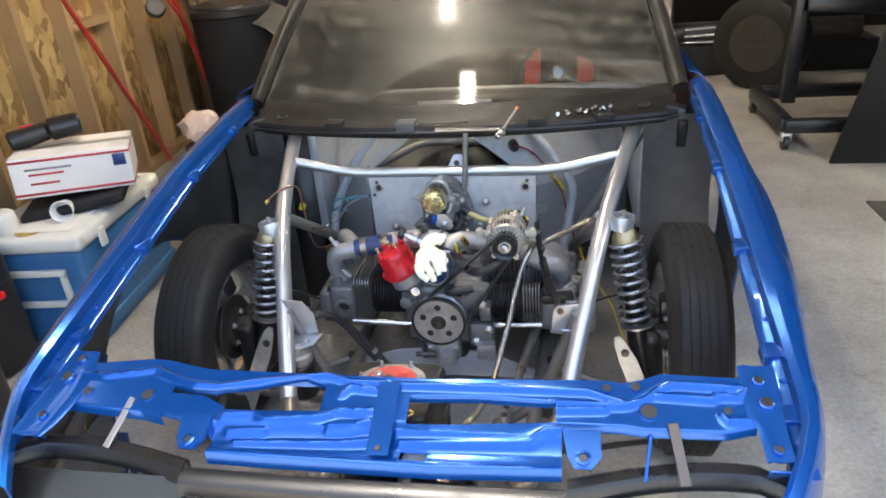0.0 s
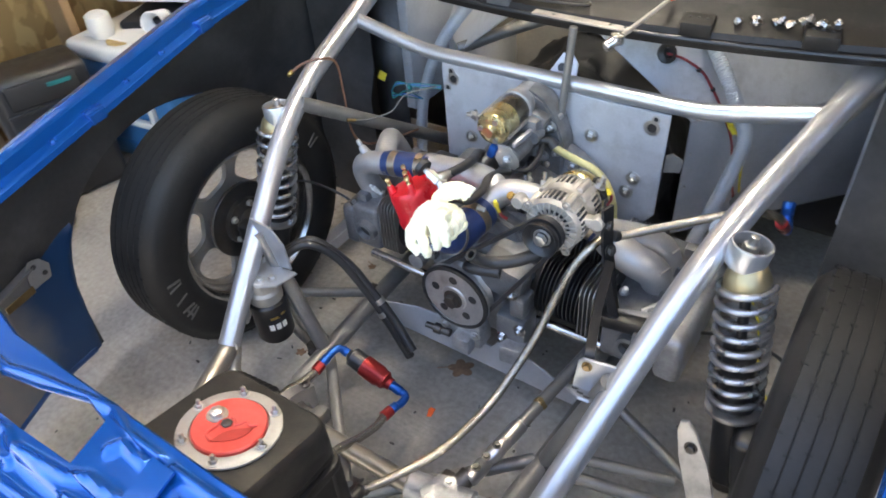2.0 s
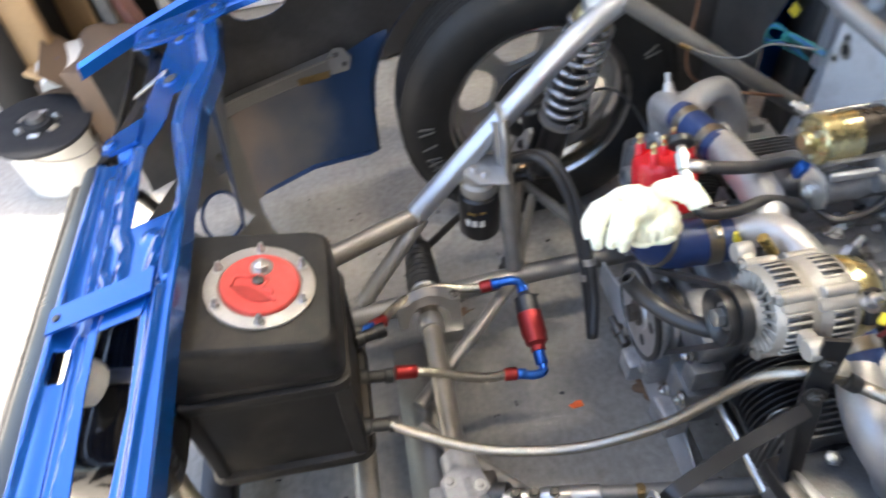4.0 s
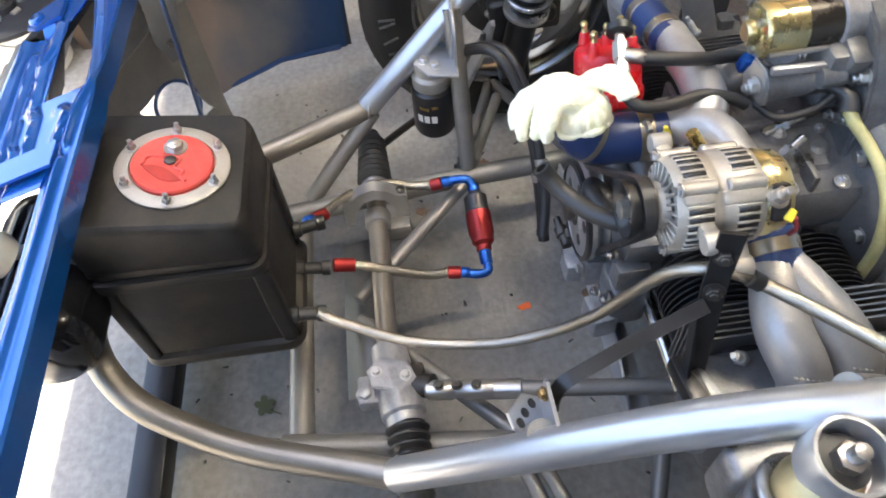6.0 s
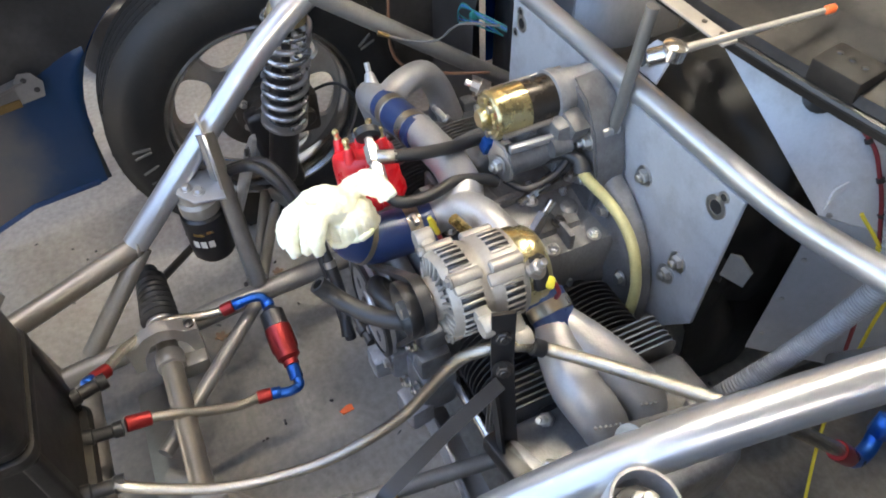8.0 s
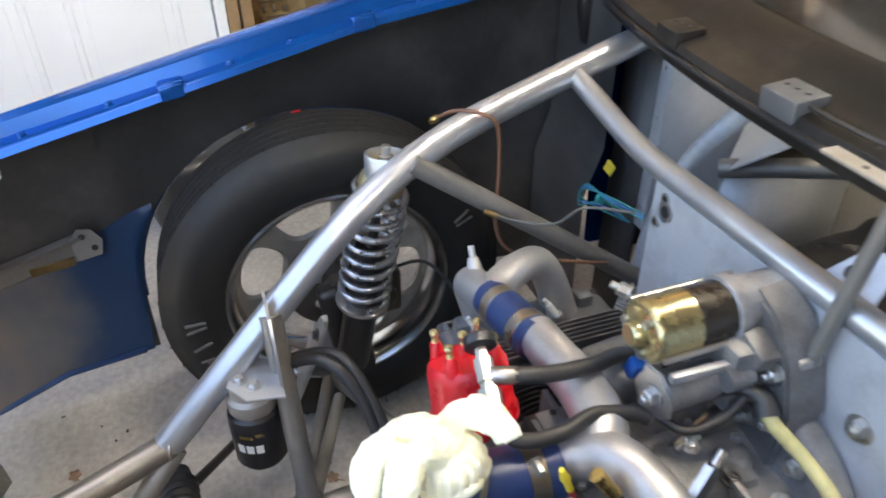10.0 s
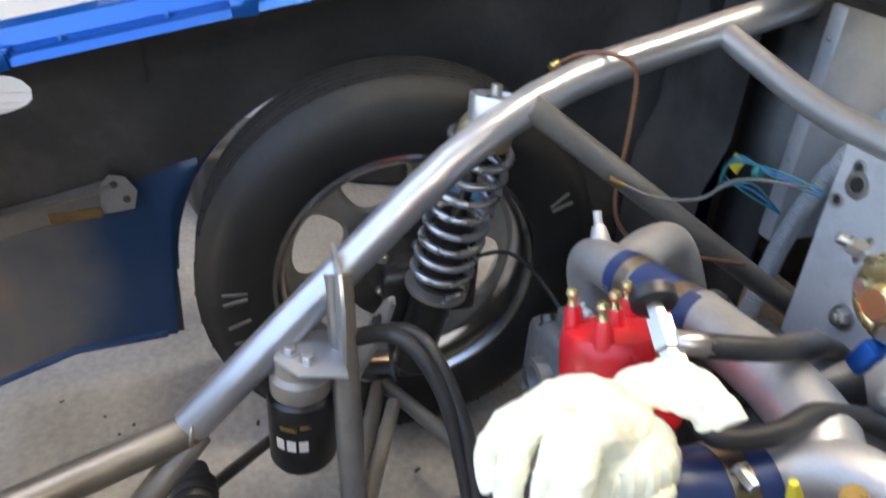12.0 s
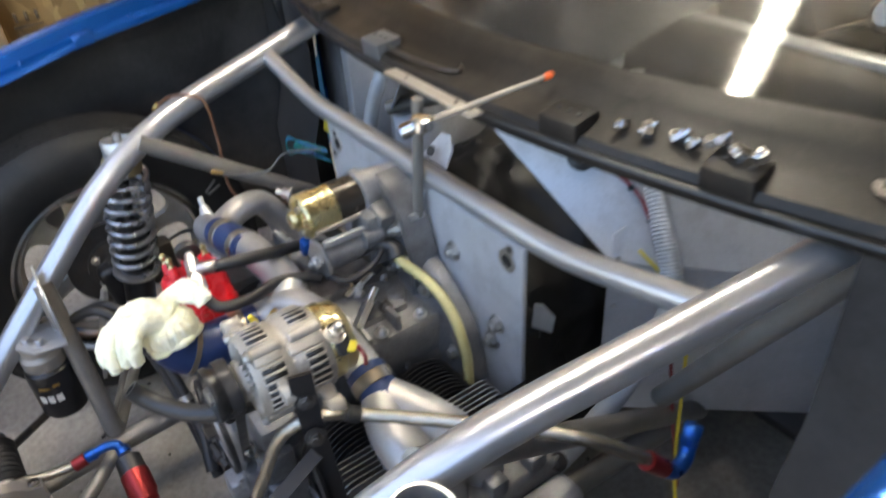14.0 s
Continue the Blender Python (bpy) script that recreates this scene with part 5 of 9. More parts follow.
part("sheet", bm, alu_sheet, plate)
for x, z in ((0.105, 0.556), (0.207, 0.478), (-0.20, 0.47), (-0.19, 0.40), (0.195, 0.44)):
    part("bolt", hexbolt(B(), (x, 2.03, z), (0, -1, 0), 0.011, 0.009, True, 0.006), steel, plate)
for x, z, r in ((0.232, 0.607, 0.010), (-0.245, 0.610, 0.009), (0.238, 0.628, 0.005), (-0.25, 0.628, 0.005), (-0.262, 0.585, 0.005)):
    part("hole_collar", lathe(B(), [(r * 1.7, 0), (r * 1.7, 0.0012), (r * 1.05, 0.0016), (r, 0.0005)], place((x, 2.0299, z), (0, -1, 0)), 18), steel, plate)
    part("hole", lathe(B(), [(r, 0), (r * 0.95, 0.0009)], place((x, 2.0297, z), (0, -1, 0)), 16), black_plastic, plate)
bm = prism(B(), [(0.0, 0.0), (0.034, 0.006), (0.036, 0.035), (0.014, 0.046), (0, 0.04)], 0.003, place((0.262, 2.05, 0.50), (0.2, -1, 0.1), (1, 0, 0)), 0.001)
part("side_tab", bm, grey_tube, plate)
bm = prism(B(), [(-0.03, -0.01), (0.035, -0.01), (0.03, 0.02), (0.012, 0.038), (-0.01, 0.036)], 0.004, place((0.01, 2.075, 0.665), (0.0, -0.8, 0.6), (1, 0, 0)), 0.001)
tb = part("lifting_tab", bm, alu_sheet, plate)
part("tab_hole", lathe(B(), [(0.009, 0), (0.009, 0.0012)], place((0.012, 2.064, 0.678), (0, -0.8, 0.6)), 16), black_plastic, tb)

# stay rod from the plate up to a strip under the cowl
stay = thing("support_stay", "round grey stay rod with an alloy strip on top", "stay", (0.04, 2.02, 0.6))
part("stay_rod", sweep(B(), [(0.036, 2.012, 0.585), (0.04, 2.014, 0.60), (0.053, 2.022, 0.788)], 0.0085, 12), grey_tube, stay)
part("alloy_strip", box(B(), (0.21, 0.022, 0.004), pose(0.06, 2.04, 0.795, 0, 1, 0), 0.001, 1), cast_light, stay)
for x in (-0.03, 0.0, 0.12, 0.15):
    part("strip_hole", lathe(B(), [(0.0035, 0), (0.0035, 0.001)], place((x, 2.04, 0.7975), (0, 0, 1)), 10), dark_steel, stay)
bm = box(B(), (0.026, 0.03, 0.03), pose(0.034, 2.008, 0.59, 0, 0, 0), 0.003)
hexbolt(bm, (0.034, 1.993, 0.592), (0, -1, 0), 0.008, 0.006)
part("clamp", bm, steel, stay)

# ---- wheels ----
def wheel(s, label):
    cx = s * 0.668 + 0.006
    t = thing("slotted_wheel", label, "wheel", (cx, WHEEL_Y, 0.0), "front wheels")
    ax = place((cx, WHEEL_Y, 0.314), (s, 0, 0), (0, 1, 0)) @ Matrix.Diagonal((0.975, 0.975, 0.9, 1))
    R = 0.322
    prof = [(0.205, -0.062), (0.212, -0.070), (0.235, -0.080), (0.265, -0.084), (0.290, -0.080), (0.304, -0.070), (0.313, -0.060)]
    tread = []
    for k in range(5):
        c = -0.046 + 0.023 * k
        tread += [(R - 0.0004, c - 0.0100), (R, c), (R - 0.0004, c + 0.0100), (R - 0.0013, c + 0.0105), (R - 0.0013, c + 0.0125)]
    prof += tread[:-2] + [(0.313, 0.060), (0.304, 0.070), (0.290, 0.080), (0.265, 0.084), (0.235, 0.080), (0.212, 0.070), (0.205, 0.062)]
    tyre = part("tyre", lathe(B(), prof + [prof[0]], ax, 72, caps=False), rubber, t, "narrow black racing tyre with worn tread")
    # short cuts across the tread ribs
    bm = B()
    for c, off in ((-0.0545, 0.0), (-0.0345, 0.5), (-0.0115, 0.25), (0.0345, 0.5)):
        for k in range(40):
            a = 2 * math.pi * (k + off) / 40
            p = Vector(((R + 0.0001) * math.cos(a), (R + 0.0001) * math.sin(a), c))
            box(bm, (0.0012, 0.0028, 0.011), ax @ Matrix.Translation(p) @ pose(0, 0, 0, 0, 0, math.degrees(a)))
    for c in (-0.0345, -0.0115, 0.0115, 0.0345):
        lathe(bm, [(R - 0.0006, c - 0.0011), (R + 0.0003, c - 0.0011), (R + 0.0003, c + 0.0011), (R - 0.0006, c + 0.0011)], ax, 72, caps=False)
    tagged(part("tread_cut", bm, groove_black, tyre, "dark grooves and cuts in the tread"), kind="stuff")
    # raised sidewall lettering, as plain bars, on the inner wall
    bm = B()
    for a0, kind in ((2.74, 3), (2.97, 1), (3.12, 2), (-0.50, 2)):
        for k in range(kind):
            a = a0 + 0.05 * k
            p = Vector((0.266 * math.cos(a), 0.266 * math.sin(a), -0.0842))
            box(bm, (0.036, 0.006, 0.0022), ax @ Matrix.Translation(p) @ pose(0, 0, 0, 0, 0, math.degrees(a) + 12 * (k - 1)), 0.0006, 1)
        if kind == 3:
            p = Vector((0.272 * math.cos(a0 + 0.05), 0.272 * math.sin(a0 + 0.05), -0.0842))
            box(bm, (0.006, 0.028, 0.002), ax @ Matrix.Translation(p) @ pose(0, 0, 0, 0, 0, math.degrees(a0 + 0.05)), 0.0006, 1)
    tagged(part("sidewall_lettering", bm, tread_worn, tyre, "scuffed raised bars"), kind="stuff")
    # rim: barrel, lips and a face with six windows
    barrel = [(0.206, -0.062), (0.211, -0.066), (0.211, -0.070), (0.205, -0.071), (0.199, -0.064), (0.192, -0.055), (0.188, -0.020), (0.186, 0.025), (0.192, 0.050), (0.199, 0.060), (0.205, 0.066), (0.211, 0.068), (0.206, 0.061), (0.196, 0.050), (0.192, 0.02), (0.194, -0.04), (0.2, -0.058)]
    rim = part("rim", lathe(B(), barrel + [barrel[0]], ax, 64, caps=False), chrome, t, "polished slotted alloy rim")
    # six rounded windows, each ringed by its share of the face
    bm = B()
    rc, lo, hi, wide = 0.138, 0.045, 0.190, math.pi / 6
    fs = []
    for sect in range(6):
        a0 = sect * math.pi / 3 + 0.22
        turns = [2 * math.pi * k / 48 for k in range(48)]
        turns += [math.atan2(dv, du) % (2 * math.pi) for du in (-wide * rc, wide * rc) for dv in (lo - rc, hi - rc)]
        turns = sorted(set(round(q, 6) for q in turns))
        loops = []
        for q in turns:
            c, d = math.cos(q), math.sin(q)
            win = (abs(c / 0.050) ** 3.2 + abs(d / 0.039) ** 3.2) ** (-1 / 3.2)
            edge = min(wide * rc / max(abs(c), 1e-6), ((hi - rc) if d > 0 else (rc - lo)) / max(abs(d), 1e-6))
            col = []
            for t_ in (win, win * 1.06, edge):
                r, a = rc + t_ * d, a0 + t_ * c / rc
                h = 0.030 - 0.022 * ((r - lo) / (hi - lo)) ** 2 - (0.004 if t_ == win else 0.0)
                col.append(bm.verts.new(ax @ Vector((r * math.cos(a), r * math.sin(a), h))))
            loops.append(col)
        for i in range(len(loops)):
            p, q = loops[i], loops[(i + 1) % len(loops)]
            for k in range(2):
                fs.append(bm.faces.new((p[k], p[k + 1], q[k + 1], q[k])))
    bmesh.ops.remove_doubles(bm, verts=bm.verts, dist=0.0004)
    fs = list(bm.faces)
    bmesh.ops.recalc_face_normals(bm, faces=fs)
    bmesh.ops.solidify(bm, geom=fs, thickness=0.009)
    part("rim_face", bm, cast_light, rim)
    # hub, disc and caliper on the inner side
    part("brake_disc", lathe(B(), [(0.05, -0.030), (0.100, -0.030), (0.102, -0.028), (0.102, -0.021), (0.100, -0.019), (0.05, -0.019)], ax, 48), dark_steel, t)
    hub = part("hub", lathe(B(), [(0.030, -0.085), (0.036, -0.082), (0.036, -0.050), (0.062, -0.046), (0.064, 0.02), (0.05, 0.03)], ax, 28), dark_steel, t)
    for k in range(5):
        a = 2 * math.pi * k / 5
        part("hub_bolt", hexbolt(B(), ax @ Vector((0.05 * math.cos(a), 0.05 * math.sin(a), -0.047)), (-s, 0, 0), 0.007, 0.008), steel, hub)
    m = ax @ Matrix.Translation((0.085, 0.03, -0.036))
    bm = box(B(), (0.07, 0.10, 0.055), m, 0.012)
    cyl = lathe(bm, [(0.022, 0), (0.022, 0.02), (0.018, 0.024)], m @ Matrix.Translation((0, 0, -0.02)) @ pose(0, 0, 0, 180, 0, 0), 18)
    part("caliper", bm, dark_steel, t, "dark cast brake caliper")
    return t


wheel(-1, "narrow black drag tyre on a polished slotted alloy rim")
wheel(1, "narrow black drag tyre, dusty tread, beside the coilover")


# ---- coilovers ----
def coilover(s):
    top, low = Vector((s * 0.508 if s > 0 else -0.495, 1.706, 0.630 if s > 0 else 0.616)), Vector((s * 0.578 if s > 0 else -0.562, 1.640, 0.180))
    d = (top - low).normalized()
    t = thing("coilover", "front coilover with grey coil spring and black damper body", "shock absorber", low, "front coilovers")
    L = (top - low).length
    m = place(low, d)
    part("damper_body", lathe(B(), [(0.026, 0.0), (0.031, 0.006), (0.031, 0.165), (0.034, 0.168), (0.034, 0.178), (0.027, 0.181), (0.027, 0.285), (0.011, 0.29), (0.0085, 0.30), (0.0085, L)], m, 26), black_paint, t)
    part("spring_perch", lathe(B(), [(0.030, 0.158), (0.047, 0.160), (0.047, 0.166), (0.031, 0.172)], m, 26), steel, t)
    part("top_cap", lathe(B(), [(0.016, 0.455), (0.021, 0.452), (0.034, 0.424), (0.0355, 0.418), (0.0355, 0.404), (0.028, 0.400)], m, 30), cap_gold, t, "dull gold conical spring cap")
    pts = []
    turns, n = 9.0, 26
    for k in range(int(turns * n) + 1):
        a = 2 * math.pi * k / n
        f = k / (turns * n)
        h = 0.172 + (0.412 - 0.172) * f
        pts.append(m @ Vector((0.041 * math.cos(a), 0.041 * math.sin(a), h)))
    part("coil_spring", sweep(B(), pts, 0.0058, 10), spring_grey, t)
    part("lower_eye", rod(B(), low + Vector((0, -0.022, -0.004)), low + Vector((0, 0.022, -0.004)), 0.018), dark_steel, t)
    return t


coilover(-1)
coilover(1)


# ---- suspension links ----
def suspension(s):
    t = thing("front_suspension", "grey tubular control arm, steering arm and upright", "suspension", (s * 0.5, 1.55, 0.1), "front suspension")
    ball = Vector((s * 0.615, 1.60, 0.105))
    part("arm_tube", sweep(B(), [(s * 0.30, 1.50, 0.155), ball], 0.0125, 14), grey_tube, t)
    part("arm_tube", sweep(B(), [(s * 0.305, 1.72, 0.155), ball], 0.0125, 14), grey_tube, t)
    part("arm_tube", sweep(B(), [(s * 0.285, 1.515, 0.185), (s * 0.50, 1.598, 0.155)], 0.011, 12), grey_tube, t)
    part("upright", box(B(), (0.045, 0.075, 0.26), pose(s * 0.605, 1.645, 0.215, 8, -7 * s, 0), 0.014, 3), black_paint, t)
    # steering arm plate
    a, b = Vector((s * 0.505, 1.590, 0.325)), Vector((s * 0.605, 1.500, 0.090))
    d = (b - a).normalized()
    m = place(a, Vector((0, -1, 0.25)), d)
    L = (b - a).length
    bm = prism(B(), [(-0.02, -0.010), (0.0, -0.019), (0.05, -0.024), (L, -0.025), (L + 0.018, -0.018), (L + 0.024, 0.0), (L + 0.018, 0.018), (L, 0.024), (0.06, 0.022), (0.0, 0.012), (-0.02, 0.004)], 0.008, m, 0.002)
    arm = part("steering_arm", bm, pulley_grey, t, "bare alloy plate")
    part("arm_bolt", hexbolt(B(), m @ Vector((L, 0, 0.008)), m.to_3x3() @ Vector((0, 0, 1)), 0.009, 0.008), steel, arm)
    part("arm_bolt", hexbolt(B(), m @ Vector((0.03, 0, 0.008)), m.to_3x3() @ Vector((0, 0, 1)), 0.008, 0.008), dark_steel, arm)
    # tie rod
    part("tie_rod", sweep(B(), [(s * 0.36, 1.318, 0.175), (s * 0.49, 1.41, 0.125), b + Vector((0, -0.01, -0.014))], 0.008, 12), dark_steel, t)
    part("rod_end", lathe(B(), [(0.012, -0.02), (0.016, -0.008), (0.016, 0.008), (0.010, 0.018)], place(b + Vector((0, -0.01, -0.012)), (0, 0, 1)), 16), dark_steel, t)
    # pivot brackets on the lower rail
    for y in (1.50, 1.72):
        bm = box(B(), (0.036, 0.026, 0.035), pose(s * 0.305, y, 0.155), 0.004)
        hexbolt(bm, (s * 0.305, y - 0.014, 0.155), (0, -1, 0), 0.008, 0.007)
        part("pivot_bracket", bm, dark_steel, t)
    part("brake_line", sweep(B(), spline([(s * 0.66, 1.74, 0.30), (s * 0.60, 1.80, 0.345), (s * 0.50, 1.83, 0.33), (s * 0.40, 1.86, 0.26), (s * 0.33, 1.9, 0.18)]), 0.0035, 8), hose_rubber, t)
    return t


suspension(-1)
suspension(1)

# ---- steering rack ----
rack = thing("steering_rack", "worn grey steering rack with black rubber bellows", "steering rack", (0, 1.318, 0.15))
RY, RZ = 1.318, 0.185
part("rack_tube", rod(B(), (-0.255, RY, RZ), (0.13, RY, RZ), 0.0185, None, 22), raw_tube, rack)
part("pinion_housing", lathe(B(), [(0.019, 0), (0.024, 0.004), (0.026, 0.05), (0.029, 0.06), (0.029, 0.125), (0.025, 0.13), (0.025, 0.145)], place((0.098, RY, RZ), (1, 0.13, 0)) @ Matrix.Diagonal((1.2, 1.2, 1, 1)), 24), cast, rack)
bm = prism(B(), [(-0.034, 0.0), (-0.02, 0.020), (0.02, 0.020), (0.034, 0.0), (0.02, -0.020), (-0.02, -0.020)], 0.008, place((0.166, RY + 0.004, RZ + 0.026), (0, 0, 1), (0.25, 0.97, 0)) @ Matrix.Diagonal((1.15, 1.3, 1, 1)), 0.002)
cover = part("pinion_cover", bm, cast, rack)
for e in (-1, 1):
    part("cover_bolt", hexbolt(B(), (0.166 + 0.006 * e, RY + 0.004 + 0.0225 * e, RZ + 0.034), (0, 0, 1), 0.0065, 0.006), steel, cover)
bm = box(B(), (0.05, 0.035, 0.03), pose(0.175, RY - 0.035, RZ - 0.005), 0.006)
hexbolt(bm, (0.185, RY - 0.04, RZ + 0.012), (0, 0, 1), 0.010, 0.010)
part("rack_foot", bm, cast, rack)
bm = box(B(), (0.04, 0.03, 0.05), pose(0.165, RY + 0.04, RZ), 0.006)
part("pinion_neck", lathe(bm, [(0.019, 0), (0.019, 0.03), (0.011, 0.034)], place((0.18, RY + 0.04, RZ + 0.01), (0.35, 1, 0.35)), 18), dark_steel, rack)
for s in (-1, 1):
    x0 = -0.255 if s < 0 else 0.230
    prof = [(0.021, 0), (0.024, 0.004)]
    for k in range(8):
        h = 0.010 + 0.0145 * k
        prof += [(0.023 + 0.001 * (k % 2), h), (0.031 - 0.0008 * k, h + 0.005), (0.031 - 0.0008 * k, h + 0.008)]
    prof += [(0.018, 0.132), (0.014, 0.150)]
    prof = [(r * 1.1, h) for r, h in prof]
    yc = RY + (0.019 if s > 0 else 0.0)
    part("bellows", lathe(B(), prof, place((x0, yc, RZ), (s, 0.04 if s > 0 else 0, -0.02)), 26), hose_rubber, rack)
    part("bellows_clamp", lathe(B(), [(0.0255, 0.0), (0.0262, 0.001), (0.0262, 0.007), (0.0255, 0.008)], place((x0 - s * 0.002, yc, RZ), (s, 0, 0)), 22), steel, rack)
bm = prism(B(), [(-0.060, 0.168), (-0.060, 0.230), (-0.040, 0.234), (-0.026, 0.248), (0.0, 0.256), (0.026, 0.248), (0.040, 0.234), (0.060, 0.230), (0.060, 0.168), (0.044, 0.166), (0.036, 0.200), (0.020, 0.224), (0.0, 0.230), (-0.020, 0.224), (-0.036, 0.200), (-0.044, 0.166)], 0.026, Matrix(((0, 0, -1, -0.182), (1, 0, 0, RY), (0, 1, 0, 0), (0, 0, 0, 1))), 0.003)
cl = part("rack_clamp", bm, clamp_cast, rack, "polished cast saddle clamp")
part("clamp_collar", lathe(B(), [(0.0195, -0.016), (0.024, -0.014), (0.024, 0.014), (0.0195, 0.016)], place((-0.170, RY, RZ), (1, 0, 0)), 26), clamp_cast, cl)
for e in (-1, 1):
    part("clamp_bolt", lathe(B(), [(0.0085, 0.0), (0.0085, 0.006), (0.0055, 0.007), (0.005, 0.002)], place((-0.195, RY + 0.050 * e, 0.230), (0, 0, 1)), 14), dark_steel, cl)
part("rack_mount", box(B(), (0.03, 0.08, 0.035), pose(-0.17, RY + 0.02, RZ - 0.03), 0.003), grey_tube, rack)

shaft = thing("steering_shaft", "grey steering shaft with a drilled universal joint", "steering shaft", (0.23, 1.5, 0.22))
U0, U1 = Vector((0.195, 1.372, 0.205)), Vector((0.285, 1.84, 0.268))
d = (U1 - U0).normalized()
part("universal_joint", lathe(B(), [(0.011, 0.0), (0.0155, 0.004), (0.0155, 0.042), (0.0125, 0.046), (0.0125, 0.058), (0.0155, 0.062), (0.0155, 0.105), (0.012, 0.11)], place(U0, d), 18), steel, shaft)
for k, q in ((0.022, 1), (0.05, -1), (0.08, 1)):
    part("joint_screw", hexbolt(B(), U0 + d * k + Vector((0.0, 0.0, 0.0148)), (0, 0, 1), 0.006, 0.005), dark_steel, shaft)
part("shaft_tube", rod(B(), U0 + d * 0.10, U1, 0.0125, None, 18), grey_tube, shaft)
part("shaft_collar", rod(B(), U0 + d * 0.105, U0 + d * 0.15, 0.0155, None, 18, 0.002), steel, shaft)
part("shaft_bearing", hexbolt(rod(B(), U0 + d * 0.20, U0 + d * 0.212, 0.0150, None, 6, 0.002), U0 + d * 0.206 + Vector((0, 0, 0.013)), (0, 0, 1), 0.004, 0.004), old_brass, shaft)

# ---- fuel cell ----
cell = thing("fuel_cell", "black moulded fuel cell with a red screw cap", "fuel tank", (0, 1.07, 0.2))


def rounded(hx, hy, r, n=5, cx=0.0, cy=0.0):
    out = []
    for sx, sy, a in ((1, 1, 0), (-1, 1, 90), (-1, -1, 180), (1, -1, 270)):
        for k in range(n + 1):
            q = radians(a + 90 * k / n)
            out.append((cx + sx * (hx - r) + r * math.cos(q), cy + sy * (hy - r) + r * math.sin(q)))
    return out


TANK = pose(-0.002, 1.068, 0.0, 0, 0, 0)


def tiers(levels, cx=0, cy=0):
    """Stack rounded outlines: (half width, half depth, corner, height, forward slope)."""
    bm = B()
    rings = []
    for hx, hy, r, z, sl_ in levels:
        rings.append([bm.verts.new(TANK @ Vector((x, y, z - sl_ * y))) for x, y in rounded(hx, hy, r)])
    for a, b in zip(rings, rings[1:]):
        n = len(a)
        for i in range(n):
            bm.faces.new((a[i], a[(i + 1) % n], b[(i + 1) % n], b[i]))
    bm.faces.new(rings[0][::-1])
    bm.faces.new(rings[-1])
    return bm


LID = [(0.100, 0.115, 0.020, 0.455, 0.02), (0.103, 0.118, 0.022, 0.462, 0.03), (0.101, 0.117, 0.022, 0.470, 0.04), (0.103, 0.117, 0.022, 0.474, 0.04), (0.104, 0.116, 0.024, 0.540, 0.16), (0.1025, 0.1145, 0.024, 0.549, 0.165), (0.098, 0.110, 0.024, 0.5545, 0.165)]
BODY = [(0.098, 0.112, 0.018, 0.220, 0), (0.106, 0.124, 0.024, 0.226, 0), (0.109, 0.128, 0.026, 0.236, 0), (0.106, 0.124, 0.024, 0.248, 0), (0.098, 0.113, 0.018, 0.252, 0), (0.099, 0.113, 0.018, 0.428, 0), (0.107, 0.120, 0.022, 0.433, 0.01), (0.109, 0.122, 0.023, 0.444, 0.02), (0.107, 0.120, 0.022, 0.452, 0.02), (0.098, 0.112, 0.020, 0.4545, 0.02)]
tank_lid = part("tank_lid", tiers(LID), tank_plastic, cell)
part("tank_shell", tiers(BODY), tank_plastic, cell, "black moulded body with raised corner borders")
# raised borders up the corners of the panels
for sx in (-1, 1):
    for sy in (-1, 1):
        part("corner_border", tiers([(0.010, 0.012, 0.006, 0.25, 0), (0.011, 0.013, 0.006, 0.34, 0), (0.010, 0.012, 0.006, 0.432, 0)]), tank_plastic, cell).location += Vector((sx * 0.0925, sy * 0.106, 0))
cn = Vector((0, 0.165, 1)).normalized()
cc = Vector((0.001, 1.092, 0.5515))
cm = place(cc, cn, (1, 0, 0))
part("mounting_ring", lathe(B(), [(0.050, 0.0), (0.0715, 0.0), (0.0720, 0.004), (0.070, 0.0055), (0.0545, 0.006), (0.0530, 0.002)], cm, 56), cast_light, cell, "dull steel bolt ring")
cap = part("filler_cap", lathe(B(), [(0.0515, 0.001), (0.052, 0.008), (0.050, 0.0105), (0.030, 0.011), (0.001, 0.011)], cm, 52), red_fill, cell, "red anodised screw cap")
# moulded ridge that borders the finger recess, and the recess itself
ridge = [(-0.036, -0.004), (-0.030, 0.010), (-0.012, 0.010), (-0.004, 0.012), (0.010, 0.004), (0.004, -0.010), (0.016, -0.016), (0.014, -0.026), (0.020, -0.034)]
part("grip_ridge", sweep(B(), spline([cm @ Vector((-y, x, 0.0115)) for x, y in ridge], 6), 0.0022, 8), red_fill, cap)
bow = [(-0.037 + 0.052 * f, -0.005 - 0.028 * f - 0.012 * math.sin(math.pi * f)) for f in [k / 10 for k in range(11)]]
top_ = [(-0.037 + 0.052 * f, -0.005 - 0.028 * f + 0.010 * math.sin(math.pi * f)) for f in [k / 10 for k in range(1, 10)]]
# flat plate on the cap, darker red for the shade inside the recess
part("cap_recess", prism(B(), bow + top_[::-1], 0.0012, cm @ pose(0, 0, 0.0107, 0, 0, 90), 0.0), red_deep, cap, "finger recess, its shade put in as a darker red")
part("cap_nut", hexbolt(B(), cm @ Vector((-0.026, 0.002, 0.0105)), cn, 0.0105, 0.009, True, 0.003), steel, cap)
part("cap_stub", hexbolt(B(), cm @ Vector((-0.002, -0.002, 0.0105)), cn, 0.0085, 0.003, False), dark_steel, cap)
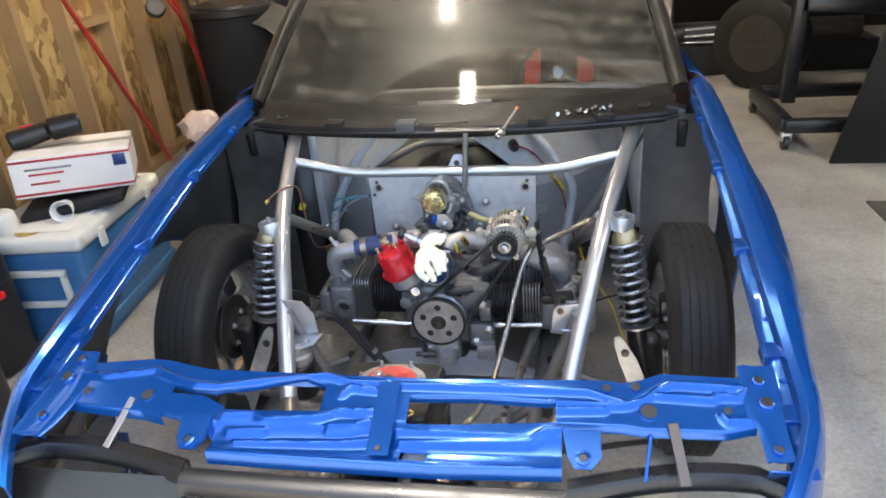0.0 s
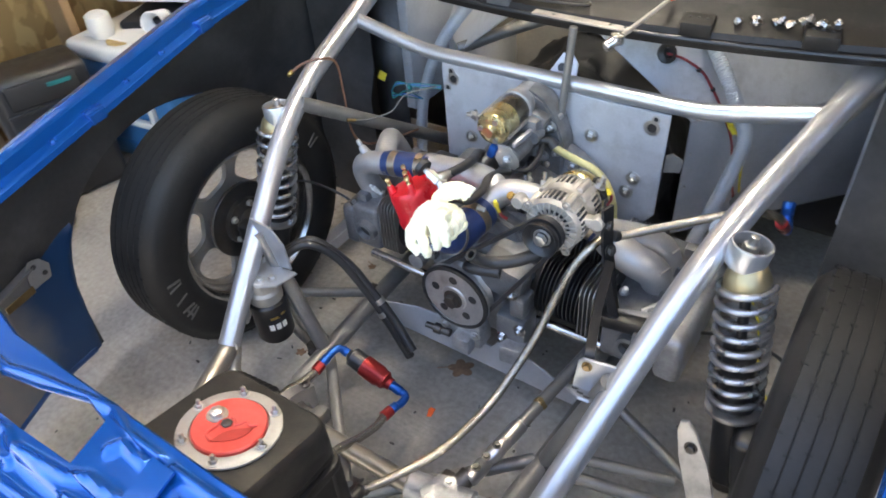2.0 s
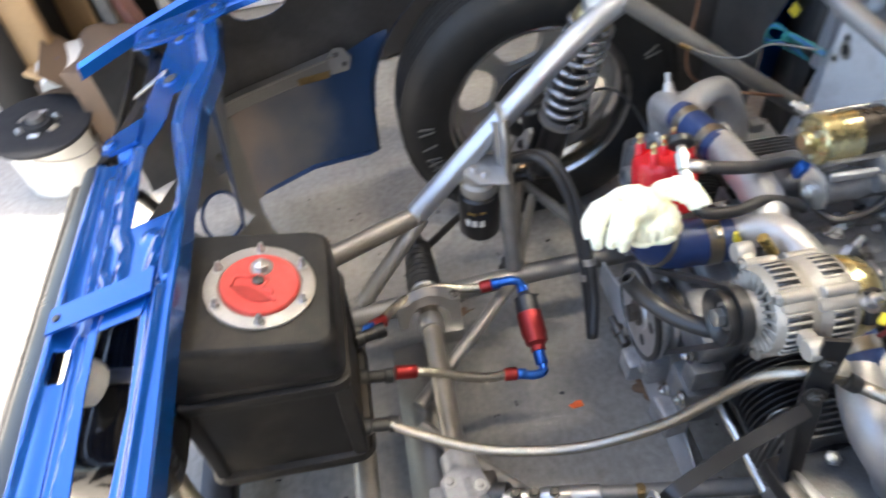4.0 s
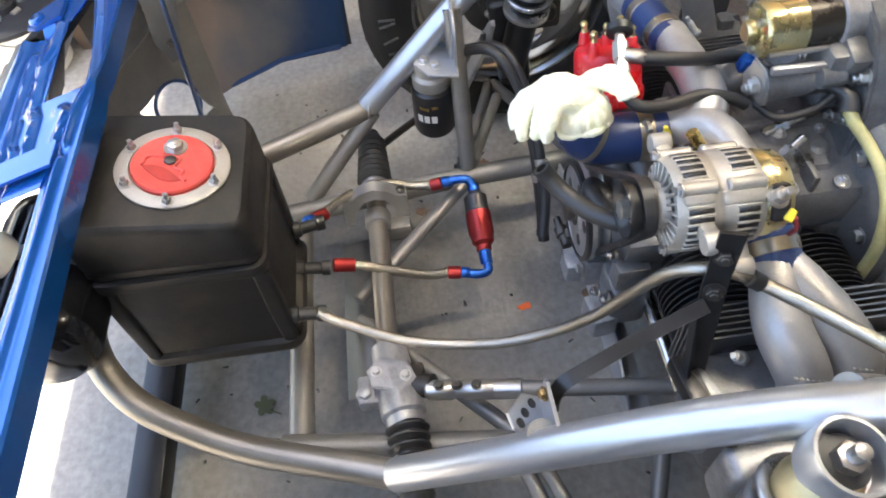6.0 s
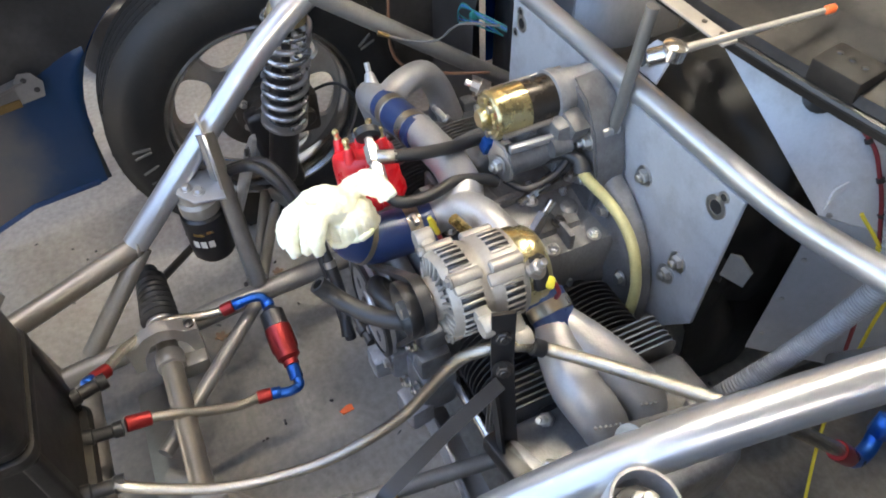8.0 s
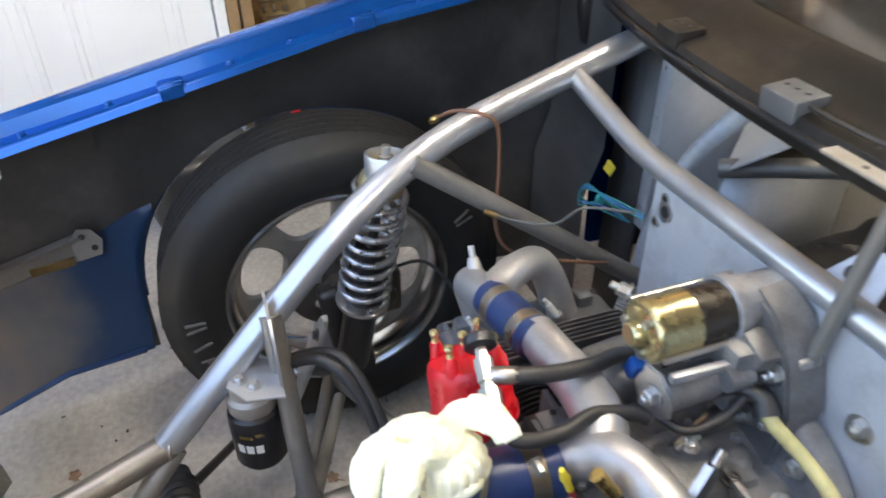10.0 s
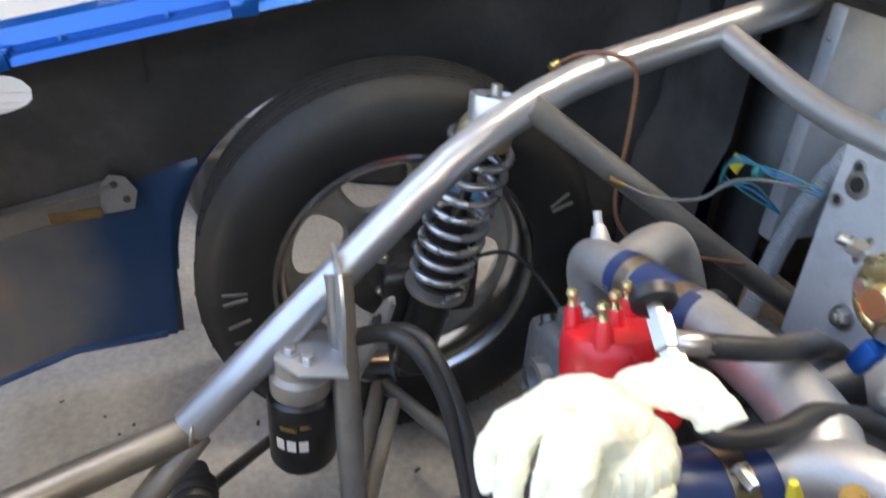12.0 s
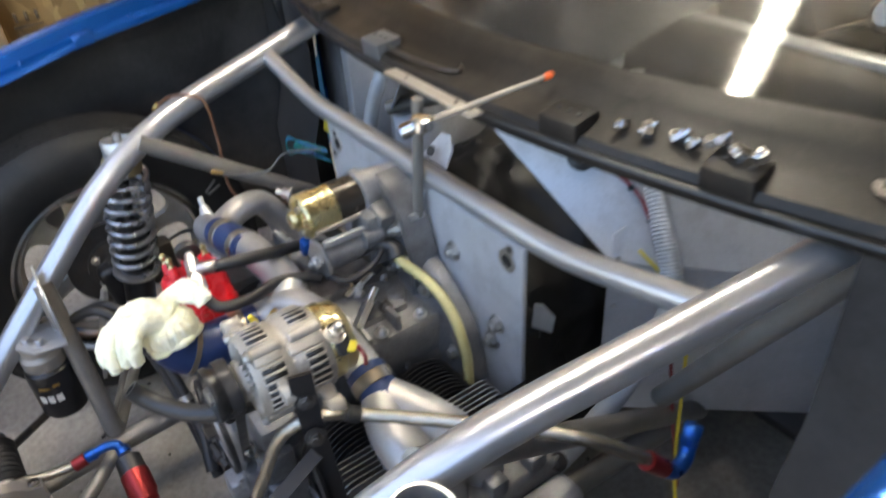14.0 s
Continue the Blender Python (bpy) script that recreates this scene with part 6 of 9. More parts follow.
for k in range(6):
    a = radians(60 * k)
    part("ring_stud", hexbolt(B(), cm @ Vector((0.0628 * math.cos(a), 0.0628 * math.sin(a), 0.005)), cn, 0.0058, 0.006, True, 0.009), steel, cell)
for x, y in ((-0.072, 0.985), (0.060, 0.975)):
    part("grommet", lathe(B(), [(0.016, 0), (0.016, 0.003), (0.009, 0.004), (0.008, 0.0005)], place((x, y, 0.5665), cn), 18), brass if x > 0 else dark_steel, cell)
for x, z in ((-0.088, 0.285), (-0.036, 0.248), (0.080, 0.290)):
    part("outlet_fitting", lathe(B(), [(0.014, 0), (0.014, 0.012), (0.0105, 0.014), (0.0105, 0.040), (0.013, 0.042), (0.013, 0.055)], place((x, 1.182, z), (-0.35 if x < -0.08 else 0.0, 1, -0.15)), 12), black_plastic, cell)


# ---- fuel line with filter ----
fuel = thing("fuel_line", "braided fuel hose with red and blue fittings and an inline filter", "hose", (-0.1, 1.45, 0.15))


def fitting(a, b, r, mat, name, hexed=True):
    bm = rod(B(), a, b, r, None, 6 if hexed else 18, 0.0015)
    return part(name, bm, mat, fuel)


F0, F1 = Vector((-0.226, 1.505, 0.197)), Vector((-0.060, 1.508, 0.140))
fd = (F1 - F0).normalized()
L = (F1 - F0).length
part("filter_body", lathe(B(), [(0.010, 0.022), (0.013, 0.026), (0.0220, 0.034), (0.0220, 0.066), (0.0200, 0.068)], place(F0, fd), 22), black_plastic, fuel, "black anodised filter end")
part("filter_sleeve", lathe(B(), [(0.0210, 0.064), (0.0240, 0.066), (0.0240, 0.108), (0.0210, 0.115), (0.0210, 0.125), (0.0140, 0.132), (0.0140, L - 0.034)], place(F0, fd), 24), red_fit, fuel, "red anodised filter sleeve")
part("elbow", sweep(B(), spline([F0 + Vector((-0.002, -0.045, 0.006)), F0 + Vector((0.0, -0.022, 0.010)), F0 + Vector((0.004, -0.006, 0.006)), F0 + fd * 0.016]), 0.0085, 14), blue_fit, fuel, "blue anodised elbow")
fitting(F0 + fd * 0.006, F0 + fd * 0.024, 0.0115, blue_fit, "elbow_nut")
fitting(F0 + Vector((-0.002, -0.040, 0.006)), F0 + Vector((-0.003, -0.058, 0.003)), 0.0112, blue_fit, "elbow_nut")
fitting(F0 + Vector((-0.003, -0.058, 0.003)), F0 + Vector((-0.004, -0.080, -0.002)), 0.0120, red_fit, "socket", False)
part("elbow", sweep(B(), spline([F1 - fd * 0.016, F1 + fd * 0.004, F1 + Vector((0.010, -0.018, 0.0)), F1 + Vector((0.006, -0.040, 0.002))]), 0.0085, 14), blue_fit, fuel, "blue anodised elbow")
fitting(F1 - fd * 0.040, F1 - fd * 0.008, 0.0118, blue_fit, "elbow_nut")
fitting(F1 + Vector((0.006, -0.034, 0.002)), F1 + Vector((0.004, -0.050, 0.004)), 0.0112, blue_fit, "elbow_nut")
fitting(F1 + Vector((0.004, -0.050, 0.004)), F1 + Vector((0.002, -0.074, 0.006)), 0.0120, red_fit, "socket", False)
part("braided_hose", sweep(B(), spline([F1 + Vector((0.002, -0.070, 0.006)), (-0.050, 1.40, 0.158), (-0.046, 1.34, 0.190), (-0.045, 1.30, 0.215), (-0.045, 1.268, 0.228)], 8), 0.0088, 14), braid_mat, fuel)
fitting((-0.045, 1.276, 0.226), (-0.042, 1.240, 0.237), 0.0125, red_fit, "socket", False)
part("braided_hose", sweep(B(), spline([F0 + Vector((-0.004, -0.078, -0.002)), (-0.232, 1.385, 0.200), (-0.232, 1.335, 0.216), (-0.195, 1.270, 0.235), (-0.132, 1.222, 0.260)], 8), 0.0085, 14), braid_mat, fuel)
fitting((-0.142, 1.234, 0.256), (-0.124, 1.212, 0.266), 0.0120, red_fit, "socket", False)
fitting((-0.124, 1.212, 0.266), (-0.110, 1.204, 0.274), 0.0125, blue_fit, "elbow_nut")

# long braided line from the cell over the engine bracket to the rear
line = thing("braided_line", "long braided steel line looping past the alternator", "hose", (0.2, 1.6, 0.35))
part("braid", sweep(B(), spline([(0.082, 1.225, 0.288), (0.100, 1.262, 0.276), (0.142, 1.36, 0.268), (0.168, 1.475, 0.275), (0.182, 1.555, 0.308), (0.203, 1.610, 0.375), (0.217, 1.642, 0.438), (0.240, 1.668, 0.515), (0.258, 1.693, 0.548), (0.270, 1.730, 0.550), (0.284, 1.770, 0.532), (0.36, 1.835, 0.542), (0.43, 1.885, 0.556), (0.48, 1.93, 0.552), (0.507, 1.975, 0.520), (0.515, 2.02, 0.475)], 8), 0.0082, 14), braid_mat, line)
part("clip", rod(B(), (0.276, 1.748, 0.544), (0.281, 1.760, 0.537), 0.0105, None, 14), hose_rubber, line)
part("line_socket", rod(B(), (0.512, 2.0, 0.493), (0.518, 2.028, 0.463), 0.012, None, 16, 0.001), red_fit, line)
part("line_elbow", sweep(B(), spline([(0.518, 2.026, 0.465), (0.522, 2.045, 0.448), (0.518, 2.07, 0.447), (0.51, 2.085, 0.46)]), 0.010, 12), blue_fit, line)
part("line_nut", rod(B(), (0.511, 2.083, 0.458), (0.508, 2.093, 0.482), 0.0125, None, 6), blue_fit, line)

# ---- spin-on oil filter under the shelf, with its two hoses ----
filt = thing("oil_filter", "black spin-on oil filter hanging from a bracket", "oil filter", (-0.36, 1.452, 0.2))
FC = Vector((-0.362, 1.452, 0.0))
part("canister", lathe(B(), [(0.020, 0.222), (0.036, 0.224), (0.0405, 0.232), (0.0405, 0.318), (0.039, 0.326), (0.034, 0.330)], place(FC, (0, 0, 1)), 36), black_paint, filt)
part("filter_head", lathe(B(), [(0.034, 0.331), (0.036, 0.334), (0.036, 0.356), (0.030, 0.362), (0.030, 0.386)], place(FC, (0, 0, 1)), 28), cast_light, filt)
for x, y in ((-0.334, 1.459), (-0.352, 1.441)):
    part("head_bolt", hexbolt(B(), (x, y, 0.392), (0, 0, 1), 0.0075, 0.007), steel, filt)
# plain light bars in place of the maker's mark
for k, (a0, wid, z) in enumerate(((-0.9, 0.26, 0.268), (-0.55, 0.26, 0.268), (-0.2, 0.26, 0.268), (-0.75, 0.5, 0.298), (-0.15, 0.3, 0.302))):
    bm = B()
    pts = []
    for i in range(7):
        a = a0 + wid * i / 6
        pts.append([FC + Vector((0.0411 * math.cos(a), 0.0411 * math.sin(a), z + q)) for q in (0.0, 0.016 if k < 3 else 0.006)])
    sheet(bm, pts, 0.0004)
    part("print_bar", bm, white_plastic if k < 3 else brass, filt)
hoses = thing("oil_hoses", "pair of black rubber oil hoses hanging beside the engine", "hose", (-0.25, 1.6, 0.1))
for pts, clamp in (([(-0.375, 1.485, 0.362), (-0.36, 1.52, 0.395), (-0.325, 1.564, 0.412), (-0.285, 1.60, 0.365), (-0.240, 1.618, 0.285), (-0.190, 1.628, 0.195), (-0.138, 1.631, 0.098)], 0.58), ([(-0.395, 1.492, 0.358), (-0.380, 1.535, 0.385), (-0.335, 1.585, 0.405), (-0.275, 1.618, 0.345), (-0.225, 1.630, 0.27), (-0.170, 1.634, 0.19), (-0.120, 1.622, 0.135)], 0.50)):
    path = spline(pts, 8)
    hose = part("hose", sweep(B(), path, 0.0092, 16, True, 0.6), hose_rubber, hoses)
    k = int(len(path) * (clamp + 0.22))
    part("sleeve", sweep(B(), path[k:], 0.0112, 16, True, 0.75), hose_rubber, hose)
    part("hose_clamp", rod(B(), path[k - 1], path[k], 0.0122, None, 16), steel, hose)

part("vent_ring", lathe(B(), [(0.010, 0.0), (0.016, 0.0), (0.017, 0.003), (0.015, 0.005), (0.010, 0.004)], pose(0.026, 0.988, 0.551), 24), steel, cell, "pale vent ring")
part("vent_plug", lathe(B(), [(0.010, 0.0), (0.010, 0.003)], pose(0.026, 0.988, 0.551), 18), blue_fit, cell)

# ---- engine ----
engine = thing("engine", "dirty grey air-cooled flat-four engine bolted to the plate", "engine", (0, 1.85, 0.2))
CR = Vector((-0.004, 1.642, 0.345))

# crankcase: two bevelled halves with a seam flange, ribs and a sump
bm = slab(B(), -0.118, 0.118, 1.715, 1.985, 0.225, 0.445, 0.022, 3)
case = part("crankcase", bm, cast_dark, engine)
part("top_cover", prism(B(), [(-0.11, 0.40), (0.11, 0.40), (0.075, 0.475), (0.03, 0.492), (-0.075, 0.492), (-0.10, 0.46)], 0.20, place((0, 1.955, 0), (0, -1, 0), (1, 0, 0)), 0.006), cast_dark, case)
part("sump", slab(B(), -0.095, 0.095, 1.74, 1.97, 0.17, 0.222, 0.02, 3), cast_dark, case)
part("nose_cover", slab(B(), -0.085, 0.085, 1.685, 1.713, 0.245, 0.43, 0.012, 3), cast_dark, case)
for y in (1.79, 1.85, 1.92):
    part("case_rib", box(B(), (0.22, 0.010, 0.10), pose(0, y, 0.44), 0.004), cast_dark, case)
for x in (-0.119, 0.119):
    for y in (1.75, 1.80, 1.86, 1.92):
        part("case_rib", box(B(), (0.012, 0.008, 0.15), pose(x, y, 0.33), 0.003), cast_dark, case)
part("case_seam", box(B(), (0.012, 0.255, 0.018), pose(0.012, 1.855, 0.497), 0.004), cast_dark, case)
for y, z in ((1.765, 0.492), (1.83, 0.492), (1.90, 0.492)):
    part("seam_nut", hexbolt(B(), (0.026, y, z), (0, 0, 1), 0.007, 0.008, True, 0.004), steel, case)
for x, y in ((-0.062, 1.945), (0.06, 1.80), (0.072, 1.92), (-0.07, 1.78)):
    part("case_nut", hexbolt(B(), (x, y, 0.482), (0, 0.1, 1), 0.008, 0.008, True, 0.004), dark_steel, case)
part("top_flat", prism(B(), [(0.010, 0.42), (0.119, 0.40), (0.119, 0.452), (0.112, 0.462), (0.060, 0.470), (0.010, 0.478)], 0.235, place((0, 1.998, 0), (0, -1, 0), (1, 0, 0)), 0.004), cast_dark, case)
for y, h in ((1.80, 0.012), (1.868, 0.018)):
    part("top_rib", box(B(), (0.096, 0.009, h), pose(0.064, y, 0.466 + h / 3, 0, 7, 0), 0.003), cast_dark, case)
part("pipe_boss", lathe(B(), [(0.017, 0.0), (0.017, 0.012), (0.013, 0.016), (0.008, 0.017)], place((0.045, 1.95, 0.470), (0.07, 0, 1)), 18), cast_dark, case)
for x, y in ((0.106, 1.80), (0.106, 1.89), (0.106, 1.96), (0.05, 1.955), (0.045, 1.83)):
    part("case_nut", hexbolt(B(), (x, y, 0.470), (0.1, 0, 1), 0.0075, 0.008, True, 0.005), steel, case)
part("sender_body", rod(rod(B(), (0.078, 1.865, 0.474), (0.062, 1.90, 0.500), 0.010, None, 6, 0.001), (0.062, 1.90, 0.500), (0.054, 1.917, 0.512), 0.007, None, 14, 0.002), chrome, case)
bm = box(B(), (0.085, 0.085, 0.055), pose(-0.096, 1.884, 0.497, 0, 0, 6), 0.018, 3)
box(bm, (0.05, 0.05, 0.02), pose(0.0, 1.83, 0.495, 0, 0, 6), 0.008)
flt = part("breather_box", bm, cast_dark, engine)
part("breather_nut", hexbolt(B(), (0.008, 1.826, 0.505), (0, 0, 1), 0.008, 0.008), dark_steel, flt)
part("oil_sender", lathe(rod(B(), (0.022, 1.878, 0.492), (0.010, 1.935, 0.508), 0.0085, None, 14, 0.002), [(0.011, 0.018), (0.011, 0.034)], place((0.022, 1.878, 0.492), (-0.012, 0.057, 0.016)), 6), chrome, engine, "bright plated sender")
part("sender_tip", rod(B(), (0.010, 1.935, 0.508), (0.007, 1.952, 0.512), 0.010, None, 14, 0.002), black_plastic, engine)
part("side_bolt", hexbolt(B(), (0.093, 2.0, 0.416), (0.3, -0.8, 0.4), 0.011, 0.010), chrome, engine)
# bell housing, with the starter's boss on top
bm = lathe(B(), [(0.120, 0.0), (0.128, 0.045), (0.160, 0.055), (0.178, 0.062), (0.186, 0.075), (0.186, 0.090), (0.180, 0.094)], place((0.0, 1.935, 0.355), (0, 1, 0)), 48)
prism(bm, [(-0.10, 0.46), (0.065, 0.46), (0.065, 0.545), (0.045, 0.600), (0.015, 0.640), (-0.02, 0.655), (-0.06, 0.645), (-0.08, 0.60), (-0.095, 0.54)], 0.050, place((0, 2.027, 0), (0, -1, 0), (1, 0, 0)), 0.004)
bell = part("bell_housing", bm, cast_dark, engine)
for a in (20, 58, 122, 160):
    q = radians(a)
    part("bell_bolt", hexbolt(B(), (0.165 * math.cos(q), 1.985, 0.355 + 0.165 * math.sin(q)), (0, -1, 0), 0.009, 0.009), steel, bell)
for x, z in ((0.035, 0.585), (0.052, 0.53), (0.02, 0.51), (-0.08, 0.53)):
    part("boss_bolt", hexbolt(B(), (x, 1.977, z), (0, -1, 0), 0.009, 0.010, True, 0.008), steel, bell)
part("timing_hose", sweep(B(), spline([(0.050, 1.960, 0.552), (0.064, 1.966, 0.540), (0.092, 1.984, 0.517), (0.132, 1.986, 0.505), (0.163, 1.986, 0.481), (0.183, 1.986, 0.440), (0.189, 1.986, 0.405), (0.189, 1.986, 0.34)], 8), 0.0082, 14), yellow_hose, engine, "yellowed clear vinyl hose")
part("cable_boot", sweep(B(), spline([(0.008, 1.915, 0.548), (0.02, 1.945, 0.562), (0.040, 1.962, 0.560), (0.056, 1.960, 0.548)]), lambda f: 0.006 + 0.008 * f, 12), hose_rubber, engine)
part("starter_cable", sweep(B(), spline([(0.006, 1.862, 0.535), (0.03, 1.885, 0.528), (0.035, 1.925, 0.54), (0.03, 1.95, 0.558)]), 0.0055, 10), hose_rubber, engine)

# starter motor
starter = part("starter_motor", lathe(B(), [(0.030, 0.040), (0.0345, 0.042), (0.0345, 0.098), (0.034, 0.100)], place((-0.036, 1.850, 0.622), (0, 1, 0.02)), 36), starter_brown, engine, "dark painted starter body")
part("gold_end", lathe(B(), [(0.011, -0.002), (0.013, 0.0), (0.026, 0.001), (0.033, 0.003), (0.0355, 0.007), (0.0358, 0.009), (0.0352, 0.011), (0.0352, 0.056), (0.034, 0.057)], place((-0.036, 1.850, 0.622), (0, 1, 0.02)), 36), gold_zinc, starter, "gold-zinc end cover")
part("end_cup", lathe(B(), [(0.0115, -0.012), (0.0135, -0.010), (0.0145, -0.003)], place((-0.036, 1.850, 0.622), (0, 1, 0.02)), 24), gold_zinc, starter)
for a0 in (0, 120, 240):
    arc = [place((-0.036, 1.850, 0.622), (0, 1, 0.02), (1, 0, 0)) @ Vector((0.0235 * math.cos(radians(a0 + 8 * j)), 0.0235 * math.sin(radians(a0 + 8 * j)), 0.003)) for j in range(-3, 4)]
    part("end_hump", sweep(B(), arc, 0.0052, 10), gold_zinc, starter)
for a in (60, 180, 300):
    q = radians(a)
    part("end_screw", lathe(B(), [(0.0055, -0.004), (0.0055, 0.0), (0.005, 0.002)], place((-0.036 + 0.023 * math.cos(q), 1.850, 0.622 + 0.023 * math.sin(q)), (0, 1, 0.02)), 12), steel, starter)
for dx, dz in ((0.0345, -0.014), (-0.0345, 0.014)):
    part("through_bolt", rod(B(), (-0.036 + dx, 1.86, 0.622 + dz), (-0.036 + dx, 1.99, 0.625 + dz), 0.0042, None, 10), steel, starter)
part("terminal", hexbolt(B(), (-0.078, 1.862, 0.64), (-0.6, -0.7, 0.3), 0.008, 0.012, True, 0.01), steel, starter)
sol = part("solenoid", prism(lathe(B(), [(0.016, 0.004), (0.0225, 0.006), (0.0225, 0.075), (0.026, 0.085), (0.026, 0.12)], place((-0.003, 1.860, 0.560), (0, 1, 0.02)), 28), [(-0.03, -0.030), (0.024, -0.034), (0.026, 0.0), (0.012, 0.022), (-0.028, 0.020)], 0.030, place((-0.003, 1.965, 0.560), (0, -1, 0), (1, 0, 0)), 0.004), cast_dark, starter, "dull grey solenoid body")
part("solenoid_plate", prism(B(), [(-0.018, 0.026), (0.006, 0.024), (0.026, 0.006), (0.030, -0.016), (0.020, -0.026), (-0.010, -0.024), (-0.024, -0.004)], 0.005, place((-0.008, 1.862, 0.562), (0.25, -1, 0.15), (1, 0, 0)), 0.002), steel, sol, "plated stamped end plate")
part("solenoid_stud", hexbolt(B(), (-0.003, 1.856, 0.558), (0.25, -1, 0.15), 0.010, 0.010, True, 0.006), steel, sol)
part("stay_bar", box(B(), (0.010, 0.120, 0.012), pose(0.012, 1.925, 0.592, 2, 0, -4), 0.003), cast, starter)
for p in ((0.046, 1.940, 0.515), (0.010, 1.905, 0.512)):
    part("housing_stud", hexbolt(B(), p, (0.5, -0.6, 0.6), 0.007, 0.008, False, 0.006), dark_steel, sol)
part("solenoid_boot", box(B(), (0.018, 0.02, 0.03), pose(-0.035, 1.856, 0.572, 0, 20, 0), 0.005), blue_fit, starter, "blue insulating boot")
part("drive_end", lathe(B(), [(0.033, 0.098), (0.0385, 0.100), (0.0385, 0.112), (0.034, 0.118), (0.031, 0.150), (0.028, 0.178)], place((-0.036, 1.850, 0.622), (0, 1, 0.02)), 32), cast, starter, "bare cast drive end")
bm = box(B(), (0.060, 0.05, 0.070), pose(-0.004, 1.955, 0.580, 0, 0, 0), 0.012)
box(bm, (0.042, 0.030, 0.036), pose(0.012, 1.965, 0.602, 0, 20, 0), 0.008)
lathe(bm, [(0.014, 0), (0.014, 0.03)], place((0.020, 1.925, 0.580), (0, 1, 0)), 14)
part("starter_nose", bm, cast_dark, starter)

# crank pulley and pump
pm = place(CR, (0, -1, 0))
pulley = part("crank_pulley", lathe(B(), [(0.02, -0.034), (0.070, -0.034), (0.076, -0.030), (0.0665, -0.022), (0.0665, -0.019), (0.079, -0.011), (0.079, 0.002), (0.0735, 0.004), (0.072, 0.001), (0.030, 0.001), (0.028, 0.004), (0.018, 0.005)], pm, 64), pulley_grey, engine, "bright steel crank pulley")
part("degree_ring", lathe(B(), [(0.0722, 0.0015), (0.0722, 0.0048), (0.0795, 0.0030), (0.0797, -0.0035), (0.0780, -0.0040)], pm, 64, False), black_paint, pulley, "black toothed outer ring")
for k in range(5):
    a = radians(90 + 72 * k)
    part("pulley_hole", lathe(B(), [(0.0095, 0.0008), (0.0095, 0.0016)], pm @ Matrix.Translation((0.047 * math.cos(a), 0.047 * math.sin(a), 0)), 18), black_plastic, pulley)
part("pulley_bolt", hexbolt(B(), CR + Vector((0, -0.005, 0)), (0, -1, 0), 0.0155, 0.014), dark_steel, pulley)
bm = box(B(), (0.10, 0.05, 0.07), pose(0.0, 1.675, 0.238), 0.01)
box(bm, (0.045, 0.07, 0.045), pose(0.012, 1.66, 0.222), 0.008)
pump = part("oil_pump", bm, cast, engine)
part("pump_outlet", lathe(B(), [(0.009, 0), (0.009, 0.02), (0.012, 0.022), (0.012, 0.038), (0.007, 0.04), (0.007, 0.06)], place((-0.02, 1.640, 0.232), (-1, -0.1, 0.05)), 12), dark_steel, pump)
for x in (-0.035, 0.04):
    part("pump_nut", hexbolt(B(), (x, 1.648, 0.25), (0, -1, 0), 0.008, 0.008), steel, pump)
# front of the case: cast bosses behind the pulley
fc = part("front_casting", box(B(), (0.10, 0.06, 0.075), pose(0.085, 1.70, 0.405, 0, 12, 0), 0.012), cast_dark, engine)
part("side_boss", box(B(), (0.035, 0.05, 0.05), pose(0.13, 1.685, 0.36, 0, 0, 0), 0.008), cast_dark, fc)
part("left_boss", box(B(), (0.05, 0.045, 0.03), pose(-0.09, 1.69, 0.41), 0.008), cast_dark, fc)
part("boss_stub", lathe(B(), [(0.018, 0), (0.018, 0.03), (0.012, 0.032)], place((-0.095, 1.67, 0.405), (0, -1, 0)), 16), cast_dark, fc)
part("lower_boss", box(B(), (0.07, 0.06, 0.085), pose(0.115, 1.69, 0.285, 0, 0, 0), 0.012), cast_dark, fc)
for x, y, z in ((0.075, 1.668, 0.43), (0.12, 1.662, 0.395), (0.14, 1.658, 0.31), (0.10, 1.658, 0.27), (-0.07, 1.667, 0.43)):
    part("casting_bolt", hexbolt(B(), (x, y, z), (0, -1, 0.1), 0.009, 0.009, True, 0.004), chrome, engine)
part("fuel_block", box(B(), (0.055, 0.04, 0.05), pose(0.128, 1.655, 0.245, 0, 0, 8), 0.008), cast, engine)

# cylinders with their fins, heads and covers
FINS = {}


def fin_mesh(kind, r):
    """One cooling fin: a thin bevelled plate across the cylinder's axis."""
    if kind not in FINS:
        bm = B()
        if kind == "round":
            lathe(bm, [(r - 0.001, -0.0013), (r, -0.0005), (r, 0.0005), (r - 0.001, 0.0013)], place((0, 0, 0), (1, 0, 0)), 32)
        else:
            prism(bm, rounded(0.066, 0.072, 0.02, 4), 0.0026, place((-0.0013, 0, 0), (1, 0, 0), (0, 1, 0)))
        me = bpy.data.meshes.new("fin")
        bmesh.ops.recalc_face_normals(bm, faces=bm.faces)
        bm.to_mesh(me)
        bm.free()
        me.materials.append(fin_black if kind == "round" else fin_edge)
        FINS[kind] = me
    return FINS[kind]


